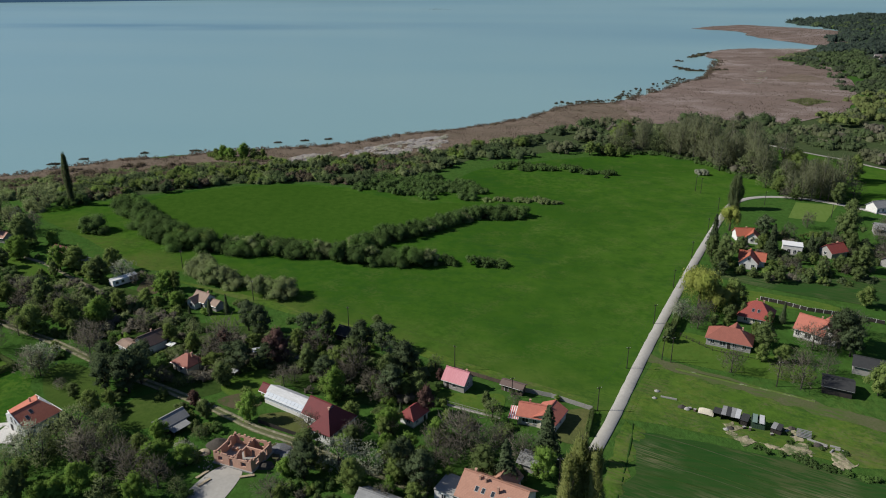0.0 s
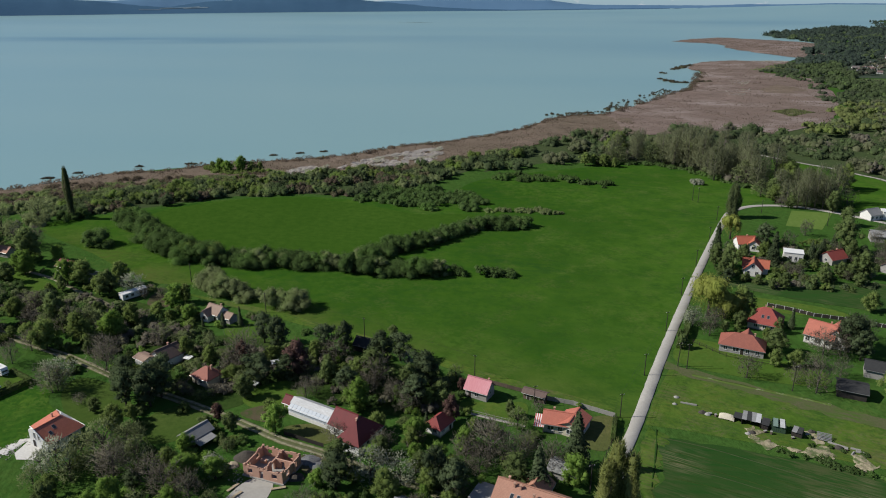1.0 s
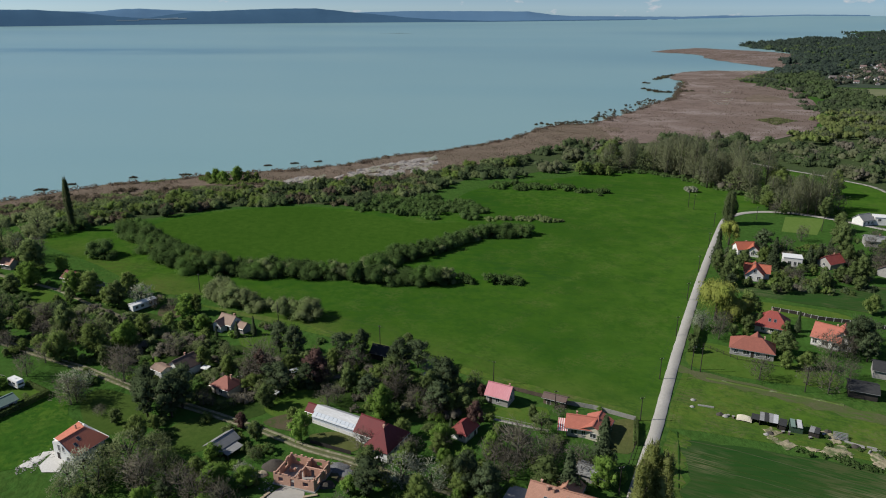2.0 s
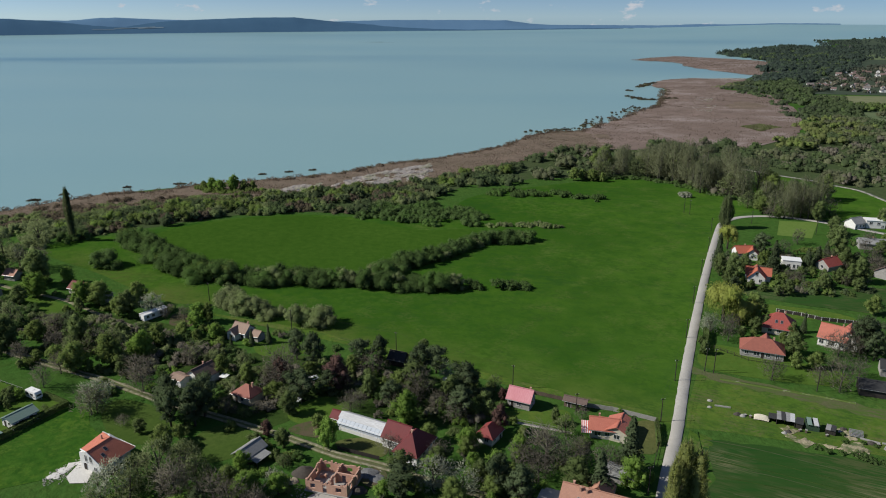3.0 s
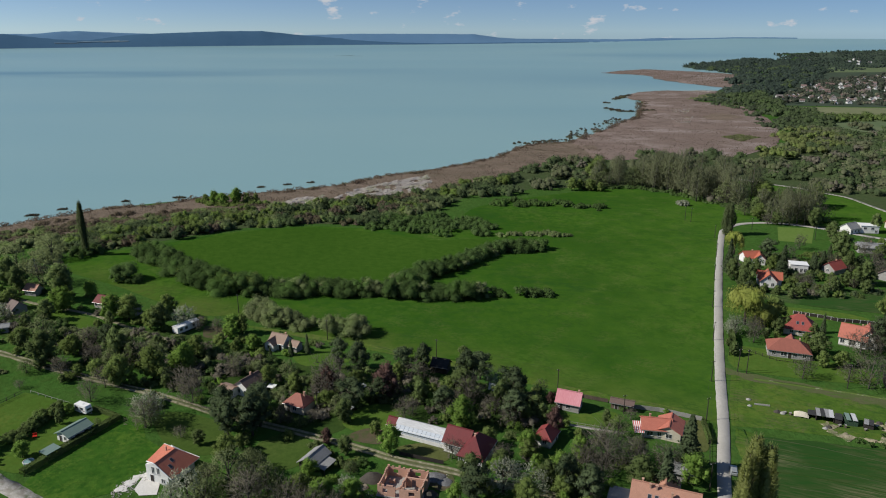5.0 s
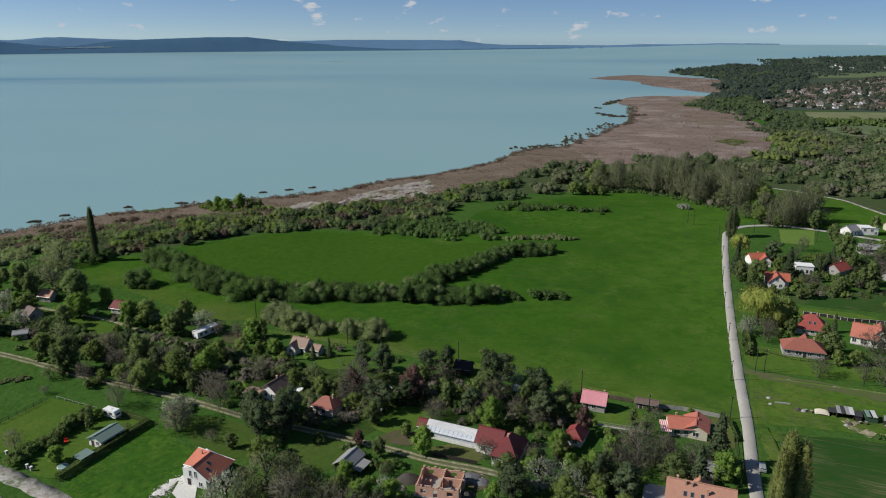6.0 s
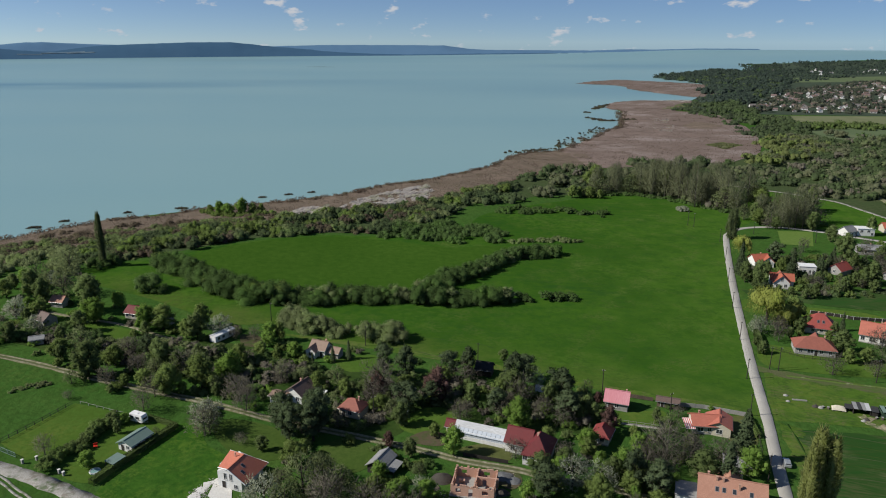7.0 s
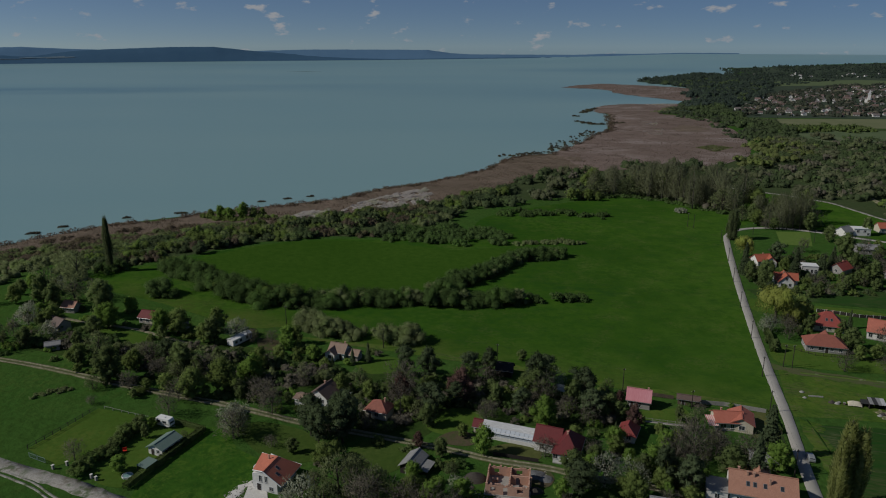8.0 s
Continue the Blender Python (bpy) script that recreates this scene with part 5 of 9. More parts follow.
def hedgerow(pts, wide, tall, label, seed, light=L_MID):
    """A field hedge: dark bushes with taller and paler ones among them."""
    scrub("hedgerow", along(pts, 2.3, r2, wide * 1.14, tall * 1.12, 1.3), L_SCRUB, label, "hedge", 0.28, 2.3, seed)
    scrub("hedgerow", along(pts, 11.0, r2, wide * 0.85, tall * 1.08, 1.6), light, "paler bushes growing through a field hedge", "hedge", 0.26, 2.3, seed + 400)


hedgerow([(-139, 308), (-126, 294), (-114, 284)], 5.2, 6.6, "thick green bushes at the meadow's edge", 11)
hedgerow([(-112, 279), (-97, 269), (-82, 265)], 5.6, 7.4, hedge_label, 12)
hedgerow([(-81, 265), (-66, 266), (-52, 267), (-38, 267), (-25, 265), (-8, 264), (10, 264)], 4.5, 6.0, hedge_label, 13, L_OLIVE)
hedgerow([(-20, 278), (-6, 294), (4, 303)], 4.2, 5.4, hedge_label, 14, L_OLIVE)
hedgerow([(4, 303), (14, 317), (24, 327), (35, 331), (46, 332)], 4.0, 5.2, "row of bushes with pale young leaves", 15, L_OLIVE)
scrub("bush", along([(28, 268), (38, 269)], 2.4, r2, 3.2, 4.2, 0.8), L_SCRUB, "dark bush at the end of a hedge line", "bush", 0.3, 2.6, 16)
scrub("bush", along([(13, 268), (21, 267)], 2.4, r2, 3.0, 4.4, 0.8), L_SCRUB, "dark bush in line with a hedge", "bush", 0.3, 2.6, 17)
scrub("thicket", along([(-74, 241), (-62, 236), (-55, 233)], 2.2, r2, 4.4, 6.6, 1.2), L_OLIVE, "grey-green thicket on the meadow's edge", "bush", 0.28, 2.8, 18)
scrub("thicket", along([(-43, 229), (-34, 227)], 2.2, r2, 4.2, 6.2, 1.0), L_OLIVE, "grey-green bush on the meadow's edge", "bush", 0.28, 2.8, 19)
scrub("bush", [(-133.6, 273, 5.6, 8.0), (-131, 271.5, 4.0, 6.4), (-136, 271.5, 4.0, 6.4)], L_SCRUB, "lone round bush on the meadow", "bush", 0.3, 2.8, 20)
SCRUB_A = [(-172, 304), (-139, 330), (-114, 356), (-76, 372), (-42, 372), (-20, 385), (10, 440), (60, 520), (30, 505), (-14, 452), (-58, 432), (-98, 408), (-154, 384), (-190, 340)]
scrub("shore_scrub", filled(SCRUB_A, 60, r2, 4.2, 4.6), L_REEDBROWN, "bare brownish bushes in lakeside scrub", "scrub", 0.4, 2.0, 30)
scrub("shore_scrub", filled(SCRUB_A, 70, r2, 4.4, 5.0), L_OLIVE, "grey-green bushes in lakeside scrub", "scrub", 0.4, 2.0, 31)
scrub("shore_scrub", filled(SCRUB_A, 170, r2, 4.6, 5.2), L_WOOD, "dense green scrub between meadow and reeds", "scrub", 0.42, 2.0, 21)
scrub("shore_scrub", filled(SCRUB_A, 60, r2, 4.4, 6.2), L_MID, "taller fresh green bushes in lakeside scrub", "scrub", 0.4, 2.0, 29)
scrub("shore_scrub", filled([(-45, 366), (-40, 384), (-10, 398), (20, 385), (26, 360), (-5, 350)], 70, r2, 4.0, 3.8), L_SCRUB, "low dark thicket in the meadow", "scrub", 0.36, 2.4, 22)
scrub("shore_scrub", filled([(26, 425), (40, 436), (70, 432), (98, 425), (96, 417), (60, 424), (36, 420)], 40, r2, 3.2, 3.0), L_SCRUB, "low thicket crossing the meadow", "scrub", 0.36, 2.4, 23)
scrub("shore_scrub", filled([(20, 354), (42, 361), (70, 363), (68, 357), (42, 355)], 16, r2, 2.4, 2.2), L_OLIVE, "low dry bushes in the meadow", "scrub", 0.32, 2.4, 24)
SCRUB_B = [(20, 440), (60, 470), (124, 484), (160, 450), (170, 420), (260, 400), (420, 430), (600, 600), (560, 800), (420, 800), (320, 660), (255, 600), (205, 610), (140, 590), (85, 565), (40, 510)]
scrub("shore_wood", filled(SCRUB_B, 230, r2, 7.5, 7.5), L_WOOD, "broad belt of mixed lakeside woodland", "wood", 0.8, 1.9, 25)
scrub("shore_wood", filled(SCRUB_B, 190, r2, 6.5, 8.5), L_ASPEN, "thinly leaved grey-green lakeside woodland", "wood", 0.7, 1.7, 27)
scrub("shore_wood", filled(SCRUB_B, 70, r2, 6.0, 7.0), L_TWIG, "leafless brown lakeside woodland", "wood", 0.7, 1.5, 28)
scrub("shore_scrub", filled([(-420, 130), (-360, 270), (-260, 335), (-190, 340), (-175, 296), (-200, 262), (-260, 220)], 190, r2, 4.8, 4.6), L_OLIVE, "grey-green scrub behind the reeds", "scrub", 0.42, 2.2, 26)
stalks("reed_stalks", [(428, 1300), (470, 1312), (500, 1308), (480, 1268), (446, 1276)], 1500, 0.6, 1.6, L_CUTREED, "bleached reeds at the edge of a bay", 90)
scrub("shore_scrub", filled([(386, 1122), (420, 1152), (470, 1236), (500, 1250), (470, 1090), (428, 1086)], 46, np.random.default_rng(61), 9, 5), L_HAZE, "dark green scrub growing into the reeds", "scrub", 1.4, 1.7, 60)
scrub("shore_scrub", filled([(352, 760), (372, 850), (392, 960), (400, 1070), (440, 1100), (500, 1060), (480, 930), (440, 810), (400, 756)], 60, np.random.default_rng(62), 8.5, 5.5), L_HAZE, "mixed scrub along a reed bed", "scrub", 1.2, 1.7, 99)
stalks("sedge", [(283, 720), (308, 738), (322, 716), (291, 690)], 2200, 1.4, 0.5, L_SEDGE, "green sedge among dry reeds", 96)
stalks("reed_stalks", [(315, 989), (346, 995), (319, 930), (306, 940)], 700, 0.6, 1.0, L_CUTREED, "bleached reeds in a wide bed", 97)
stalks("reed_stalks", [(283, 885), (319, 903), (289, 832), (276, 840)], 700, 0.6, 1.0, L_CUTREED, "bleached reeds in a wide bed", 98)

# ---------------------------------------------------------------- houses
def prism_walls(w, d, h, rise_, back=0.0):
    """A closed body with gables: w along the ridge, d across."""
    a, b = w / 2, d / 2
    v = [(-a, -b, -0.4), (a, -b, -0.4), (a, b, -0.4), (-a, b, -0.4), (-a, -b, h), (a, -b, h), (a, b, h), (-a, b, h)]
    if rise_ <= 0:
        return v, [(3, 2, 1, 0), (4, 5, 6, 7), (0, 1, 5, 4), (1, 2, 6, 5), (2, 3, 7, 6), (3, 0, 4, 7)]
    v += [(-a, 0, h + rise_ - 0.05), (a - back, 0, h + rise_ - 0.05)]
    if back:
        return v, [(3, 2, 1, 0), (0, 1, 5, 4), (2, 3, 7, 6), (1, 2, 6, 5), (5, 6, 9), (3, 0, 4, 8, 7), (4, 5, 9, 8), (6, 7, 8, 9)]
    return v, [(3, 2, 1, 0), (0, 1, 5, 4), (2, 3, 7, 6), (1, 2, 6, 9, 5), (3, 0, 4, 8, 7), (4, 5, 9, 8), (6, 7, 8, 9)]


def gable_roof(w, d, h, rise_, out=0.45, thick=0.16, back=0.0):
    a, b = w / 2 + out, d / 2 + out
    k = rise_ / (d / 2)
    lo, hi = h - k * out + 0.04, h + rise_ + 0.04
    v = []
    for z in (0, thick):
        for x in (-a, a):
            v += [(x, -b, lo + z), (x - (back if x > 0 else 0), 0, hi + z), (x, b, lo + z)]
    f = [(6, 9, 10, 7), (7, 10, 11, 8), (1, 4, 3, 0), (2, 5, 4, 1), (0, 3, 9, 6), (5, 2, 8, 11), (0, 6, 7, 1), (1, 7, 8, 2), (4, 10, 9, 3), (5, 11, 10, 4)]
    if back:
        f = f[:8] + [(3, 4, 5), (9, 11, 10), (3, 5, 11, 9)]
    ridge_cap = box(-a, -0.16, hi + thick - 0.06, a - back, 0.16, hi + thick + 0.06)
    return join((v, f), ridge_cap)


def hip_roof(w, d, h, rise_, out=0.45, thick=0.14, hip=1.0):
    a, b = w / 2 + out, d / 2 + out
    r_ = max(0.05, a - b * hip)
    k = rise_ / (d / 2)
    lo, hi = h - k * out + 0.04, h + rise_ + 0.04
    v = [(-a, -b, lo), (a, -b, lo), (a, b, lo), (-a, b, lo)]
    v += [(x, y, z + thick) for x, y, z in v] + [(-r_, 0, hi + thick), (r_, 0, hi + thick)]
    f = [(3, 2, 1, 0), (0, 1, 5, 4), (1, 2, 6, 5), (2, 3, 7, 6), (3, 0, 4, 7), (4, 5, 9, 8), (6, 7, 8, 9), (5, 6, 9), (7, 4, 8)]
    return v, f


def side_frame(side, w, d):
    """The middle of a wall's foot, with x along it and -y outward."""
    return {"S": pose(0, -d / 2, 0), "N": pose(0, d / 2, 0, 0, 0, 180), "E": pose(w / 2, 0, 0, 0, 0, 90), "W": pose(-w / 2, 0, 0, 0, 0, -90)}[side]


def window(parent, side, w, d, u, z, ww, wh, frame_mat, name="window"):
    m = side_frame(side, w, d) @ pose(u, 0, z)
    fr = join(box(-ww / 2 - 0.08, -0.05, -wh / 2 - 0.08, ww / 2 + 0.08, 0.02, -wh / 2), box(-ww / 2 - 0.08, -0.05, wh / 2, ww / 2 + 0.08, 0.02, wh / 2 + 0.08),
              box(-ww / 2 - 0.08, -0.05, -wh / 2, -ww / 2, 0.02, wh / 2), box(ww / 2, -0.05, -wh / 2, ww / 2 + 0.08, 0.02, wh / 2), box(-0.03, -0.045, -wh / 2, 0.03, 0.02, wh / 2))
    win = part(name, fr, frame_mat, parent, "", m)
    part("pane", box(-ww / 2, -0.025, -wh / 2, ww / 2, 0.01, wh / 2), M_GLASS, win)
    if name == "window":
        part("sill", box(-ww / 2 - 0.12, -0.14, -wh / 2 - 0.13, ww / 2 + 0.12, 0.0, -wh / 2 - 0.085), M_CONCRETE, win)
    return win


def house(label, x, y, turn, w, d, h, rise_, wall, roof, style="gable", windows=(), doors=(), chimneys=(), out=0.45, name="house", category="house", plinth=True, skylights=(), lift=0.0, hip=1.0, back=0.0):
    """A house with its ridge along its own x: walls, roof, windows, doors, chimneys."""
    t = thing(name, label, category, pose(x, y, gz(x, y) + lift, 0, 0, turn))
    part("wall", prism_walls(w, d, h, rise_ if style == "gable" else 0, back), wall, t)
    if plinth:
        part("plinth", box(-w / 2 - 0.04, -d / 2 - 0.04, -0.5, w / 2 + 0.04, d / 2 + 0.04, 0.35), M_CONCRETE, t)
    if style == "flat":
        top = part("roof", join(box(-w / 2 - out, -d / 2 - out, h, w / 2 + out, d / 2 + out, h + 0.18)), roof, t)
    else:
        top = part("roof", gable_roof(w, d, h, rise_, out, back=back) if style == "gable" else hip_roof(w, d, h, rise_, out, hip=hip), roof, t)
        for s in (-1, 1):
            k = rise_ / (d / 2)
            part("gutter", tube([(-w / 2 - out, s * (d / 2 + out + 0.05), h - k * out + 0.02), (w / 2 + out, s * (d / 2 + out + 0.05), h - k * out + 0.02)], [0.07, 0.07], 6), M_METAL, t)
    for side, u, z, ww, wh in windows:
        window(t, side, w, d, u, z, ww, wh, M_PAINT)
    for side, u, ww, wh in doors:
        m = side_frame(side, w, d) @ pose(u, 0, 0)
        dr = part("door", join(box(-ww / 2, -0.06, 0.0, ww / 2, 0.02, wh)), M_DARKWOOD, t, "", m)
        part("door_frame", join(box(-ww / 2 - 0.09, -0.045, 0, -ww / 2, 0.02, wh + 0.09), box(ww / 2, -0.045, 0, ww / 2 + 0.09, 0.02, wh + 0.09), box(-ww / 2, -0.045, wh, ww / 2, 0.02, wh + 0.09)), M_PAINT, dr)
    for cx, cy, ct in chimneys:
        zb = h + rise_ * (1 - abs(cy) / (d / 2)) if style != "flat" else h
        part("chimney", join(box(cx - 0.2, cy - 0.22, zb - 0.5, cx + 0.2, cy + 0.22, h + rise_ + ct), box(cx - 0.27, cy - 0.29, h + rise_ + ct, cx + 0.27, cy + 0.29, h + rise_ + ct + 0.12)), M_BRICK, top)
    for cx, q, s in skylights:
        k = math.atan2(rise_, d / 2)
        yy = s * d / 2 * (1 - q)
        m = pose(cx, yy, h + rise_ * q + 0.26, -math.degrees(k) * s, 0, 0)
        sk = part("skylight", join(box(-0.42, -0.62, -0.1, 0.42, 0.62, 0.0)), M_METAL, top, "", m)
        part("pane", box(-0.34, -0.54, -0.02, 0.34, 0.54, 0.02), M_GLASS, sk)
    return t


row_s = [("S", -2.6, 1.5, 1.1, 1.2), ("S", 0.2, 1.5, 1.1, 1.2), ("S", 2.6, 1.5, 1.1, 1.2)]

# the west lane


def chalet(x, y, turn):
    """Gable to the front, the ridge short of the back, one eave higher than the other."""
    t = thing("house", "two-storey chalet with coral tiled roof and pale stone gable", "house", pose(x, y, gz(x, y), 0, 0, turn))
    sec = [(-3.3, -0.4), (3.1, -0.4), (3.1, 4.45), (0, 5.35), (-3.3, 3.12)]
    v = [(-4.3, q, z) for q, z in sec] + [(4.3, q, z) for q, z in sec[:3]] + [(2.0, 0, 5.35), (4.3, -3.3, 3.12)]
    part("wall", (v, [(0, 1, 2, 3, 4)[::-1], (0, 5, 6, 1)[::-1], (1, 6, 7, 2)[::-1], (2, 7, 8, 3)[::-1], (3, 8, 9, 4)[::-1], (4, 9, 5, 0)[::-1], (5, 9, 7, 6)[::-1], (9, 8, 7)[::-1]]), M_WHITE, t)
    top = [(-4.8, -4.7, 2.45), (-4.8, 0, 5.55), (-3.6, 3.4, 4.6), (4.8, -4.7, 2.45), (2.0, 0, 5.55), (5.0, 6.2, 3.5)]
    v = [(a, b, c + 0.14) for a, b, c in top] + top
    f = [(0, 3, 4, 1), (1, 4, 5, 2), (3, 5, 4), (6, 7, 10, 9), (7, 8, 11, 10), (9, 10, 11)]
    f += [(0, 6, 9, 3), (3, 9, 11, 5), (5, 11, 8, 2), (2, 8, 7, 1), (1, 7, 6, 0)]
    roof = part("roof", (v, f), M_TILE_PEACH, t)
    part("annex_wall", box(-0.5, 3.1, -0.4, 4.3, 5.3, 3.4), M_WHITE, t)
    part("ridge_cap", box(-4.8, -0.15, 5.63, 2.0, 0.15, 5.74), M_TILE_PEACH, roof)
    for e in ((0, 1), (1, 2), (3, 5)):
        part("verge_board", tube([tuple(v[e[0]]), tuple(v[e[1]])], [0.13, 0.13], 6), M_PAINT, roof)
    part("gutter", tube([(-4.8, -4.77, 2.5), (4.8, -4.77, 2.5)], [0.07, 0.07], 6), M_METAL, t)
    part("chimney", box(1.0, 1.7, 4.6, 1.35, 2.05, 6.2), M_BRICK, roof)
    for cx, cy in ((-2.4, -2.5), (-0.9, -1.6)):
        k = math.degrees(math.atan2(3.1, 4.7))
        sk = part("skylight", box(-0.4, -0.58, -0.1, 0.4, 0.58, 0.0), M_METAL, roof, "", pose(cx, cy, 5.69 + cy * 3.1 / 4.7 + 0.06, k, 0, 0))
        part("pane", box(-0.32, -0.5, -0.02, 0.32, 0.5, 0.02), M_GLASS, sk)
    for u, z, ww, wh in ((-1.0, 3.4, 0.75, 1.6), (0.5, 3.4, 0.75, 1.6), (1.7, 1.1, 1.0, 1.0)):
        window(t, "W", 8.6, 6.6, u, z, ww, wh, M_PAINT)
    for u in (-2.0, 1.5):
        window(t, "S", 8.6, 6.6, u, 1.7, 1.0, 1.2, M_PAINT)
    m = side_frame("W", 8.6, 6.6) @ pose(-1.5, 0, 0)
    dr = part("door", box(-0.5, -0.06, 0, 0.5, 0.02, 2.0), M_DARKWOOD, t, "", m)
    part("door_frame", join(box(-0.59, -0.045, 0, -0.5, 0.02, 2.09), box(0.5, -0.045, 0, 0.59, 0.02, 2.09), box(-0.5, -0.045, 2.0, 0.5, 0.02, 2.09)), M_PAINT, dr)
    return t


chalet(-69.5, 144.3, 68)
house("old house with brown tiled saddle roof and pale plaster walls", -61.0, 184.8, 60, 6.8, 6.4, 2.8, 2.2, M_WHITE, M_TILE_BROWN, windows=[("W", -1, 1.6, 1.1, 1.2), ("W", 1.5, 1.6, 1.1, 1.2)], chimneys=[(1, 0.4, 0.7)])
house("low annex with faded tan roof beside an old house", -66.6, 182.2, -28, 4.4, 3.4, 2.5, 0.5, M_WHITE, M_TILE_TAN, name="annex", plinth=False)
house("small house with worn red tiled roof under trees", -44.8, 175.8, -25, 6.4, 5.4, 2.7, 2.0, M_CREAM, M_TILE_WORN, "hip", windows=row_s[1:2], doors=[("S", -1.8, 0.9, 2.0)], chimneys=[(1.5, 0.4, 0.6)])
house("white cottage with faded tan tiled saddle roof", -58.6, 215.6, -24, 5.6, 4.8, 2.7, 2.0, M_WHITE, M_TILE_TAN, windows=[("W", -1.2, 1.5, 1.0, 1.2), ("W", 1.2, 1.5, 1.0, 1.2), ("W", 0, 3.6, 0.7, 0.8)], doors=[("S", 1.5, 0.9, 2.0)], chimneys=[(2.0, 0.4, 0.6)])
house("white gabled porch of a cottage with tan tiles", -60.8, 214.2, 66, 4.4, 3.4, 2.5, 1.4, M_WHITE, M_TILE_TAN, name="house_wing", plinth=False, windows=[("W", 0, 1.5, 1.2, 1.2)])
house("low annex with faded brown roof beside a cottage", -53.4, 213.5, -24, 3.4, 3.4, 2.2, 1.1, M_GREYWALL, M_TILE_TAN, name="annex", plinth=False)
house("bungalow with red-brown tiled roof at the meadow", -128.5, 243.5, -20, 6.8, 5.2, 2.5, 1.7, M_CREAM, M_TILE_DARK, windows=row_s[:2])
house("small weekend house with pale roof among trees", -161, 254, -15, 5, 4, 2.4, 1.5, M_GREYWALL, M_TILE_TERRA, windows=row_s[1:2])
house("barn with dull brown roof among trees", -158, 236, -35, 7.2, 5, 2.6, 1.9, M_GREYWALL, M_TILE_BROWN, windows=row_s[1:2])
house("low cabin with grey felt roof under trees", -118, 237.5, -20, 7, 5, 2.4, 1.2, M_GREYWALL, M_SLATE, windows=row_s[1:2])
house("low shed with grey sheet roof in the scrub", -152.5, 219, 20, 4, 3, 2.0, 0.6, M_GREYWALL, M_SLATE, name="shed", category="shed", plinth=False)

# the middle gardens
house("large house with dark red hipped tiled roof and white walls", 3.8, 152.4, 66, 9.6, 6.2, 3.4, 3.3, M_WHITE, M_TILE_DARK, style="hip", windows=[("S", -3.4, 2.2, 1.1, 1.3), ("S", -1.0, 2.2, 1.1, 1.3), ("S", 1.6, 2.2, 1.1, 1.3), ("W", -2.5, 2.2, 1.1, 1.3), ("W", 1.5, 2.2, 1.1, 1.3)], chimneys=[(-0.6, 0.3, 0.5)], doors=[("S", 3.9, 1.0, 2.1)], hip=1.15)
house("dark red tiled wing of a large white house", -0.2, 156.8, -27, 6.4, 6.4, 3.1, 2.7, M_WHITE, M_TILE_DARK, name="house_wing", windows=[("S", -1.2, 1.6, 1.1, 1.2)], plinth=False)
house("small house with red tiled hipped roof and white walls", 22.4, 160.6, 60, 5.6, 4.4, 2.5, 1.9, M_WHITE, M_TILE_WINE, style="hip", hip=0.7, windows=[("W", 0.6, 1.6, 1.1, 1.2), ("S", -1.4, 1.6, 1.0, 1.1)], doors=[("S", 1.6, 0.9, 2.0)])
house("small cabin with pink sheet-metal saddle roof and grey walls", 31.6, 178.6, -23, 6.4, 5.0, 2.7, 2.3, M_GREYWALL, M_SHEET_PINK, windows=row_s[1:2] + [("E", 0, 1.6, 1.0, 1.1)], doors=[("S", -1.8, 0.9, 2.0)], chimneys=[(2.5, 0.5, 0.5)])
house("bungalow with bright orange-red tiled roof and cream walls", 52.6, 165.9, -10, 7.4, 6.2, 2.7, 1.7, M_CREAM, M_TILE_CORAL, windows=[("S", -1.8, 1.5, 1.5, 1.2), ("S", 0.6, 1.5, 1.0, 1.2)], chimneys=[(-1.5, 1.4, 0.3)])
house("gabled wing of a bungalow with orange-red tiled roof", 56.2, 165.2, 66, 7.2, 6.2, 2.7, 1.6, M_CREAM, M_TILE_CORAL, name="house_wing", windows=[("W", 0.2, 1.5, 1.5, 1.2), ("S", 0, 1.5, 1.1, 1.2)], plinth=False)
house("large house with terracotta tiled saddle roof and white walls", 44.8, 132.6, -22, 14.2, 9.0, 3.5, 3.1, M_WHITE, M_TILE_TERRA, windows=[("S", -5, 1.7, 1.1, 1.3), ("S", -2, 1.7, 1.1, 1.3), ("S", 2, 1.7, 1.1, 1.3), ("S", 5, 1.7, 1.1, 1.3), ("W", -2, 1.7, 1.1, 1.3), ("E", 1, 1.7, 1.1, 1.3)], doors=[("S", 0, 1.1, 2.1)], chimneys=[(-3.4, -0.8, 0.5), (-2.0, -0.9, 0.5), (1.4, -2.0, 0.2), (-5.2, 0.8, 0.4)], skylights=[(-3.3, 0.42, -1), (-1.8, 0.42, -1), (0.4, 0.42, -1), (4.0, 0.42, -1)])
house("cross gable of the terracotta-roofed house", 46.4, 137.6, 68, 5.0, 5.4, 3.5, 2.3, M_WHITE, M_TILE_TERRA, name="house_wing", plinth=False, windows=[("E", 0, 1.8, 1.1, 1.3)])
house("white flat-roofed annex of a large house", 34.9, 134.4, -22, 4.6, 6.0, 2.9, 0, M_WHITE, M_CONCRETE, "flat", out=0.12, name="annex", windows=[("W", 0, 1.8, 1.1, 1.2), ("S", 0, 1.8, 1.0, 1.2)])
house("low shed with grey sheet roof among trees", 53, 146.5, -22, 6.5, 4.5, 2.3, 0.9, M_GREYWALL, M_SLATE, name="shed", category="shed", plinth=False)
house("narrow garden shed with rusty brown roof by a fence", 46.8, 178.6, -23, 6.0, 2.6, 2.1, 0.6, M_WOOD, M_TILE_BROWN, name="shed", category="shed", plinth=False, doors=[("S", -1.5, 0.9, 1.8)])
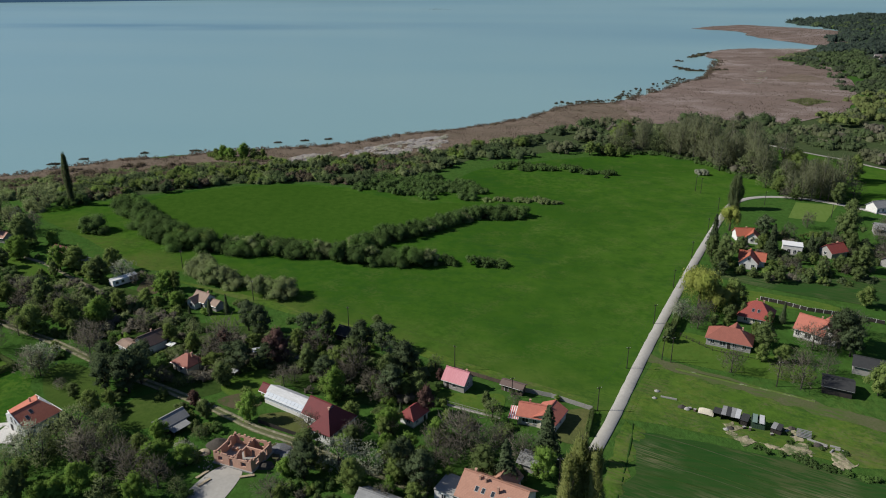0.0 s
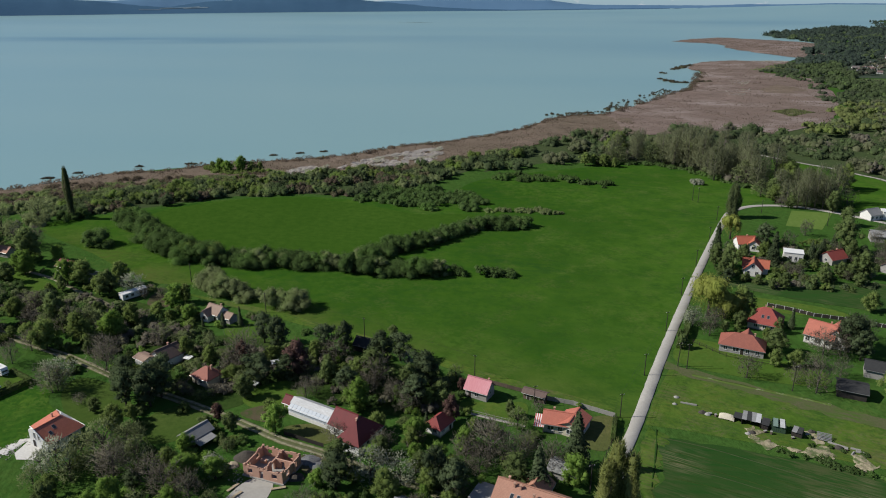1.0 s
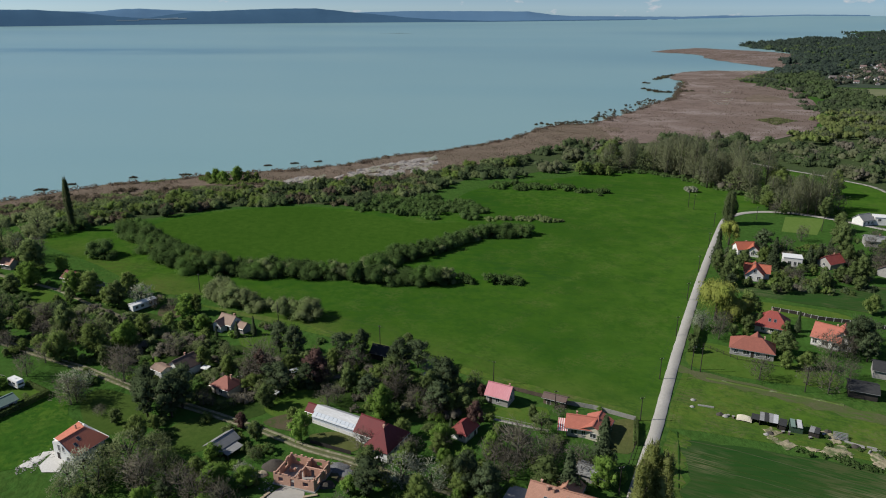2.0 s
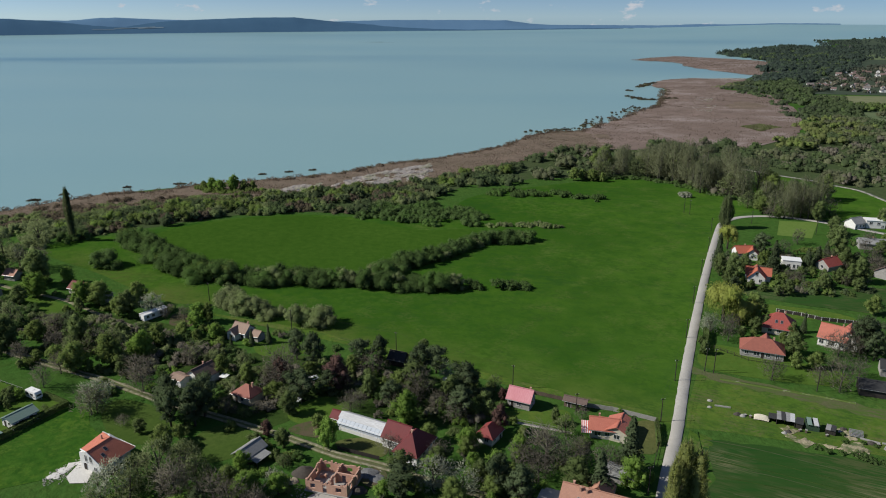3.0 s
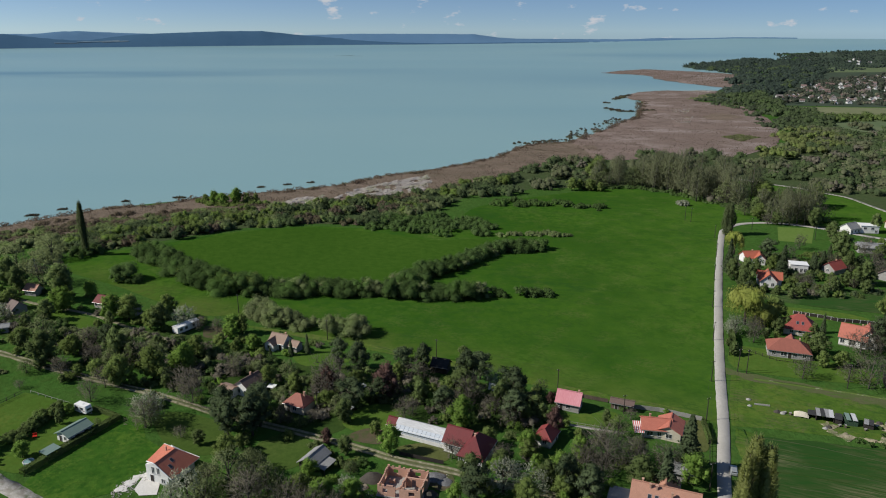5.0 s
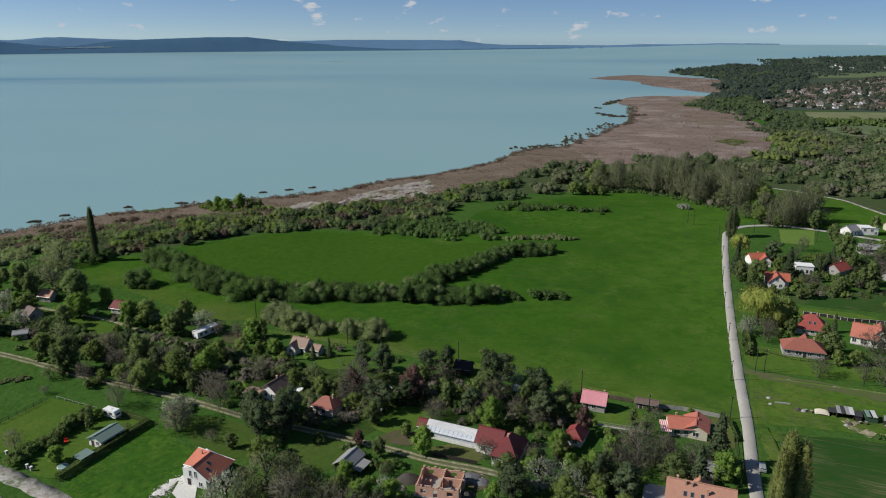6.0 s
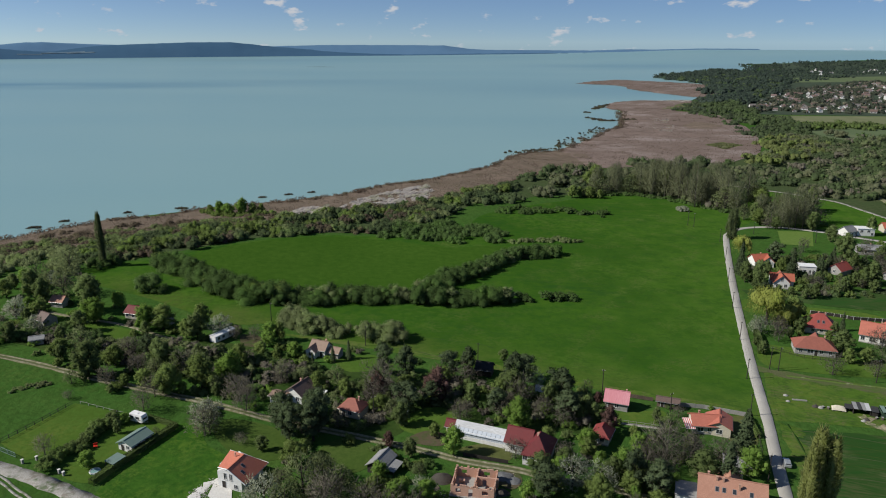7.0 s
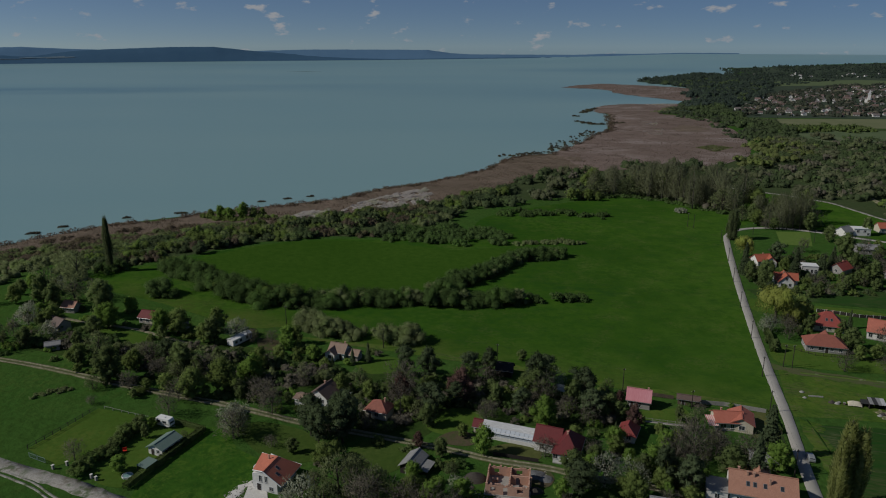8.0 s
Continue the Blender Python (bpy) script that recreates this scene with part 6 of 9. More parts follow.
house("grey shed with slate saddle roof by the track", -36.2, 149.0, 62, 6.4, 4.2, 2.2, 1.3, M_DARKWOOD, M_SLATE, name="shed", category="shed", plinth=False, doors=[("W", 0, 1.2, 1.9)])
house("dark hut with a shingled roof among trees", -5, 200, -20, 5.0, 4.0, 2.4, 1.6, M_DARKWOOD, M_DARKSLATE, name="hut", category="hut", plinth=False)
house("low house with grey roof at the garden's end", 20.5, 127.0, -20, 8, 6, 2.6, 1.8, M_GREYWALL, M_SLATE, windows=row_s[1:2])

# the villas east of the lane
house("bungalow with wide worn red hipped tiled roof and grey walls", 112.2, 216.0, -20, 12.8, 7.8, 2.7, 2.7, M_GREYWALL, M_TILE_WORN, style="hip", windows=[("S", -4.6, 1.5, 1.1, 1.2), ("S", -1.6, 1.5, 1.8, 1.3), ("S", 1.8, 1.5, 1.1, 1.2), ("S", 4.6, 1.5, 1.1, 1.2), ("W", 0, 1.5, 1.1, 1.2)], doors=[("S", 0.2, 1.0, 2.1)], chimneys=[(3.2, 0.6, 0.4)])
house("villa with dark red hipped tiled roof", 125.2, 235.0, -23, 10.2, 9.6, 2.5, 3.9, M_CREAM, M_TILE_RED, style="hip", windows=row_s, chimneys=[(1.6, 0.9, 0.3), (-0.6, 1.4, 0.2)], skylights=[(-0.9, 0.38, -1), (0.8, 0.38, -1)], hip=0.85)
house("rear gable of a bungalow with worn red tiles", 114.2, 218.4, 70, 4.6, 3.6, 3.2, 1.7, M_GREYWALL, M_TILE_WORN, name="house_wing", plinth=False)
house("villa with orange tiled saddle roof and white walls", 139.2, 224.4, -36, 8.2, 8.2, 3.2, 3.4, M_WHITE, M_TILE_CORAL, windows=[("S", -3, 1.7, 1.2, 1.4), ("S", 0, 1.7, 1.8, 1.6), ("S", 3, 1.7, 1.2, 1.4), ("E", 0, 4.6, 1.2, 1.3), ("E", -2, 1.7, 1.2, 1.3), ("E", 2, 1.7, 1.2, 1.3)], chimneys=[(2, 0.8, 0.5)])
house("front gable of a white villa with orange tiles", 143.0, 222.8, 60, 7.4, 6.0, 3.2, 3.4, M_WHITE, M_TILE_CORAL, name="house_wing", plinth=False, windows=[("W", -1.4, 1.6, 1.1, 1.4), ("W", 1.4, 1.6, 1.1, 1.4), ("W", 0, 4.4, 1.0, 1.2), ("S", 0, 1.6, 1.2, 1.3)])
house("house with orange-red tiled roof behind conifers", 141.6, 315.6, 4, 7.6, 6.4, 2.8, 2.4, M_WHITE, M_TILE_ORANGE, windows=row_s[:2], chimneys=[(0.8, 0.5, 0.5)])
house("front gable of a house with orange-red tiles", 144.6, 313.0, 72, 5.4, 5.0, 2.8, 2.2, M_WHITE, M_TILE_ORANGE, name="house_wing", plinth=False, windows=[("W", 0, 1.6, 1.2, 1.2)])
house("white house with a steep red tiled gable roof", 135.4, 283.4, 72, 7.4, 6.4, 3.0, 3.0, M_WHITE, M_TILE_ORANGE, windows=[("W", -1.6, 1.6, 1.1, 1.3), ("W", 1.6, 1.6, 1.1, 1.3), ("W", 0, 4.3, 1.0, 1.2)], chimneys=[(0.6, 0.6, 0.6)])
house("side wing of a white house with red tiles", 137.2, 286.0, -18, 9.4, 5.0, 2.9, 2.3, M_WHITE, M_TILE_ORANGE, name="house_wing", plinth=False, windows=[("S", -3.8, 1.6, 1.1, 1.2)])
house("white flat-roofed modern house", 157, 301, -16, 7.4, 5.4, 4.0, 0, M_WHITE, M_PAINT, "flat", out=0.2, windows=[("S", 1.0, 1.6, 1.0, 1.6), ("S", 2.6, 1.6, 1.0, 1.6), ("S", -1.2, 1.8, 1.2, 1.4), ("E", 0, 1.8, 1.2, 1.3)], doors=[("S", -2.8, 1.0, 2.1)])
house("house with rosy red tiled roof and grey gable", 173, 300.5, 28, 8.4, 6.4, 2.5, 2.5, M_GREYWALL, M_TILE_RED, windows=[("W", 0, 1.6, 1.2, 1.2)], chimneys=[(2, 0.6, 0.5)])
house("house with grey roof behind garden trees", 207, 331, -15, 11, 7, 3.0, 1.6, M_GREYWALL, M_SLATE, windows=row_s, chimneys=[(0.5, 0.5, 0.8)])
house("white house with pale grey roof beyond the gardens", 217, 366, 25, 7.2, 6.4, 3.0, 2.4, M_WHITE, M_SLATE, windows=row_s)
house("white flat-roofed house beyond the gardens", 227, 366.5, -12, 9, 6, 4.2, 0, M_WHITE, M_PAINT, "flat", out=0.25, windows=[("S", -2.3, 2.9, 1.4, 1.2), ("S", 1.3, 2.9, 1.4, 1.2), ("S", 3.3, 1.4, 1.2, 1.2)])
house("house with red-brown roof at the lane's bend", 193, 291, 40, 9, 7, 2.8, 2.4, M_GREYWALL, M_TILE_BROWN, windows=row_s[:2])
house("house with bright orange roof beyond dark trees", 246, 372, -10, 9, 7, 3.0, 2.4, M_CREAM, M_TILE_ORANGE, windows=row_s[:2])
house("wide black timber shed with a felt roof under trees", 134.8, 191.8, -20, 7.2, 6.4, 2.5, 1.1, M_DARKWOOD, M_DARKSLATE, name="shed", category="shed", plinth=False)
house("low grey farm shed behind a shrub", 148, 203, -22, 9, 6, 2.8, 1.6, M_GREYWALL, M_DARKSLATE, name="shed", category="shed", plinth=False)

# ---------------------------------------------------------------- trees, garden by garden
# west gardens
for x, y, s in ((-126, 194.5, 1.95), (-100.5, 198, 1.46), (-139, 206, 1.24), (-125.5, 191.5, 0.52), (-91.5, 185, 0.75), (-85, 184, 1), (-71.5, 182.5, 0.75), (-105.5, 163.5, 0.79), (-67, 156.5, 0.98),):
    tree("dark", x, y, s * 0.8)
for x, y, s in ((-122.5, 204.5, 1.19), (-106.5, 203.5, 1.71), (-137.5, 201.5, 0.78), (-123.5, 196, 0.77), (-107.5, 189.5, 1.24), (-100.5, 186, 1.22), (-95.5, 186, 0.86), (-89.5, 189.5, 1.12), (-82, 197, 1.16), (-72, 209.5, 0.95), (-86, 177, 0.82), (-58, 150.5, 1.53), (-113.5, 190, 0.87),):
    tree("mid", x, y, s * 0.8)
for x, y, s in ((-119, 210, 1.24), (-118.5, 190, 1.02), (-102.5, 183.5, 1.1), (-103, 175.5, 1.17), (-78, 182, 1.64), (-68, 194, 1.16), (-83, 163.5, 1.7), (-58, 165, 1.21), (-48, 132.5, 1.68), (-72.5, 159.5, 0.59),):
    tree("bare", x, y, s)
for x, y, s in ((-59, 138.5, 1.3), (-54, 139, 1.75), (-49.5, 143, 1.4), (-106, 196, 1.3), (-96, 203, 1.2), (-135, 212, 1.45), (-95.5, 163.5, 0.47), (-57, 130.5, 1.46), (-129, 190.5, 0.8),):
    tree("olive", x, y, s)
for x, y, s in ((-86, 196, 1.4), (-77, 220.5, 1.13), (-105.5, 168.5, 0.68), (-106.5, 148, 0.81),):
    tree("bright", x, y, s)
for x, y, s in ((-83.5, 167.5, 1.67), (-61.5, 133, 1.67), (-64.5, 131.5, 1.08),):
    tree("blossom", x, y, s)
for x, y, s in ((-63, 165, 1.35), (-60.5, 160.5, 1.3),):
    tree("pine", x, y, s)
# middle gardens
for x, y, s in ((-53.5, 166, 1.35), (-54.5, 161.5, 1.4),):
    tree("pine", x, y, s)
for x, y, s in ((-58.5, 167.5, 0.89), (-39.5, 180.5, 1.32), (-18.5, 181.5, 1.23), (-13, 173.5, 0.82), (-48, 133, 1.46), (-39, 131.5, 1.45), (-46, 168, 0.53), (-2.4, 152.0, 1.05),):
    tree("bare", x, y, s)
for x, y, s in ((-56, 187.5, 1.17), (-48, 185, 1.05), (-37.5, 176.5, 1.11), (-30.5, 189, 1.07), (-7.5, 182, 0.94), (-3, 181, 1.14), (-18, 192, 1.09), (-22.5, 163, 0.66), (-56, 155, 0.73), (-37, 136.5, 1.06),):
    tree("mid", x, y, s)
for x, y, s in ((-51.5, 144.5, 1.3), (-45, 137.5, 1.4), (-51, 192, 1.16), (-33.5, 173.5, 1.07), (-27, 145, 0.64),):
    tree("olive", x, y, s)
for x, y, s in ((-38.5, 186.5, 1.31), (-23, 185.5, 0.98), (-34.5, 158, 0.76),):
    tree("purple", x, y, s)
for x, y, s in ((-12, 182.5, 1.29), (-0.5, 190.5, 0.89), (-29, 153, 0.93),):
    tree("dark", x, y, s)
for x, y, s in ((0.5, 166.2, 1.6), (-18, 154, 1.26), (-36.5, 143.5, 1.02), (-32, 133.5, 1.36), (-2, 135, 0.89),):
    tree("bright", x, y, s)
for x, y, s in ((-26.5, 136.5, 0.96),):
    tree("blossom", x, y, s)
# east gardens
for x, y, s in ((1, 181.5, 1.71), (12, 179, 1.24), (17, 183, 1.27), (22.5, 170, 0.98), (2, 139.5, 1.37), (41.5, 140.5, 1.57), (40, 169, 0.76),):
    tree("dark", x, y, s)
for x, y, s in ((10, 191, 0.99), (9.2, 138.6, 1.5), (15.8, 139, 1.35),):
    tree("blossom", x, y, s)
for x, y, s in ((1, 177, 1.09), (13.5, 168, 1.33), (10, 150, 0.95), (35.5, 149, 1.88), (29, 136.5, 1.2), (33.5, 144, 1.25), (44.5, 153.5, 0.97), (47.5, 172, 0.68), (50, 148, 1.28),):
    tree("bare", x, y, s)
for x, y, s in ((9.5, 174, 0.75), (17, 155.5, 1.17), (23.5, 145.5, 1.05), (8, 146, 0.8), (18, 147, 0.9), (29.5, 152, 1.15), (34, 138.5, 0.71), (55, 143, 1.36), (59.5, 145, 0.65), (58.5, 175.5, 0.33),):
    tree("bright", x, y, s)
for x, y, s in ((18.5, 170, 0.84), (7, 158, 0.99), (22.5, 136.5, 1.05), (31, 160.5, 0.7), (27, 143.5, 0.82), (12.5, 135.5, 0.87), (5.5, 138, 0.8),):
    tree("mid", x, y, s)
for x, y, s in ((25, 164, 1.16), (26.5, 180.5, 0.69),):
    tree("purple", x, y, s)
for x, y, s in ((24.5, 185.5, 0.85), (42, 163.5, 1.08),):
    tree("olive", x, y, s)
for x, y, s in ((19, 161, 0.48), (21, 160, 0.48), (46.5, 138, 1.54), (55.5, 149, 1.65),):
    tree("conifer", x, y, s)
# villa gardens
for x, y, s in ((100.5, 231.5, 1.17),):
    tree("blossom", x, y, s)
for x, y, s in ((104.5, 225, 1.34), (108.5, 198, 1.2), (121.5, 196, 1.08), (125.5, 191.5, 1.7), (143.5, 219, 1.6), (151.5, 226.5, 1.5), (135.5, 200.5, 1.1),):
    tree("bare", x, y, s)
for x, y, s in ((93.5, 214.5, 0.8), (94.5, 222, 0.55), (110, 227.5, 0.7), (116, 231.5, 0.99), (121, 235, 0.86), (122, 215, 1.46), (127.5, 229, 0.84),):
    tree("dark", x, y, s)
for x, y, s in ((114, 228, 0.54), (119, 206, 0.99), (125, 206, 0.99), (121.5, 222.5, 0.8),):
    tree("mid", x, y, s)
for x, y, s in ((133, 233, 0.77),):
    tree("conifer", x, y, s)
for x, y, s in ((146, 212, 1.3), (148, 219, 1.4),):
    tree("pine", x, y, s)
for x, y, s in ((131, 207, 0.93),):
    tree("olive", x, y, s)
# north villas
for x, y, s in ((138.5, 327, 1.34), (108, 241, 1.95), (113, 239, 1.4),):
    tree("yellow", x, y, s)
for x, y, s in ((125.5, 301, 1.66), (147, 295, 1.63), (164, 300.5, 0.95), (169, 302.5, 1.19),):
    tree("conifer", x, y, s)
for x, y, s in ((122.5, 289.5, 1.48), (126, 284.5, 1.74), (122, 277, 1.28), (135, 295, 1.2), (156, 288.5, 0.89), (142.5, 268, 1.1), (164.5, 286.5, 0.88), (182, 311, 2.67), (168.5, 282, 1.3), (178.5, 284.5, 1.31), (172, 273.5, 0.98), (231, 366.5, 1.65), (200, 352.5, 1.59), (180.5, 301.5, 1.38), (201.5, 316.5, 0.8), (118.5, 236.5, 0.74), (153.5, 270.5, 0.84), (138, 267.5, 0.69), (134, 271.5, 0.7), (130, 274, 0.7),):
    tree("dark", x, y, s)
for x, y, s in ((150, 317.5, 1.36),):
    tree("pine", x, y, s)
for x, y, s in ((145, 300.5, 1.33), (147.5, 284, 0.7), (143.5, 281.5, 0.7), (152, 273.5, 0.82), (179, 292.5, 0.87), (144.5, 311.5, 0.77), (216, 335.5, 1.15), (161, 288.5, 0.72), (119.5, 243, 1.59),):
    tree("mid", x, y, s)
for x, y, s in ((160.5, 317, 1.28), (174.5, 335, 1.34), (178.5, 310.5, 1.12), (206.5, 332, 1.33), (192.5, 297.5, 1.07), (108.5, 233.5, 1.3),):
    tree("bare", x, y, s)
for x, y, s in ((100, 233.5, 1.01),):
    tree("blossom", x, y, s)
# lakeside wood
for x, y, s in ((187, 381, 1.9), (197, 384, 2.0), (183, 386, 1.5), (191, 380, 1.7), (200, 381.5, 1.8), (193, 388, 2.0), (205, 388, 1.7),):
    tree("aspen", x, y, s)
for x, y, s in ((216, 391, 1.7), (180, 383, 1.1),):
    tree("bare", x, y, s)
for x, y, s in ((180, 392.5, 1.89),):
    tree("mid", x, y, s)
for x, y, s in ((202.5, 375.5, 1.87), (180.5, 401, 1.59), (184, 381, 1.14),):
    tree("dark", x, y, s)
for x, y, s in ((175.5, 403.5, 1.65),):
    tree("olive", x, y, s)
# front west
for x, y, s in ((-54.5, 118, 1.31),):
    tree("dark", x, y, s)
for x, y, s in ((-57.5, 124, 1.09),):
    tree("mid", x, y, s)
for x, y, s in ((-49, 118.5, 1.12), (-47, 120.5, 1.14), (-43.5, 123, 1.3), (-30, 122, 1.21), (-25.5, 135, 0.98),):
    tree("bright", x, y, s)
for x, y, s in ((-34, 128.5, 1.57), (-28, 127, 1.2),):
    tree("bare", x, y, s)
for x, y, s in ((-37.5, 122.5, 1.13), (-23, 126, 0.74), (-63.5, 127, 1.02),):
    tree("olive", x, y, s)
# front middle
for x, y, s in ((-2.5, 127, 1.11), (21, 128.5, 1.03),):
    tree("bare", x, y, s)
for x, y, s in ((0, 126, 0.83), (14, 131.5, 1.39), (24, 138.5, 0.88), (27.5, 131.5, 0.92),):
    tree("mid", x, y, s)
for x, y, s in ((22, 132, 0.85),):
    tree("bright", x, y, s)
# west edge
for x, y, s in ((-176, 296, 2.5), (-182, 280, 2.1), (-163, 262, 2.2),):
    tree("olive", x, y, s)
for x, y, s in ((-95, 228, 1.5), (-170, 240, 1.4),):
    tree("blossom", x, y, s)
for x, y, s in ((-147, 248.5, 2.37), (-167, 254.5, 1.68), (-102, 225.5, 1.68), (-126, 195, 1.91), (-107, 201, 1.67), (-145, 219.5, 0.98), (-175.5, 263.5, 1.73), (-97.5, 210, 0.95),):
    tree("dark", x, y, s)
for x, y, s in ((-139, 253, 1.08), (-77, 225, 1.14), (-67.5, 214, 0.94), (-83.5, 196, 1.58),):
    tree("bright", x, y, s)
for x, y, s in ((-116, 232.5, 1.67), (-161, 239, 1.37), (-103, 235.5, 1.52), (-105.5, 225, 1.3), (-121, 203, 1.33), (-83.5, 206.5, 1.21), (-74, 225.5, 1.14), (-122, 222, 0.8), (-140, 208, 1.21), (-78, 213, 0.93), (-62.5, 204.5, 0.9),):
    tree("mid", x, y, s)
for x, y, s in ((-54, 209.5, 0.6), (-49.0, 211.5, 0.66), (-60.5, 208.5, 0.36),):
    tree("conifer", x, y, s)
for x, y, s in ((-98.5, 198, 1.46), (-112.5, 198.5, 1.2), (-89.5, 226, 0.75), (-82.5, 225.5, 0.9),):
    tree("bare", x, y, s)
tree("bright", -141.5, 237, 2.3, 0.85)
tree("bright", -121.5, 231.5, 1.5)
# meadow edge
for x, y, s in ((2.5, 188, 1.39), (-10.5, 197, 1.16), (7, 194.5, 1.14), (16, 182, 1.34), (15, 170, 1.27), (-16.5, 197, 1.17), (-30, 193, 1.44), (-30, 176.5, 1.33), (-56, 171.5, 1.1), (2, 135, 1.26), (24, 138.5, 1.17), (28.5, 134.5, 1.24), (-37, 200.5, 1.19),):
    tree("pine", x, y, s)
for x, y, s in ((21.5, 172.5, 1.23), (-31.5, 168.5, 1.1), (20, 142.5, 1.05),):
    tree("dark", x, y, s)
for x, y, s in ((8.5, 172.5, 1.22), (2.5, 178, 1.5), (-3, 172.5, 0.98), (-12, 192, 1.35), (-37.5, 186, 1.84), (-75, 176.5, 1.41), (30, 147, 1.26), (36.5, 153.5, 1.52), (42, 149.5, 1.49), (-15, 170.5, 1.1),):
    tree("bare", x, y, s)
for x, y, s in ((-21, 182, 1.6),):
    tree("purple", x, y, s)
for x, y, s in ((-91, 190, 1.79), (-99, 185.5, 1.62),):
    tree("mid", x, y, s)
# villa edge
for x, y, s in ((177, 283, 1.73), (171, 280, 1.29), (205, 318.5, 1.44), (159.5, 275.5, 1.06), (10, 148.5, 0.9), (-11, 178.5, 1.16),):
    tree("dark", x, y, s)
for x, y, s in ((190, 292.5, 1.58), (195.5, 308, 1.24), (200, 323, 1.08), (141, 214.5, 1.05),):
    tree("bare", x, y, s)
for x, y, s in ((144.5, 217, 1.44), (-4.5, 174, 1.06),):
    tree("pine", x, y, s)
for x, y, s in ((165.5, 249.5, 1.31), (16.5, 153, 0.98),):
    tree("mid", x, y, s)

# ---------------------------------------------------------------- the long glasshouse
def glasshouse(x, y, turn, w=14.5, d=5.6, h=2.3, up=1.7):
    t = thing("glasshouse", "long glasshouse with white sheeted roof and low white walls", "glasshouse", pose(x, y, gz(x, y), 0, 0, turn))
    part("wall", join(box(-w / 2, -d / 2, -0.4, w / 2, -d / 2 + 0.2, 1.1), box(-w / 2, d / 2 - 0.2, -0.4, w / 2, d / 2, h), box(w / 2 - 0.2, -d / 2 + 0.2, -0.4, w / 2, d / 2 - 0.2, h)), M_WHITE, t)
    k = up / (d / 2)

    def slope(y0, y1, z, x0=None, x1=None):
        za, zb = h + up - abs(y0) * k, h + up - abs(y1) * k
        xa, xb = (-w / 2 - 0.3, w / 2 + 0.3) if x0 is None else (x0, x1)
        v = [(xa, y0, za + z), (xb, y0, za + z), (xb, y1, zb + z), (xa, y1, zb + z)]
        v += [(p[0], p[1], p[2] - 0.06) for p in v]
        return v, [(0, 1, 2, 3), (7, 6, 5, 4), (0, 4, 5, 1), (1, 5, 6, 2), (2, 6, 7, 3), (3, 7, 4, 0)]

    part("roof", join(slope(0, -d * 0.3, 0.05), slope(d / 2 + 0.2, 0, 0.05)), M_OLDSHEET, t, "dirty white sheet roof")
    n = 12
    for i in range(n):
        x0 = -w / 2 + w * i / n
        part("roof_pane", slope(-d * 0.3, -d / 2 - 0.25, 0.03, x0 + 0.04, x0 + w / n - 0.04), M_PANE, t)
        part("post", box(x0, -d / 2 + 0.04, 1.1, x0 + 0.08, -d / 2 + 0.14, h), M_PAINT, t)
        part("pane", box(x0 + 0.1, -d / 2 + 0.07, 1.12, x0 + w / n, -d / 2 + 0.1, h - 0.05), M_PANE, t)
    part("beam", box(-w / 2, -d / 2 + 0.02, h, w / 2, -d / 2 + 0.16, h + 0.12), M_PAINT, t)
    # the end is open: a dark panel set back paints the shade inside
    part("gable", ([(-w / 2 + 0.8, -d / 2 + 0.2, -0.3), (-w / 2 + 0.8, d / 2 - 0.2, -0.3), (-w / 2 + 0.8, d / 2 - 0.2, h), (-w / 2 + 0.8, 0, h + up - 0.05), (-w / 2 + 0.8, -d / 2 + 0.2, h),
                    (-w / 2 + 0.9, -d / 2 + 0.2, -0.3), (-w / 2 + 0.9, d / 2 - 0.2, -0.3), (-w / 2 + 0.9, d / 2 - 0.2, h), (-w / 2 + 0.9, 0, h + up - 0.05), (-w / 2 + 0.9, -d / 2 + 0.2, h)],
                   [(0, 4, 3, 2, 1), (5, 6, 7, 8, 9), (0, 1, 6, 5), (1, 2, 7, 6), (2, 3, 8, 7), (3, 4, 9, 8), (4, 0, 5, 9)]), M_DARKWOOD, t, "dark panel for the shade in an open gable end")
    return t


M_PANE = surface("dusty_glass_sheet", (0.420, 0.460, 0.505), (0.370, 0.415, 0.470), 0.8, 0.35, (0.470, 0.500, 0.530), 3)
glasshouse(-9.2, 161.6, -25, 15.2)
house("small dark red tiled hut at the end of a glasshouse", -17.4, 165.6, -25, 2.8, 2.8, 2.2, 1.2, M_CREAM, M_TILE_DARK, name="hut", category="hut", plinth=False)


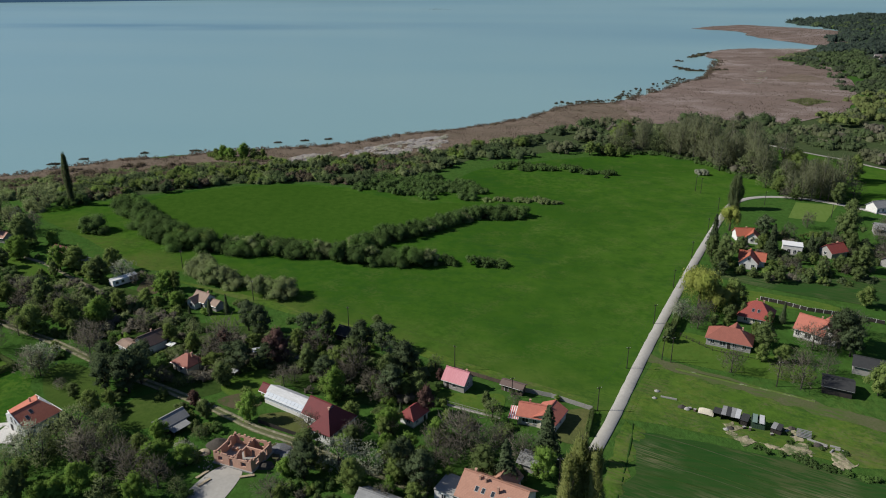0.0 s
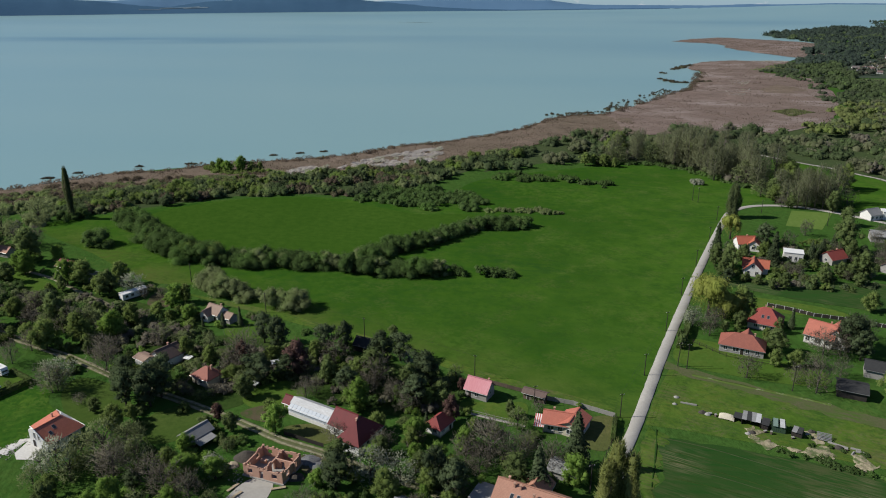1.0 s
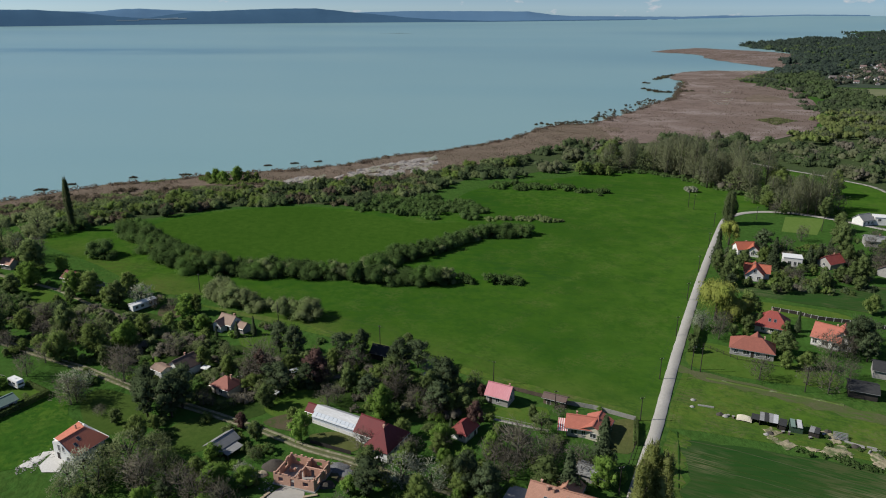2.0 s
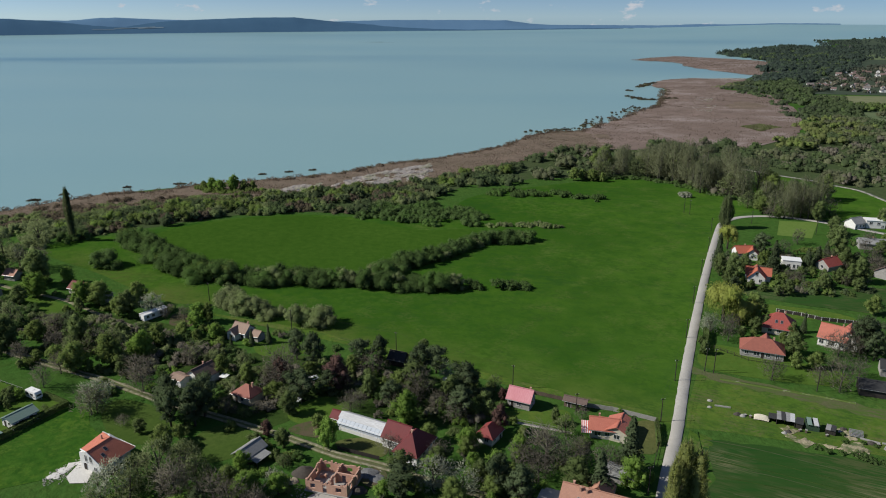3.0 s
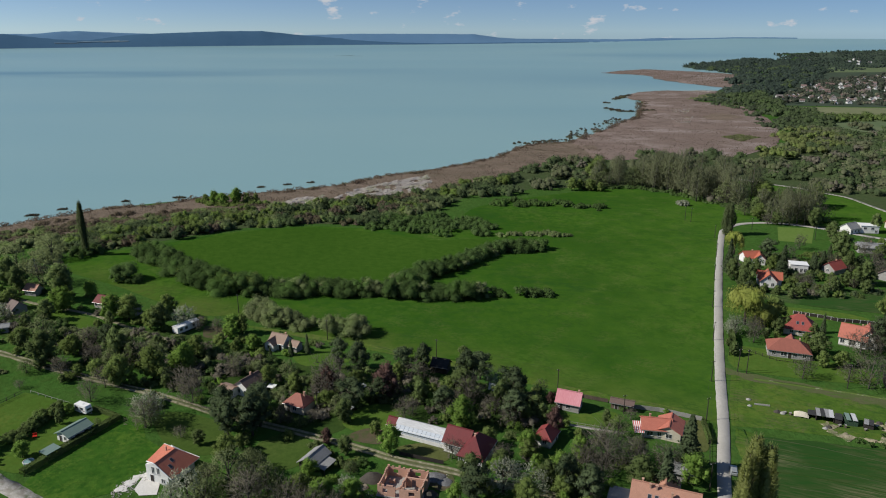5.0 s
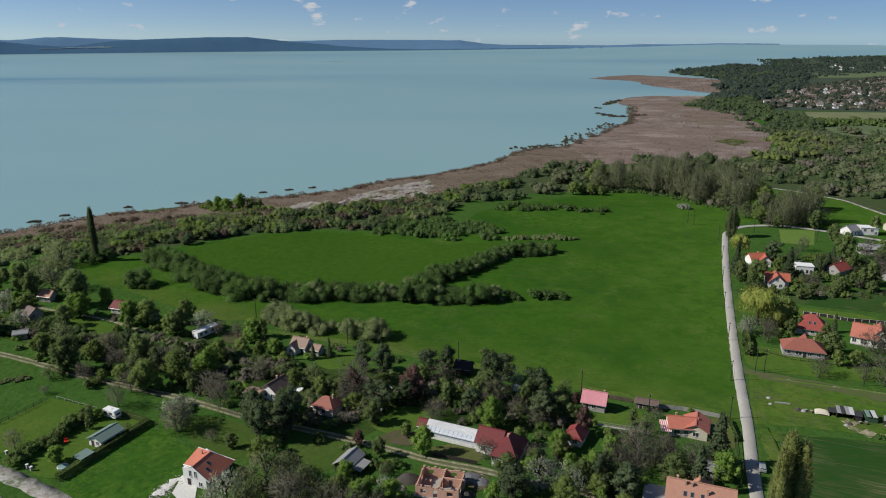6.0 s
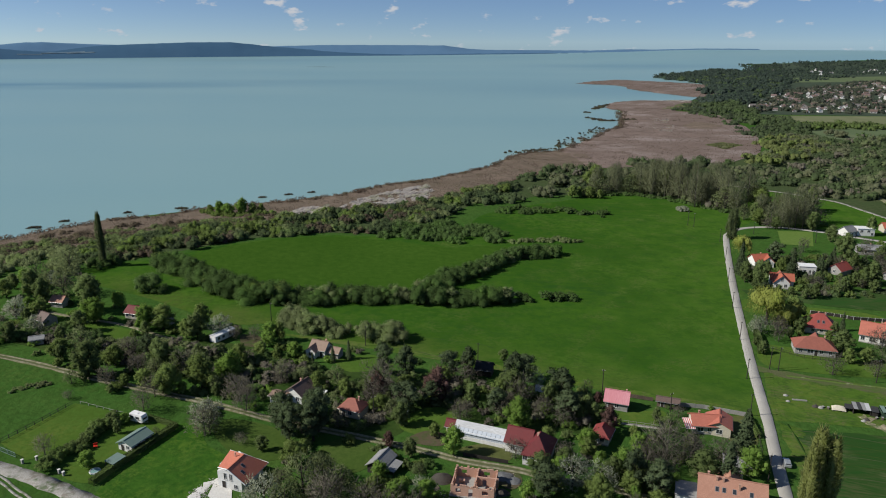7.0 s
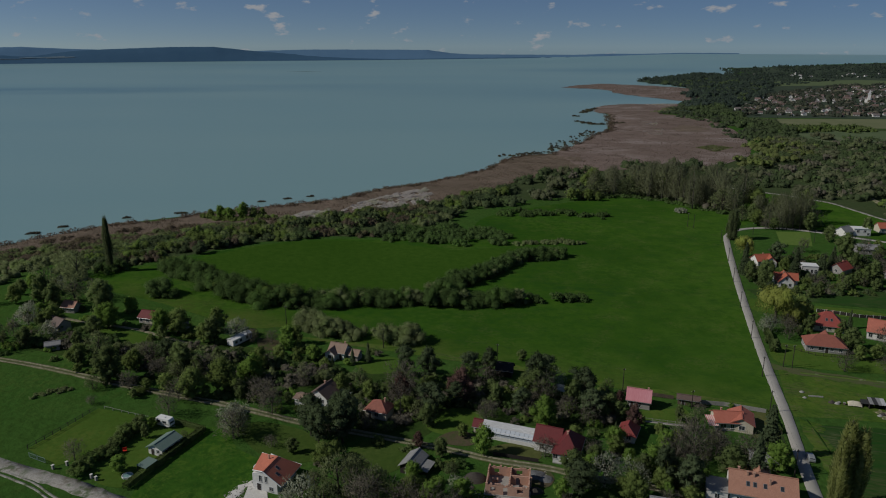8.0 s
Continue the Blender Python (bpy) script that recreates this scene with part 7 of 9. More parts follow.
# ---------------------------------------------------------------- the house being built
def shell(x, y, turn, w=10.2, d=8.0, h=2.7):
    t = thing("house_shell", "unroofed house shell of fresh orange clay blocks", "building site", pose(x, y, gz(x, y), 0, 0, turn))
    part("slab", box(-w / 2 - 0.3, -d / 2 - 0.3, -0.4, w / 2 + 0.3, d / 2 + 0.3, 0.3), M_CONCRETE, t)

    def wall(length, openings):
        geo, at = [], 0.0
        for u, ww, z0, z1 in openings:
            geo.append(box(at, -0.15, 0.3, u, 0.15, h))
            if z0 > 0.3:
                geo.append(box(u, -0.15, 0.3, u + ww, 0.15, z0))
            geo.append(box(u, -0.15, z1, u + ww, 0.15, h))
            at = u + ww
        geo.append(box(at, -0.15, 0.3, length, 0.15, h))
        return join(*geo)

    part("wall", wall(w, [(1.2, 1.2, 1.1, 2.2), (4.2, 1.0, 0.3, 2.3), (7.4, 1.4, 1.1, 2.2)]), M_BRICK, t, "", pose(-w / 2, -d / 2 + 0.15, 0))
    part("wall", wall(w, [(1.4, 1.2, 1.1, 2.2), (6.8, 1.4, 1.1, 2.2)]), M_BRICK, t, "", pose(-w / 2, d / 2 - 0.15, 0))
    part("wall", wall(d - 0.6, [(1.0, 1.1, 1.1, 2.2), (4.4, 1.3, 1.1, 2.2)]), M_BRICK, t, "", pose(-w / 2 + 0.15, -d / 2 + 0.3, 0, 0, 0, 90))
    part("wall", wall(d - 0.6, [(1.4, 1.2, 1.1, 2.2), (4.6, 1.2, 0.9, 2.2)]), M_BRICK, t, "", pose(w / 2 - 0.15, -d / 2 + 0.3, 0, 0, 0, 90))
    part("inner_wall", wall(d - 0.6, [(2.6, 1.0, 0.3, 2.2)]), M_BRICK, t, "", pose(0.4, -d / 2 + 0.3, 0, 0, 0, 90))
    part("inner_wall", wall(w / 2 - 0.1, [(1.2, 1.0, 0.3, 2.2)]), M_BRICK, t, "", pose(0.55, 0.8, 0) @ pose(0, 0, -0.02))
    rb = random.Random(5)
    for x0, y0, x1, y1 in ((-w / 2, -d / 2 + 0.15, w / 2, -d / 2 + 0.15), (-w / 2, d / 2 - 0.15, w / 2, d / 2 - 0.15), (-w / 2 + 0.15, -d / 2 + 0.3, -w / 2 + 0.15, d / 2 - 0.3), (w / 2 - 0.15, -d / 2 + 0.3, w / 2 - 0.15, d / 2 - 0.3), (0.4, -d / 2 + 0.3, 0.4, d / 2 - 0.3)):
        n = int(math.hypot(x1 - x0, y1 - y0) / 0.52)
        for k in range(n):
            courses = rb.choice((0, 0, 0, 1, 1, 2)) + (1 if k in (0, n - 1) else 0)
            if courses:
                a, b = (k + 0.03) / n, (k + 0.97) / n
                xa, ya, xb, yb = x0 + (x1 - x0) * a, y0 + (y1 - y0) * a, x0 + (x1 - x0) * b, y0 + (y1 - y0) * b
                wx, wy = (0.15, 0) if x0 == x1 else (0, 0.15)
                part("brick", box(xa - wx, ya - wy, h + 0.004, xb + wx, yb + wy, h + 0.24 * courses), M_BRICK, t)
    for sx, sy, sw, sh in ((-3.2, 1.2, 1.4, 0.8), (2.6, -1.6, 1.6, 0.7), (3.0, 1.8, 1.0, 1.0), (-2.6, -1.8, 1.1, 0.6)):
        s = thing("block_stack", "stack of fresh orange clay blocks", "bricks", pose(x, y, gz(x, y), 0, 0, turn) @ pose(sx, sy, 0.3, 0, 0, 7), "stacks of blocks")
        for i in range(3):
            for j in range(2):
                part("brick", box(-sw / 2 + i * sw / 3 + 0.02, -0.4 + j * 0.41, 0, -sw / 2 + (i + 1) * sw / 3 - 0.02, -0.02 + j * 0.41, sh), M_BRICK, s)
    return t


shell(-13.9, 139.8, -14)


def heap(name, x, y, rad, h, material, label, category, seed):
    """A tipped heap with an uneven back."""
    v, f, n, m = [(0, 0, h)], [], 18, 6
    for j in range(1, m + 1):
        for i in range(n):
            a, q = 2 * math.pi * i / n, j / m
            rr = rad * q * (1 + 0.22 * noise.noise((math.cos(a) * 1.3, math.sin(a) * 1.3, seed)))
            v.append((rr * math.cos(a), rr * math.sin(a) * 0.8, h * (1 - q) ** 0.9 * (1 + 0.3 * noise.noise((rr * math.cos(a) * 2, rr * math.sin(a) * 2, seed))) - (0.3 if j == m else 0)))
    for i in range(n):
        f.append((0, 1 + i, 1 + (i + 1) % n))
        for j in range(m - 1):
            f.append((1 + j * n + i, 1 + (j + 1) * n + i, 1 + (j + 1) * n + (i + 1) % n, 1 + j * n + (i + 1) % n))
    return thing(name, label, category, pose(x, y, gz(x, y) + 0.1), data=mesh_of(name, v, f, material, True))


M_BOARD = surface("pale_boards", (0.440, 0.370, 0.260), (0.380, 0.310, 0.215), 1.0, 0.85, (0.300, 0.240, 0.160), 6, 0.01)
M_SOILDARK = surface("dark_earth", (0.050, 0.044, 0.038), (0.036, 0.032, 0.028), 0.6, 0.95, (0.070, 0.062, 0.052), 3, 0.06)
heap("soil_mound", -21.5, 143.5, 3.2, 1.6, M_SOILDARK, "heap of dark dug earth by a building site", "earth", 1)
heap("gravel_mound", -6.5, 144.0, 2.8, 0.7, M_RUBBLE, "heap of grey-blue rubble by a building site", "gravel", 2)
heap("gravel_mound", -4.3, 142.3, 2.2, 0.5, M_RUBBLE, "small heap of grey gravel", "gravel", 3)
heap("soil_mound", -8.0, 137.6, 2.2, 0.7, M_SOILDARK, "low heap of dark earth", "earth", 4)
M_DRYSAND = surface("building_sand", (0.420, 0.360, 0.260), (0.350, 0.300, 0.210), 0.8, 0.95, (0.290, 0.245, 0.170), 4.0, 0.04)
heap("sand_mound", -23.8, 140.2, 1.8, 0.6, M_DRYSAND, "small heap of building sand", "sand", 5)
for x, y, turn in ((-20.5, 132.5, 62), (-18.9, 130.0, 60), (-10.5, 133.4, 20)):
    p = thing("plank_stack", "small stack of pale boards on a building site", "planks", on(x, y, turn, 1, 0.15), "stacks of boards")
    for i in range(3):
        part("plank", box(-1.6, -0.3 + 0.22 * i, 0, 1.6, -0.1 + 0.22 * i, 0.16), M_BOARD, p)


M_RUBBLEPALE = surface("pale_stone", (0.400, 0.385, 0.345), (0.320, 0.305, 0.270), 1.5, 0.95, (0.240, 0.230, 0.200), 6, 0.02)


def rubble(name, pts, count, wide, label, seed):
    """Loose broken stones of many sizes along a line, as one body."""
    r, line, vs, fs = np.random.default_rng(seed), smooth_line(pts, 10), [], []
    for k in range(count):
        x, y = line[r.integers(len(line))]
        x, y, q = x + r.normal(0, wide), y + r.normal(0, wide), r.uniform(0.06, 0.22) * r.uniform(0.5, 1.2)
        d = LUMP_V * q * r.uniform(0.65, 1.2, (len(LUMP_V), 1)) * r.uniform(0.7, 1.3, 3) * [1, 1, 0.7]
        vs += [(x + a, y + b, gz(x, y) + q * 0.25 + c) for a, b, c in d]
        fs += [tuple(int(u) + k * len(LUMP_V) for u in f) for f in LUMP_F]
    return tagged(new(name, mesh_of(name, vs, fs, M_RUBBLEPALE)), label, "rubble", kind="stuff")


rubble("rubble", [(-79.0, 135.6), (-78.8, 137.0), (-78.3, 139.0), (-76.8, 141.8), (-75.0, 144.0)], 300, 0.7, "pale broken stones on a limestone bank", 3)
rubble("rubble", [(-76.5, 136.4), (-76.0, 139.6), (-74.6, 142.4)], 90, 0.7, "scattered pale stones round a terrace", 4)
rubble("rubble", [(-8.4, 145.4), (-6.4, 145.6), (-4.4, 144.4), (-3.6, 142.0)], 140, 0.8, "pale builders' rubble round a gravel heap", 5)
rubble("rubble", [(-21.5, 137.4), (-20.4, 134.6), (-19.8, 131.8)], 80, 0.6, "broken blocks beside a building site", 6)

# ---------------------------------------------------------------- vehicles
def wheel(parent, x, y, r, name="wheel"):
    w = part(name, tube([(x, y - 0.1, r), (x, y + 0.1, r)], [r, r], 14), M_BLACK, parent)
    part("rim", tube([(x, y - 0.115, r), (x, y + 0.115, r)], [r * 0.6, r * 0.6], 10), M_METAL, w)


def loft(sections):
    """A closed body from cross-sections (x, half width bottom, half width top, z bottom, z top)."""
    v, f = [], []
    for x, wb, wt, z0, z1 in sections:
        v += [(x, -wb, z0), (x, wb, z0), (x, wb, z0 + (z1 - z0) * 0.55), (x, wt, z1), (x, -wt, z1), (x, -wb, z0 + (z1 - z0) * 0.55)]
    for i in range(len(sections) - 1):
        for k in range(6):
            q = (k + 1) % 6
            f.append((i * 6 + k, (i + 1) * 6 + k, (i + 1) * 6 + q, i * 6 + q))
    f += [tuple(range(6)), tuple(len(v) - 6 + k for k in range(6))[::-1]]
    return v, f


def car(x, y, turn):
    t = thing("car", "silver-grey hatchback parked on the verge", "car", on(x, y, turn, 1, 0.05))
    part("body", loft([(-2.0, 0.72, 0.66, 0.35, 0.85), (-1.85, 0.84, 0.78, 0.28, 0.98), (-0.9, 0.86, 0.80, 0.25, 0.95), (0.8, 0.86, 0.80, 0.25, 0.95), (1.7, 0.84, 0.74, 0.28, 0.80), (2.0, 0.70, 0.60, 0.35, 0.66)]), M_CAR, t)
    part("cabin", loft([(-1.80, 0.78, 0.60, 0.9, 1.25), (-1.45, 0.78, 0.62, 0.9, 1.44), (0.0, 0.78, 0.62, 0.9, 1.46), (0.9, 0.78, 0.60, 0.9, 0.97)]), M_CAR, t)
    for s in (-1, 1):
        part("side_window", ([(-1.35, s * 0.755, 1.0), (0.5, s * 0.755, 1.0), (-0.05, s * 0.66, 1.38), (-1.25, s * 0.66, 1.36), (-1.35, s * 0.72, 1.0), (0.5, s * 0.72, 1.0), (-0.05, s * 0.62, 1.38), (-1.25, s * 0.62, 1.36)], [(0, 1, 2, 3), (7, 6, 5, 4), (0, 4, 5, 1), (1, 5, 6, 2), (2, 6, 7, 3), (3, 7, 4, 0)]), M_GLASS, t)
        part("headlight", box(1.78, s * 0.55 - 0.16, 0.58, 2.0, s * 0.55 + 0.16, 0.74), M_METAL, t)
        for wx in (-1.25, 1.28):
            wheel(t, wx, s * 0.78, 0.31)
    part("windscreen", ([(0.98, -0.62, 0.99), (0.98, 0.62, 0.99), (0.12, 0.55, 1.445), (0.12, -0.55, 1.445), (0.9, -0.62, 0.95), (0.9, 0.62, 0.95), (0.05, 0.55, 1.40), (0.05, -0.55, 1.40)], [(0, 1, 2, 3), (7, 6, 5, 4), (0, 4, 5, 1), (1, 5, 6, 2), (2, 6, 7, 3), (3, 7, 4, 0)]), M_GLASS, t)
    part("rear_window", box(-1.83, -0.55, 1.02, -1.70, 0.55, 1.26), M_GLASS, t)
    return t


M_CAR = surface("silver_paint", (0.400, 0.420, 0.420), (0.380, 0.400, 0.400), 1, 0.3, metal=0.5)
car(66.8, 148.3, 70)


def caravan(x, y, turn):
    t = thing("caravan", "white touring caravan with brown window band on grass", "caravan", on(x, y, turn, 1, 0.05))
    part("body", loft([(-2.35, 0.95, 0.85, 0.55, 2.2), (-2.2, 1.05, 0.98, 0.45, 2.5), (2.0, 1.05, 0.98, 0.45, 2.5), (2.35, 0.95, 0.85, 0.6, 1.9)]), M_PAINT, t)
    part("roof_hatch", box(-0.4, -0.3, 2.48, 0.3, 0.3, 2.6), M_PAINT, t)
    for s in (-1, 1):
        for u, ww in ((-1.3, 1.1), (0.7, 1.2)):
            part("window", box(u - ww / 2, s * 1.05 - 0.04, 1.35, u + ww / 2, s * 1.05 + 0.04, 1.95), M_GLASS, t)
        wheel(t, -0.1, s * 0.9, 0.33)
    part("stripe", box(-2.2, -1.075, 1.0, 2.0, -1.055, 1.18), M_WOOD, t, "brown stripe")
    part("end_window", box(2.16, -0.7, 1.25, 2.36, 0.7, 1.75), M_GLASS, t)
    part("door", box(-0.55, -1.08, 0.55, 0.0, -1.05, 2.2), M_PAINT, t)
    part("drawbar", join(tube([(2.3, -0.5, 0.5), (3.3, 0, 0.48)], [0.05, 0.05], 6), tube([(2.3, 0.5, 0.5), (3.3, 0, 0.48)], [0.05, 0.05], 6)), M_METAL, t)
    return t


caravan(-102.2, 169.8, -26)

# ---------------------------------------------------------------- cabins of the west lane
house("small cabin with green-grey sheet saddle roof on a lawn", -98.9, 158.2, 64, 6.6, 4.4, 2.2, 1.0, M_WHITE, M_GREENROOF, name="cabin", category="cabin", plinth=False, windows=[("W", 0.9, 1.4, 0.9, 0.9), ("S", -1, 1.4, 1.0, 0.9), ("S", 1.6, 1.4, 1.0, 0.9)], doors=[("W", -0.8, 0.9, 1.9)])


def canopy(x, y, turn, w, d, h, material, label, name="canopy"):
    t = thing(name, label, "canopy", on(x, y, turn))
    part("roof", moved(box(-w / 2, -d / 2, 0, w / 2, d / 2, 0.1), pose(0, 0, h, 7, 0, 0)), material, t)
    for sx in (-1, 1):
        for sy in (-1, 1):
            part("post", box(sx * (w / 2 - 0.15) - 0.06, sy * (d / 2 - 0.15) - 0.06, -0.2, sx * (w / 2 - 0.15) + 0.06, sy * (d / 2 - 0.15) + 0.06, h + sy * (d / 2 - 0.15) * 0.12), M_WOOD, t)
    return t


M_REDSTRIPE = surface("faded_red_stripe", (0.500, 0.110, 0.090), (0.430, 0.090, 0.080), 1, 0.7)
canopy(-100.4, 149.3, 64, 4.0, 2.8, 1.8, M_GREENROOF, "low open shelter with green sheet roof")
awning = canopy(47.6, 164.8, -8, 2.6, 5.0, 2.3, M_PAINT, "striped red and white garden canopy")
for i in range(5):
    part("stripe", moved(box(-1.25 + 0.54 * i, -2.49, 0.1, -0.98 + 0.54 * i, 2.49, 0.112), pose(0, 0, 2.3, 7, 0, 0)), M_REDSTRIPE, awning)
canopy(-33.2, 147.2, 62, 5.0, 3.0, 1.7, M_SLATE, "lean-to of grey boards beside a shed")
t = thing("garden_pool", "small oval white tub in a garden", "tub", on(-104.1, 146.2))
part("rim", join(*[moved(box(-0.55, -0.06, 0, 0.55, 0.06, 0.5), pose(1.15 * math.cos(a), 1.15 * math.sin(a), 0, 0, 0, math.degrees(a) + 90)) for a in np.arange(0, 6.2, 0.785)]), M_PAINT, t)
part("water", tube([(0, 0, 0.1), (0, 0, 0.4)], [1.1, 1.1], 12), M_WATER, t)
t = thing("garden_chair", "small bright red garden seat", "chair", on(-108.3, 156.8, 20))
M_REDPAINT = surface("red_paint", (0.550, 0.040, 0.020), (0.450, 0.030, 0.020), 2, 0.5)
part("seat", box(-0.5, -0.4, 0.4, 0.5, 0.4, 0.5), M_REDPAINT, t)
part("backrest", box(-0.5, 0.32, 0.5, 0.5, 0.42, 1.1), M_REDPAINT, t)
for sx in (-0.44, 0.38):
    for sy in (-0.34, 0.28):
        part("leg", box(sx, sy, 0, sx + 0.06, sy + 0.06, 0.4), M_REDPAINT, t)


def mobile_home(x, y, turn, w, d, h, label):
    t = thing("trailer_home", label, "trailer", on(x, y, turn))
    part("body", box(-w / 2, -d / 2, 0.4, w / 2, d / 2, h), M_PAINT, t)
    part("roof", gable_roof(w, d, h, 0.35, 0.15, 0.08), M_PAINT, t)
    part("skirt", box(-w / 2 + 0.1, -d / 2 + 0.1, -0.3, w / 2 - 0.1, d / 2 - 0.1, 0.4), M_DARKWOOD, t)
    for u in (-w / 3, -w / 10, w / 4):
        window(t, "S", w, d, u, 1.6, 0.9, 0.8, M_METAL)
    part("door", box(w / 2.6, -d / 2 - 0.03, 0.5, w / 2.6 + 0.8, -d / 2, 2.3), M_GREYWALL, t)
    return t


mobile_home(-93.6, 226.0, 56, 8.8, 2.9, 2.5, "long white trailer home with metal roof in a garden")

# ---------------------------------------------------------------- old sheds at the field's edge
def lean_shed(x, y, turn, w, d, h, wall, roof, label, open_front=False):
    t = thing("shack", label, "shack", on(x, y, turn), "old shacks by the field")
    for sx in (-1, 1):
        part("side_wall", box(sx * w / 2 - 0.04, -d / 2, -0.2, sx * w / 2 + 0.04, d / 2, h - 0.1), wall, t)
    part("back_wall", box(-w / 2 + 0.04, d / 2 - 0.06, -0.2, w / 2 - 0.04, d / 2, h + 0.2), wall, t)
    if not open_front:
        n = int(w / 0.5)
        for i in range(n):
            part("board", box(-w / 2 + 0.05 + i * (w - 0.1) / n, -d / 2, -0.1, -w / 2 + 0.02 + (i + 1) * (w - 0.1) / n, -d / 2 + 0.04, h - 0.2 - 0.05 * (i % 3)), wall, t)
    n = max(2, int(w / 1.1))
    for i in range(n):
        part("roof_sheet", moved(box(-0.58, -d / 2 - 0.3, 0, 0.58, d / 2 + 0.3, 0.04), pose(-w / 2 + (i + 0.5) * w / n, 0, h + 0.06 + 0.03 * (i % 2), 5 + (i % 3), 0.6 * (i % 2), 1.5 * ((i * 7) % 3 - 1))), roof[i % len(roof)], t)
    return t


M_GREENWALL = surface("green_board", (0.045, 0.085, 0.050), (0.060, 0.100, 0.060), 1, 0.7, (0.035, 0.065, 0.040), 6)
lean_shed(102.6, 174.0, -20, 4.4, 3.4, 1.9, M_DARKWOOD, (M_SLATE, M_DARKSLATE, M_SLATE, M_OLDSHEET), "dark open shack with patched grey sheet roof", True)
lean_shed(105.6, 172.3, -26, 1.5, 2.6, 1.7, M_DARKWOOD, (M_DARKSLATE,), "narrow dark shack with felt roof")
lean_shed(108.6, 171.6, -16, 3.2, 3.0, 2.0, M_GREENWALL, (M_GREENROOF, M_OLDSHEET), "green boarded shack with bright metal roof")
lean_shed(112.6, 169.6, -30, 2.4, 2.2, 1.5, M_DARKWOOD, (M_SLATE, M_DARKSLATE), "low collapsed dark shack with grey roof")
lean_shed(99.6, 175.0, -24, 2.0, 2.0, 1.4, M_DARKWOOD, (M_DARKSLATE,), "small dark shack beside a covered cart", True)


def tarp(x, y, turn, label):
    v, f, n = [], [], 8
    for i in range(n + 1):
        for j in range(n + 1):
            u, w = i / n * 2 - 1, j / n * 2 - 1
            v.append((u * 1.9, w * 1.2, 1.5 * (1 - 0.75 * abs(w) ** 1.5) * (1 - 0.35 * abs(u) ** 3) + 0.12 * noise.noise((u * 2, w * 3, 1))))
    f = [(i * (n + 1) + j, (i + 1) * (n + 1) + j, (i + 1) * (n + 1) + j + 1, i * (n + 1) + j + 1) for i in range(n) for j in range(n)]
    t = thing("covered_cart", label, "cart", on(x, y, turn))
    part("tarpaulin", (v, f), M_CREAM, t)
    part("bed", box(-1.7, -0.9, 0.3, 1.7, 0.9, 0.6), M_YELLOW, t, "yellow side board")
    for sx in (-1, 1):
        for sy in (-0.9, 0.9):
            wheel(t, sx, sy, 0.3)
    return t


M_YELLOW = surface("faded_yellow_paint", (0.520, 0.330, 0.060), (0.450, 0.290, 0.060), 1, 0.7)
tarp(96.9, 175.6, -22, "cart under a cream tarpaulin with yellow side")
t = thing("pallet_rack", "stack of pale grey pallets leaning on junk", "pallets", on(118.6, 168.4, -20))
for i in range(6):
    part("slat", moved(box(-1.7, -0.12, 0, 1.7, 0.12, 0.05), pose(0, -1.0 + 0.4 * i, 0.4 + 0.16 * i, 22, 0, 0)), M_METAL, t)
for sx in (-1.3, 0, 1.3):
    part("bearer", moved(box(sx - 0.06, -1.2, 0, sx + 0.06, 1.2, 0.08), pose(0, 0, 0.72, 22, 0, 0)), M_WOOD, t)
for x, y, turn, ln in ((88.4, 181.4, -14, 4.2), (124.6, 164.6, -20, 2.2), (125.2, 163.4, -20, 2.0), (123.2, 162.8, 50, 1.6), (121.0, 166.0, -30, 4.5)):
    p = thing("beam", "pale concrete beam lying in the grass", "beam", on(x, y, turn), "beams lying about")
    part("bar", join(box(-ln / 2, -0.22, 0, ln / 2, 0.22, 0.3), box(-ln / 2, -0.1, 0.3, ln / 2, 0.1, 0.42)), M_CONCRETE, p)
for x, y, q in ((91.2, 177.6, 1.0), (92.4, 176.9, 0.8), (85.8, 184.6, 0.7), (84.6, 181.0, 0.6), (120.8, 165.0, 1.0), (116.8, 171.4, 0.9), (101.5, 169.4, 1.0), (100.4, 168.9, 0.7)):
    heap("junk_mound", x, y, q * 1.2, q * 0.7, M_CONCRETE if q < 0.9 else M_SOILDARK, "small heap of junk in the grass", "junk", int(x * 3 + y))


# ---------------------------------------------------------------- poles, wires and fences
def pole(x, y, h=7.5, arm=1.3, turn=20, lean=0.0):
    t = thing("utility_pole", "dark timber utility pole with crossarm", "pole", on(x, y, turn) @ pose(0, 0, 0, 0, lean, 0), "utility poles")
    part("post", tube([(0, 0, -0.4), (0, 0, h)], [0.15, 0.09], 8), M_DARKWOOD, t)
    part("crossarm", box(-arm / 2, -0.05, h - 0.5, arm / 2, 0.05, h - 0.38), M_DARKWOOD, t)
    for u in (-arm / 2 + 0.08, 0, arm / 2 - 0.08):
        part("insulator", tube([(u, 0, h - 0.38), (u, 0, h - 0.2)], [0.05, 0.035], 6), M_PAINT, t)
    return t


def span(a, b, ha, hb, sag=0.5):
    n = 8
    pts = []
    for i in range(n + 1):
        q = i / n
        x, y = a[0] + (b[0] - a[0]) * q, a[1] + (b[1] - a[1]) * q
        pts.append((x, y, (gz(*a) + ha) * (1 - q) + (gz(*b) + hb) * q - sag * 4 * q * (1 - q)))
    return tube(pts, [0.012] * (n + 1), 3)


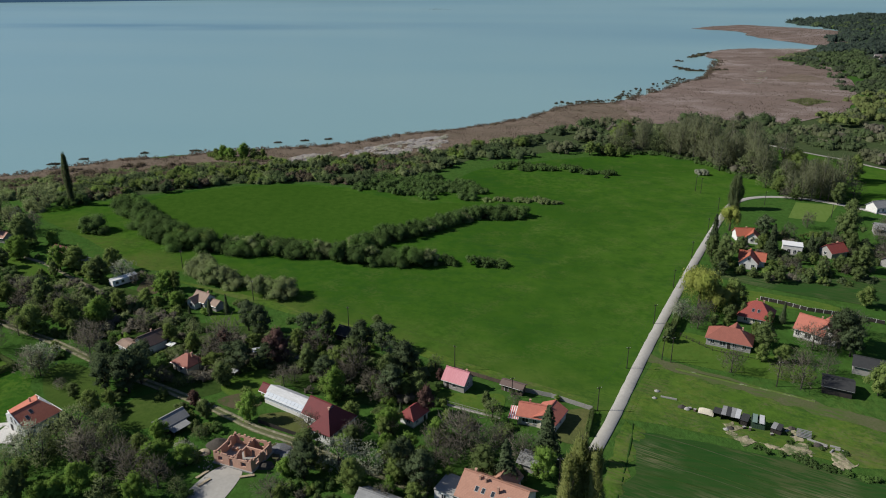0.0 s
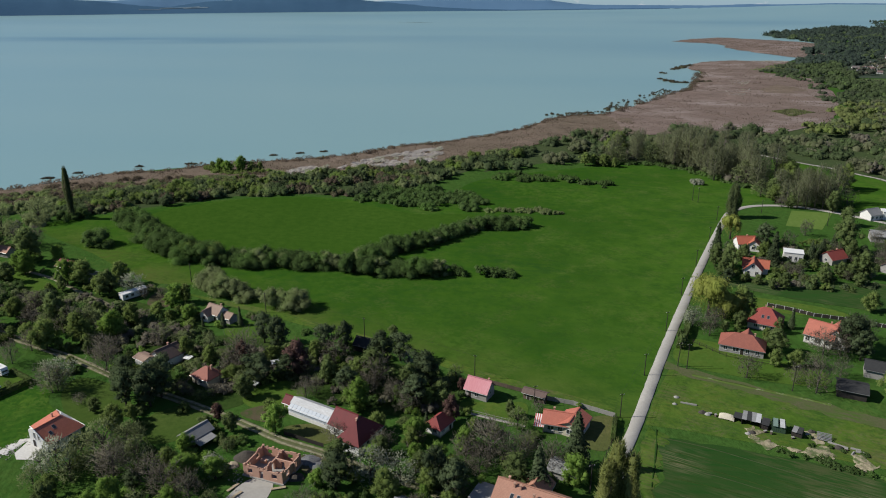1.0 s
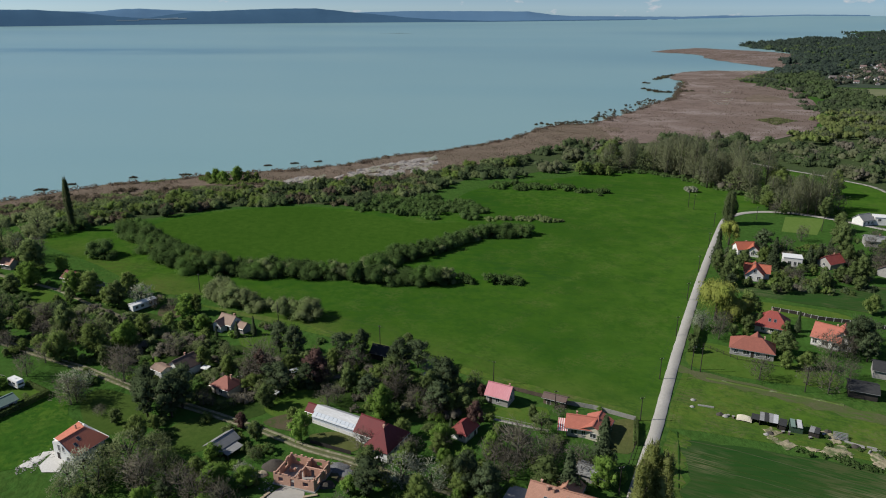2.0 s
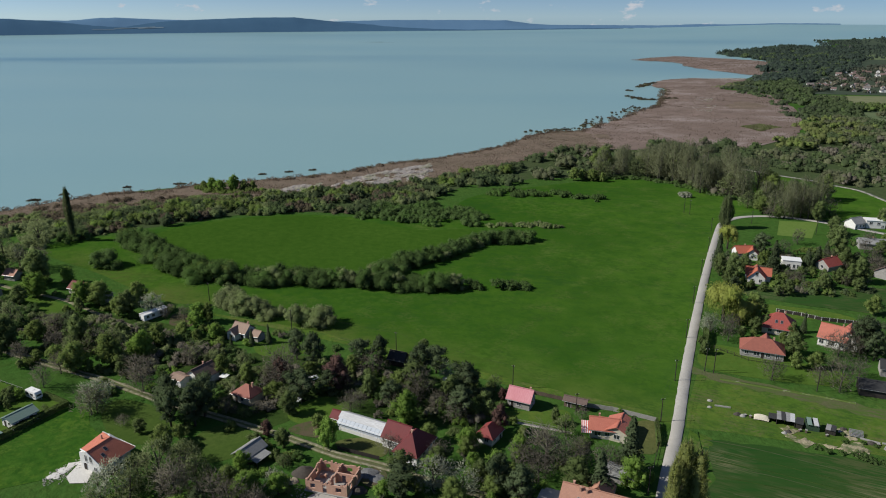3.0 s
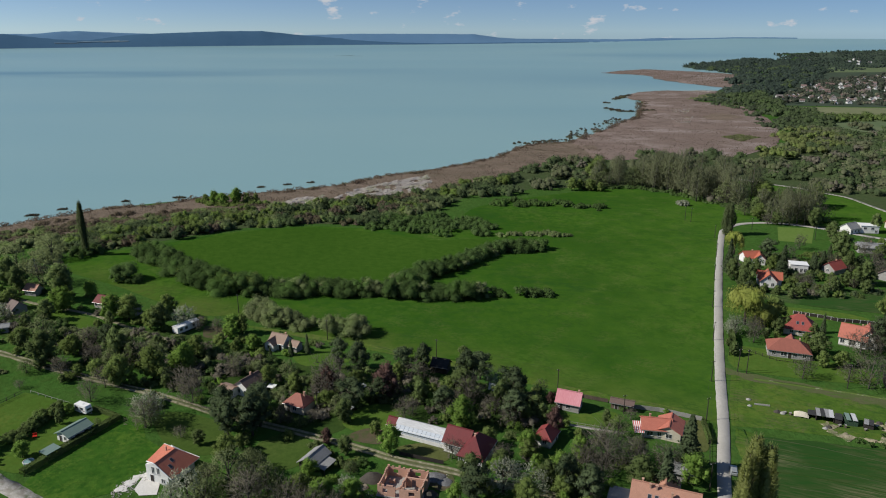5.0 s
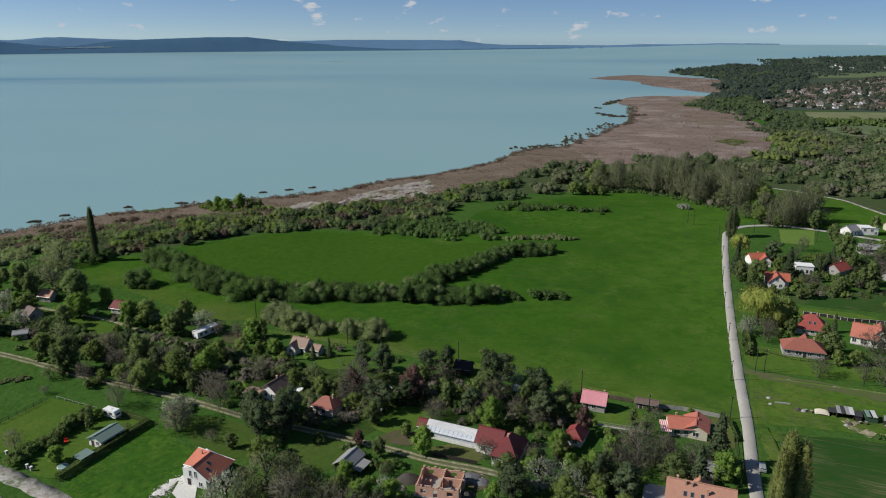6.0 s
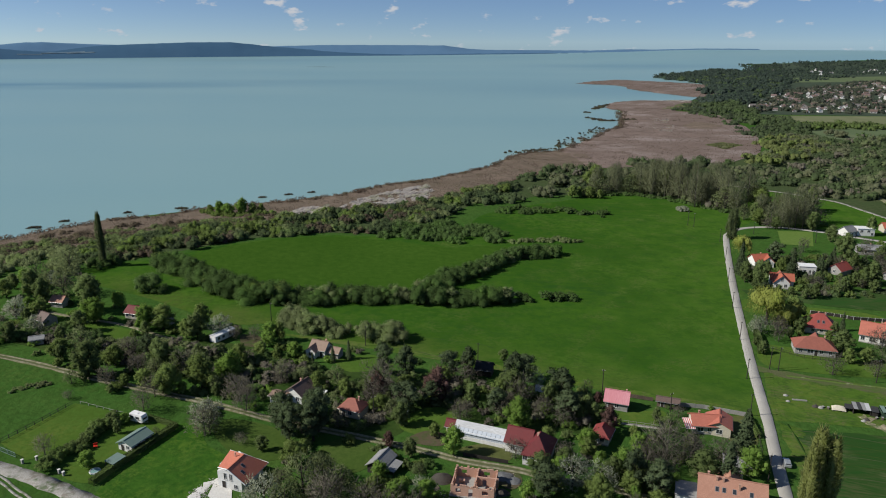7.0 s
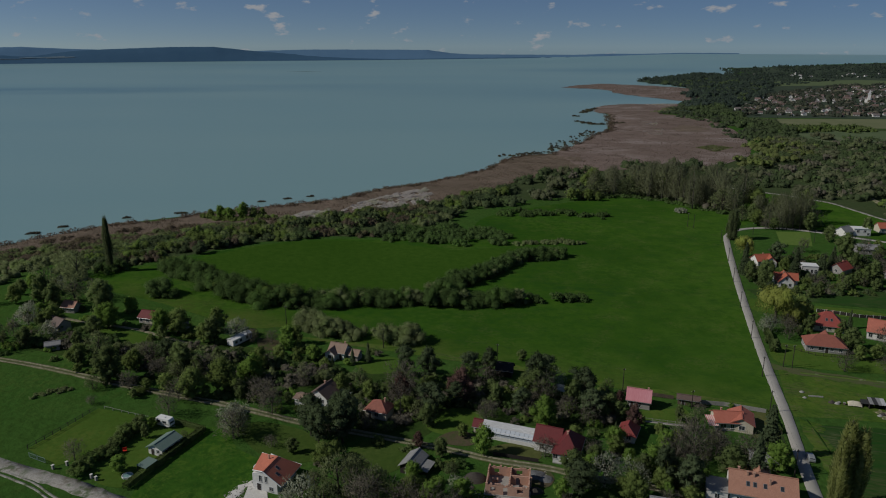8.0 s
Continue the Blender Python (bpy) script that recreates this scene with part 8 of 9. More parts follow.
lane_poles = [(58.2, 141), (68.9, 172.6), (78.9, 195.8), (90.9, 226.5), (102.4, 258), (115, 290), (128, 322), (140, 356)]
for i, (x, y) in enumerate(lane_poles):
    pole(x, y, 7.2 if i else 7.6)
for a, b in zip(lane_poles, lane_poles[1:]):
    w = thing("power_lines", "thin dark power lines along the lane", "wires", group="power lines")
    for off in (-0.5, 0.5):
        part("wire", span((a[0] + off, a[1]), (b[0] + off, b[1]), 6.9, 6.9), M_BLACK, w)
meadow_poles = [(29.7, 187.5), (-6.5, 207), (-44, 222), (-80, 243)]
for x, y in meadow_poles:
    pole(x, y, 7.5, 0.9, -20)
for a, b in zip(meadow_poles, meadow_poles[1:]):
    w = thing("power_lines", "thin dark power lines along the gardens", "wires", group="power lines")
    part("wire", span(a, b, 7.2, 7.2), M_BLACK, w)
for x, y, h in ((89.8, 202.6, 8.0), (92.2, 201.4, 8.4), (119.1, 191.7, 8.0), (136.3, 392, 8.5), (138.3, 388, 8.5), (166, 371, 7.0), (191, 352, 7.0), (-39, 171, 8.0), (46.5, 175.5, 6.0)):
    pole(x, y, h, 1.2, 20, 2.0 if 89 < x < 91 else 0.0)


def fence(pts, h, gap, label, post_mat, rail_mat, rails=(0.35, 0.9), panel=None):
    t = thing("fence", label, "fence", group="garden fences")
    for a, b in zip(pts, pts[1:]):
        n = max(1, round(math.dist(a, b) / gap))
        ang = math.degrees(math.atan2(b[1] - a[1], b[0] - a[0]))
        for i in range(n):
            x, y = a[0] + (b[0] - a[0]) * i / n, a[1] + (b[1] - a[1]) * i / n
            m = pose(x, y, gz(x, y), 0, 0, ang)
            part("post", box(-0.06, -0.06, -0.2, 0.06, 0.06, h), post_mat, t, "", m)
            ln = math.dist(a, b) / n
            for q in rails:
                part("rail", box(0.06, -0.025, q * h - 0.04, ln - 0.06, 0.025, q * h + 0.04), rail_mat, t, "", m)
            if panel:
                part("panel", box(0.07, -0.035, 0.08, ln - 0.07, -0.026, h - 0.05), panel, t, "", m)
    return t


fence([(49.8, 178.4), (57, 176.8), (67.6, 172.2)], 1.4, 2.4, "pale grey concrete panel fence by the meadow", M_CONCRETE, M_CONCRETE, (0.95,), M_CONCRETE)
fence([(30, 186.5), (43.5, 181.4)], 1.3, 2.4, "weathered board fence by the meadow", M_WOOD, M_WOOD, (0.3, 0.9), M_WOOD)
fence([(67.8, 172), (66, 162), (61.5, 150)], 1.5, 2.5, "dark wire fence on posts along the lane", M_DARKWOOD, M_DARKWOOD)
fence([(-15.5, 153.2), (-4.5, 149.4)], 1.2, 2.4, "dark board fence along the garden track", M_DARKWOOD, M_DARKWOOD, (0.3, 0.9), M_DARKWOOD)
fence([(26, 170.2), (40, 166)], 1.1, 2.2, "low pale garden fence", M_CONCRETE, M_CONCRETE)
fence([(-121.4, 178.9), (-116, 176.6), (-107.6, 173.3)], 0.7, 2.4, "low pale post-and-rail fence", M_CONCRETE, M_CONCRETE, (0.9,))
fence([(-132.2, 158.1), (-129, 164.5), (-123.2, 178.2)], 1.2, 2.5, "dark wire fence on posts", M_DARKWOOD, M_DARKWOOD)
fence([(131, 251), (138.6, 247.4), (144.2, 243.6), (154, 241), (166, 236)], 1.4, 2.6, "white-framed panel fence behind the villas", M_PAINT, M_PAINT, (0.1, 0.95), M_DARKWOOD)
fence([(98, 219), (106, 210.5), (118, 206.5), (126, 203)], 1.2, 2.5, "wire garden fence before a bungalow", M_DARKWOOD, M_DARKWOOD)
t = thing("gate", "green metal double gate at a plot's entry", "gate", pose(-127.6, 153.0, gz(-127.6, 153), 0, 0, -30))
for s in (-1, 1):
    part("gate_frame", join(box(s * 1.55 - 1.45, -0.03, 0.15, s * 1.55 + 1.45, 0.03, 0.25), box(s * 1.55 - 1.45, -0.03, 1.3, s * 1.55 + 1.45, 0.03, 1.4), box(s * 1.55 - 1.45, -0.03, 0.25, s * 1.55 - 1.35, 0.03, 1.3), box(s * 1.55 + 1.35, -0.03, 0.25, s * 1.55 + 1.45, 0.03, 1.3)), M_GREENROOF, t)
    for i in range(7):
        part("bar", box(s * 1.55 - 1.2 + 0.4 * i - 0.02, -0.02, 0.25, s * 1.55 - 1.2 + 0.4 * i + 0.02, 0.02, 1.3), M_GREENROOF, t)
for x, y in ((-122.3, 149.3), (-119.7, 150.8), (-112, 145.5), (-110.6, 144.6)):
    p = thing("gate_post", "squat grey masonry gate post with white cap", "post", on(x, y, -30), "gate posts")
    part("shaft", box(-0.24, -0.24, -0.2, 0.24, 0.24, 1.05), M_GREYWALL, p)
    part("cap", box(-0.3, -0.3, 1.05, 0.3, 0.3, 1.16), M_WHITE, p)


# ---------------------------------------------------------------- clipped hedges
def clipped(pts, h, w, leaf, label, seed):
    r = np.random.default_rng(seed)
    cs, ns = [], []
    for a, b in zip(pts, pts[1:]):
        ln = math.dist(a, b)
        d = np.array([(b[0] - a[0]) / ln, (b[1] - a[1]) / ln])
        n = int(ln * (2 * h + w) * 52)
        u, side = r.uniform(0, ln, n), r.uniform(0, 2 * h + w, n)
        off = np.where(side < h, -w / 2, np.where(side > h + w, w / 2, side - h - w / 2))
        z = np.where(side < h, side, np.where(side > h + w, side - h - w, h)) + r.normal(0, 0.06, n)
        x, y = a[0] + d[0] * u - d[1] * off, a[1] + d[1] * u + d[0] * off
        cs.append(np.stack([x, y, z + ground_z(x, y)], 1))
        ns.append(np.stack([-d[1] * np.sign(off) * (side < h) + d[1] * 0, d[0] * np.sign(off), np.where((side > h) & (side < h + w), 1.0, 0.1)], 1))
    v, f = cards(np.concatenate(cs), np.concatenate(ns), 0.24, r)
    return thing("clipped_hedge", label, "hedge", kind="stuff", data=fast_mesh("clipped_hedge", v, f, leaf))


clipped([(-102.9, 141), (-100.5, 146.8), (-97.6, 153.6), (-94.6, 160.6), (-91.5, 167.1)], 1.5, 1.4, L_DARK, "clipped dark green hedge round a plot", 1)
clipped([(-91.8, 167.4), (-100, 171.2)], 1.2, 1.0, L_DARK, "clipped low hedge at a plot's end", 2)
scrub("garden_hedge", along([(-116.6, 148.0), (-113.2, 153.6), (-111, 162), (-107.8, 170)], 1.5, np.random.default_rng(3), 1.8, 3.2, 0.5), L_DARK, "loose dark hedge of conifers and shrubs", "hedge", 0.24, 3.2, 41)
clipped([(92.5, 214), (96.8, 224), (99, 231)], 2.2, 1.6, L_DARK, "dark clipped hedge by the lane", 4)
clipped([(67.4, 171), (65.4, 160.5)], 1.6, 0.9, L_DARK, "dark clipped hedge along a fence", 5)

# ---------------------------------------------------------------- small white things in the gardens
canopy(-54.6, 184.8, -20, 2.4, 2.0, 2.0, M_PAINT, "small white sheet roof on posts in a garden")
canopy(-28.3, 185.6, 30, 2.8, 2.0, 2.0, M_PAINT, "small white sheet roof among dark trees")
canopy(-30.8, 174.2, -25, 2.6, 1.6, 1.4, M_PAINT, "low white sheet over a garden bench")
t = thing("tent", "small white ridge tent beside a dark tree", "tent", on(10.5, 188.3, -25))
part("canvas", ([(-1.3, -1.0, 0), (1.3, -1.0, 0), (1.3, 1.0, 0), (-1.3, 1.0, 0), (-1.2, 0, 2.0), (1.2, 0, 2.0)], [(3, 2, 1, 0), (0, 1, 5, 4), (2, 3, 4, 5), (1, 2, 5), (3, 0, 4)]), M_PAINT, t)
part("ridge_pole", tube([(-1.35, 0, 2.0), (1.35, 0, 2.0)], [0.03, 0.03], 6), M_WOOD, t)
scrub("brushwood", [(-142.5, 185.4, 2.0, 0.9), (-140.2, 187.6, 2.2, 1.0), (-138, 188.6, 2.2, 1.1), (-136, 190, 1.8, 0.9)], L_OLIVE, "pale green brushwood and brambles on rough grass", "brush", 0.2, 3.0, 57)
tree("bare", -118.6, 152.6, 0.95)
tree("bare", -125.8, 181.2, 0.5)
tree("dark", -115.5, 185.0, 0.45)
scrub("field_shrubs", along([(106, 161.5), (113, 159), (120, 156), (128, 153), (140, 149), (152, 146)], 2.6, np.random.default_rng(12), 1.3, 1.2, 0.7), L_SCRUB, "low brambles along the field's edge", "shrubs", 0.22, 3.0, 58)
scrub("field_shrubs", along([(113, 168), (120, 164.5), (126, 162)], 3.0, np.random.default_rng(13), 0.9, 0.8, 0.9), L_SCRUB, "low weeds among scattered junk", "shrubs", 0.2, 3.0, 59)
for x, y, turn, sx, sy, sz in ((93.0, 177.0, 10, 0.9, 0.6, 0.5), (94.2, 176.2, 50, 0.6, 0.6, 0.7), (104.9, 170.0, 20, 0.8, 0.5, 0.6), (106.2, 169.4, -30, 0.5, 0.5, 0.9), (111.0, 168.0, 15, 0.7, 0.5, 0.5), (115.2, 169.9, 40, 1.2, 0.5, 0.4), (122.2, 164.2, -10, 0.7, 0.5, 0.5)):
    c = thing("crate", "weathered crate lying by old shacks", "crate", on(x, y, turn), "junk by the shacks")
    part("body", join(box(-sx / 2, -sy / 2, 0, sx / 2, sy / 2, sz * 0.92)), M_WOOD, c)
    part("lid", box(-sx / 2 - 0.03, -sy / 2 - 0.03, sz * 0.92, sx / 2 + 0.03, sy / 2 + 0.03, sz), M_CONCRETE, c)

# ---------------------------------------------------------------- the lakeside wood behind the meadow
r3 = np.random.default_rng(77)
for x, y, q, _ in along([(100, 482), (118, 486), (133, 486), (153, 466), (168, 444), (184, 424)], 4.2, r3, 2.1, 1, 4.0):
    tree(("aspen", "aspen", "aspen", "olive")[int(r3.integers(4))], x, y, q * 1.12, 1.0)
for x, y, q, _ in along([(112, 505), (150, 495), (175, 465), (200, 435), (225, 420)], 6.5, r3, 2.4, 1, 7.0):
    tree(("aspen", "aspen", "mid")[int(r3.integers(3))], x, y, q * 1.0, 1.0)
for x, y, q, _ in along([(187, 402), (198, 394), (212, 390)], 3.4, r3, 1.9, 1, 2.5):
    tree("aspen", x, y, q, 1.1)
for x, y, q, _ in along([(86, 468), (98, 470), (108, 472)], 5, r3, 1.4, 1, 2.0):
    tree("mid", x, y, q, 1.0)
scrub("undergrowth", along([(100, 474), (131, 478), (153, 457), (167, 435), (181, 417), (200, 388), (214, 386)], 3.0, r3, 2.6, 2.6, 1.5), L_SCRUB, "bushes under the lakeside trees", "scrub", 0.4, 2.4, 51)
scrub("bush", [(146.0, 428, 2.8, 4.4), (148.6, 427.5, 2.4, 3.8)], L_BLOSSOM, "white blossoming bush on the meadow", "bush", 0.3, 3.0, 52)
scrub("bush", [(91, 414, 1.4, 1.8)], L_SCRUB, "small bush on the meadow", "bush", 0.3, 3.0, 53)
scrub("bush", [(-148, 210, 1.4, 1.8)], L_DARK, "small dark bush on rough grass", "bush", 0.25, 3.0, 54)
tree("dark", 2.4, 209.5, 0.75)
# lone poplars: by the lane's foot, at its bend, and by the shore
tree("poplar", 61.2, 128.0, 1.75, 1.15, True)
tree("poplar", 63.9, 127.2, 1.55, 1.2, True)
tree("poplar", 59.2, 126.4, 1.45, 1.18, True)
tree("lombardy", 148.8, 361.4, 2.3, 0.62)
tree("lombardy", -165.0, 304.0, 1.15, 1.92, True)
scrub("bush", [(-168.5, 304, 3.4, 5.0), (-164.5, 301.5, 3.0, 4.2), (-161, 306, 3.2, 4.6), (-166, 309, 3.4, 5.0)], L_SCRUB, "green bushes at the foot of a poplar", "bush", 0.3, 2.6, 57)
for x, y, q in ((-152, 433, 1.2), (-145, 428, 1.5), (-139, 425, 1.6), (-131, 427, 1.7), (-125, 428, 1.4), (-120, 430, 1.1)):
    tree("bright" if q > 1.45 else "mid", x, y, q, 1.0)
scrub("shore_scrub", along([(-156, 434), (-140, 424), (-128, 425), (-112, 420)], 3.0, r3, 3.4, 3.6, 1.5), L_MID, "fresh green willow scrub on the lake shore", "scrub", 0.4, 2.4, 55)
scrub("shore_scrub", along([(-215, 355), (-196, 372), (-180, 380)], 4.0, r3, 4.0, 3.5, 4), L_REEDBROWN, "tall brown reed and bare scrub", "scrub", 0.4, 2.0, 56)

# ---------------------------------------------------------------- woods and fields towards the village
wood_label = "mixed spring woodland behind the reed bed"
scrub("wood", filled([(318, 650), (350, 740), (395, 756), (402, 690), (316, 604), (258, 576), (272, 620)], 48, r3, 7, 8.0), L_WILLOW, "yellow-green willows behind the reeds", "wood", 1.2, 1.8, 61)
scrub("wood", filled([(260, 560), (330, 560), (420, 600), (560, 690), (620, 640), (520, 520), (380, 430), (280, 470)], 80, r3, 8, 8.5), L_WOOD, wood_label, "wood", 1.2, 1.8, 62)
scrub("wood", filled([(260, 560), (330, 560), (420, 600), (560, 690), (620, 640), (520, 520), (380, 430), (280, 470)], 100, r3, 7, 9), L_ASPEN, "thinly leaved woodland behind the reed bed", "wood", 1.0, 1.6, 72)
scrub("wood", filled([(280, 410), (300, 470), (420, 560), (560, 560), (520, 430), (380, 360), (300, 350)], 60, r3, 7, 7.5), L_MID, "fresh green woodland edge", "wood", 1.0, 1.8, 63)
scrub("wood", filled([(360, 765), (400, 850), (434, 960), (442, 1050), (470, 1184), (540, 1180), (500, 1050), (486, 930), (470, 870), (440, 800)], 120, r3, 9, 9), L_WOOD, "dark wood between reeds and fields", "wood", 1.8, 1.6, 64)
scrub("wood", filled([(490, 1200), (570, 1385), (650, 1600), (740, 1790), (760, 1930), (740, 2080), (870, 2300), (1150, 2200), (950, 1800), (760, 1480), (560, 1170)], 70, r3, 13, 11), L_WOOD, "paler trees in a lakeside forest", "wood", 2.4, 1.6, 73)
scrub("wood", filled([(445, 850), (470, 900), (560, 880), (590, 860), (520, 840)], 50, r3, 8, 8), L_DARK, "dark thicket between two fields", "wood", 1.6, 1.6, 65)
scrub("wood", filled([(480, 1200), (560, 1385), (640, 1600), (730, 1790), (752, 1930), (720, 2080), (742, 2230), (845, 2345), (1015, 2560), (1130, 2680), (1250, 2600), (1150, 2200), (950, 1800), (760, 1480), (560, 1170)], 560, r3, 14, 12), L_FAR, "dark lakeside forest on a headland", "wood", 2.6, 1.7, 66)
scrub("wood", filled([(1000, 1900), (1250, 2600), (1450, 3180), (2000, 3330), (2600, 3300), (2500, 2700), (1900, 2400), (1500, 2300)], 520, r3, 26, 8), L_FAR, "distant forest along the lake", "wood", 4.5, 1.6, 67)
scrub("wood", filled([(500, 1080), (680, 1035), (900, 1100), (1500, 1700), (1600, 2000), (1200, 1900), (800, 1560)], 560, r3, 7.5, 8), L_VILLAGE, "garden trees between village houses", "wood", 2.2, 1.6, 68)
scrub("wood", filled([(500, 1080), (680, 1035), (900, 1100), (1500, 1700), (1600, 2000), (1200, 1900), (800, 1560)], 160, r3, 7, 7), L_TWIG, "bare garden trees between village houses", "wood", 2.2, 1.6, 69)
scrub("reed_meadow", filled([(390, 1145), (420, 1105), (480, 1228), (470, 1250)], 40, r3, 9, 2.5), L_OLIVE, "green sedge beside the reed bed", "scrub", 1.6, 1.8, 70)
scrub("wood", filled([(560, 640), (700, 800), (900, 950), (1100, 900), (900, 600), (650, 480)], 240, r3, 13, 11), L_WOOD, wood_label, "wood", 2.2, 1.6, 71)

# ---------------------------------------------------------------- the village
village_outline = [(462, 1070), (500, 1058), (672, 1030), (880, 1090), (1450, 1680), (1500, 1900), (1150, 1820), (800, 1540), (640, 1300)]
proto = {}
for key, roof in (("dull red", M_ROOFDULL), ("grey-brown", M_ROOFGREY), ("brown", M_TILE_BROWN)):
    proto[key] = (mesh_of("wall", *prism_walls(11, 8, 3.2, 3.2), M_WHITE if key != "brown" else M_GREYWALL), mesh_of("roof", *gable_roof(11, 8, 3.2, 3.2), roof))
win_mesh = mesh_of("window", *box(-0.7, -0.06, -0.6, 0.7, 0.02, 0.6), M_GLASS)
homes = []
while len(homes) < 430:
    x, y = r3.uniform(460, 1500), r3.uniform(1030, 1900)
    if bool(inside(village_outline, x, y)):
        homes.append((x, y, float(r3.choice([-20, 70]) + r3.normal(0, 8)), float(r3.uniform(0.6, 0.92)), int(r3.integers(6))))
homes.sort(key=lambda q: math.hypot(q[0] - 460, q[1] - 1030))
homes += [(float(r3.uniform(1350, 2100)), float(r3.uniform(2350, 2750)), float(r3.uniform(0, 90)), float(r3.uniform(0.8, 1.2)), 1) for _ in range(40)]
for x, y, turn, size, k in homes[:270]:
    key = ("dull red", "grey-brown", "brown", "brown", "grey-brown", "dull red")[k]
    t = thing("village_house", f"far pale village house with {key} tiled roof", "house", on(x, y, turn, size), "village houses")
    part("wall", proto[key][0], None, t)
    part("roof", proto[key][1], None, t)
    for side, u in (("S", -2.5), ("S", 2.5), ("W", 0.0), ("E", 0.0)):
        part("window", win_mesh, None, t, "", side_frame(side, 11, 8) @ pose(u, 0, 1.6))


def far_village(spots):
    """The houses at the back of the village as one body: pale walls and tiled roofs."""
    geo, tone = [], []
    for x, y, turn, size, k in spots:
        m = on(x, y, turn, size)
        for g, mat in ((prism_walls(11, 8, 3.2, 3.2), 0), (gable_roof(11, 8, 3.2, 3.2), 1 + k % 2)):
            geo.append(moved(g, m))
            tone += [mat] * len(g[1])
    me = mesh_of("far_village", *join(*geo), [M_WHITE, M_ROOFDULL, M_ROOFGREY])
    me.polygons.foreach_set("material_index", tone)
    return tagged(new("far_village", me), "back of a far village, pale walls and dull roofs", "village", kind="stuff")


far_village(homes[270:])


def church(x, y, turn):
    t = thing("church", "white village church with a pointed tower", "church", on(x, y, turn))
    part("wall", prism_walls(20, 10, 8, 6), M_WHITE, t)
    part("roof", gable_roof(20, 10, 8, 6), M_ROOFDULL, t)
    tower = part("tower", box(-13.5, -2.4, -0.4, -9.9, 2.4, 17), M_WHITE, t)
    part("spire", ([(-13.9, -2.8, 17), (-9.5, -2.8, 17), (-9.5, 2.8, 17), (-13.9, 2.8, 17), (-11.7, 0, 25)], [(3, 2, 1, 0), (0, 1, 4), (1, 2, 4), (2, 3, 4), (3, 0, 4)]), M_OLDSHEET, tower)
    return t


church(884, 1318, 60)

# ---------------------------------------------------------------- islets far out on the lake
for a, r_, ln in ((-7.2, 3180, 150), (-9.8, 4280, 210), (-17.6, 3900, 120), (23.6, 4170, 330)):
    x, y = r_ * math.sin(radians(a)), r_ * math.cos(radians(a))
    scrub("islet", [(x + u, y + r3.normal(0, 4), 7 * (1 - abs(u) / ln), 2.0 * (1.1 - abs(u) / ln)) for u in np.arange(-ln / 2, ln / 2, 6)], L_WETREED, "long low reed islet far out on the lake", "islet", 1.4, 1.5, int(r_))

# ---------------------------------------------------------------- undergrowth of the gardens
GARDENS = [(-170, 262), (-130, 252), (-95, 236), (-44, 218), (-5, 202), (31, 185), (66, 171), (58, 150), (48, 122), (10, 112), (-45, 122), (-60, 132), (-66, 152), (-85, 172), (-120, 188), (-168, 206), (-200, 225)]
CLEAR = [  # x, y, radius kept free
    (-67.9, 143.6, 7), (-62.4, 188.5, 7), (-44.6, 174.5, 5), (-58.8, 216, 6), (-128.5, 243.5, 6), (3.0, 153.0, 9), (-10, 160, 8), (-10, 155, 6), (22.5, 160.5, 6), (31.6, 178.6, 5), (52, 166, 8), (60, 165, 7),
    (44.6, 133, 10), (34.6, 134.6, 5), (-14, 140, 8), (-17, 130, 6), (-36, 149, 5), (-5, 143, 5), (38, 172, 7), (-74, 141, 6), (-92.5, 225, 7), (-5, 200, 4), (-70, 162, 9), (-24, 161, 5), (-2, 157, 6), (-118, 237, 5), (20.5, 127, 6), (-150, 237, 7), (-138, 231, 7), (-129, 226, 6), (-47, 209, 6), (-41, 209, 6), (-83, 225, 5), (-112, 225, 3), (-101, 219.5, 3), (-95, 217, 3), (-88, 213, 3), (-120, 230, 3), (-8, 133, 5), (-44, 154, 6), (-24, 171, 6),
]
TRACK = smooth_line([(-168, 212), (-131, 197), (-102, 186), (-67, 172), (-28, 157), (-3.5, 147), (19, 138.5), (30, 133)], 12)


def is_clear(x, y, extra=0.0):
    if any(math.hypot(x - a, y - b) < c + extra for a, b, c in CLEAR):
        return False
    return min(math.hypot(x - a, y - b) for a, b in TRACK) > 2.6 + extra


r4 = np.random.default_rng(19)
for leaf, n, label, seed in ((L_SCRUB, 120, "low garden shrubs and undergrowth", 81), (L_MID, 95, "green garden shrubs", 82), (L_BRIGHT, 50, "fresh green garden shrubs", 83), (L_TWIG, 60, "bare brown garden shrubs", 84), (L_DARK, 60, "dark evergreen garden shrubs", 85)):
    spots = [s for s in filled(GARDENS, n, r4, 1.6, 2.0) if is_clear(s[0], s[1])]
    scrub("garden_shrubs", spots, leaf, label, "shrubs", 0.24, 3.0, seed)
count = 0
while count < 18:
    x, y = r4.uniform(-190, 60), r4.uniform(112, 262)
    if not bool(inside(GARDENS, x, y)) or not bool(inside(GARDENS, x + 3, y + 7)) or not is_clear(x, y, 1.5):
        continue
    tree(("mid", "dark", "bare", "olive", "bare", "bright", "pine", "mid", "pine")[int(r4.integers(9))], x, y, r4.uniform(0.55, 1.05))
    count += 1

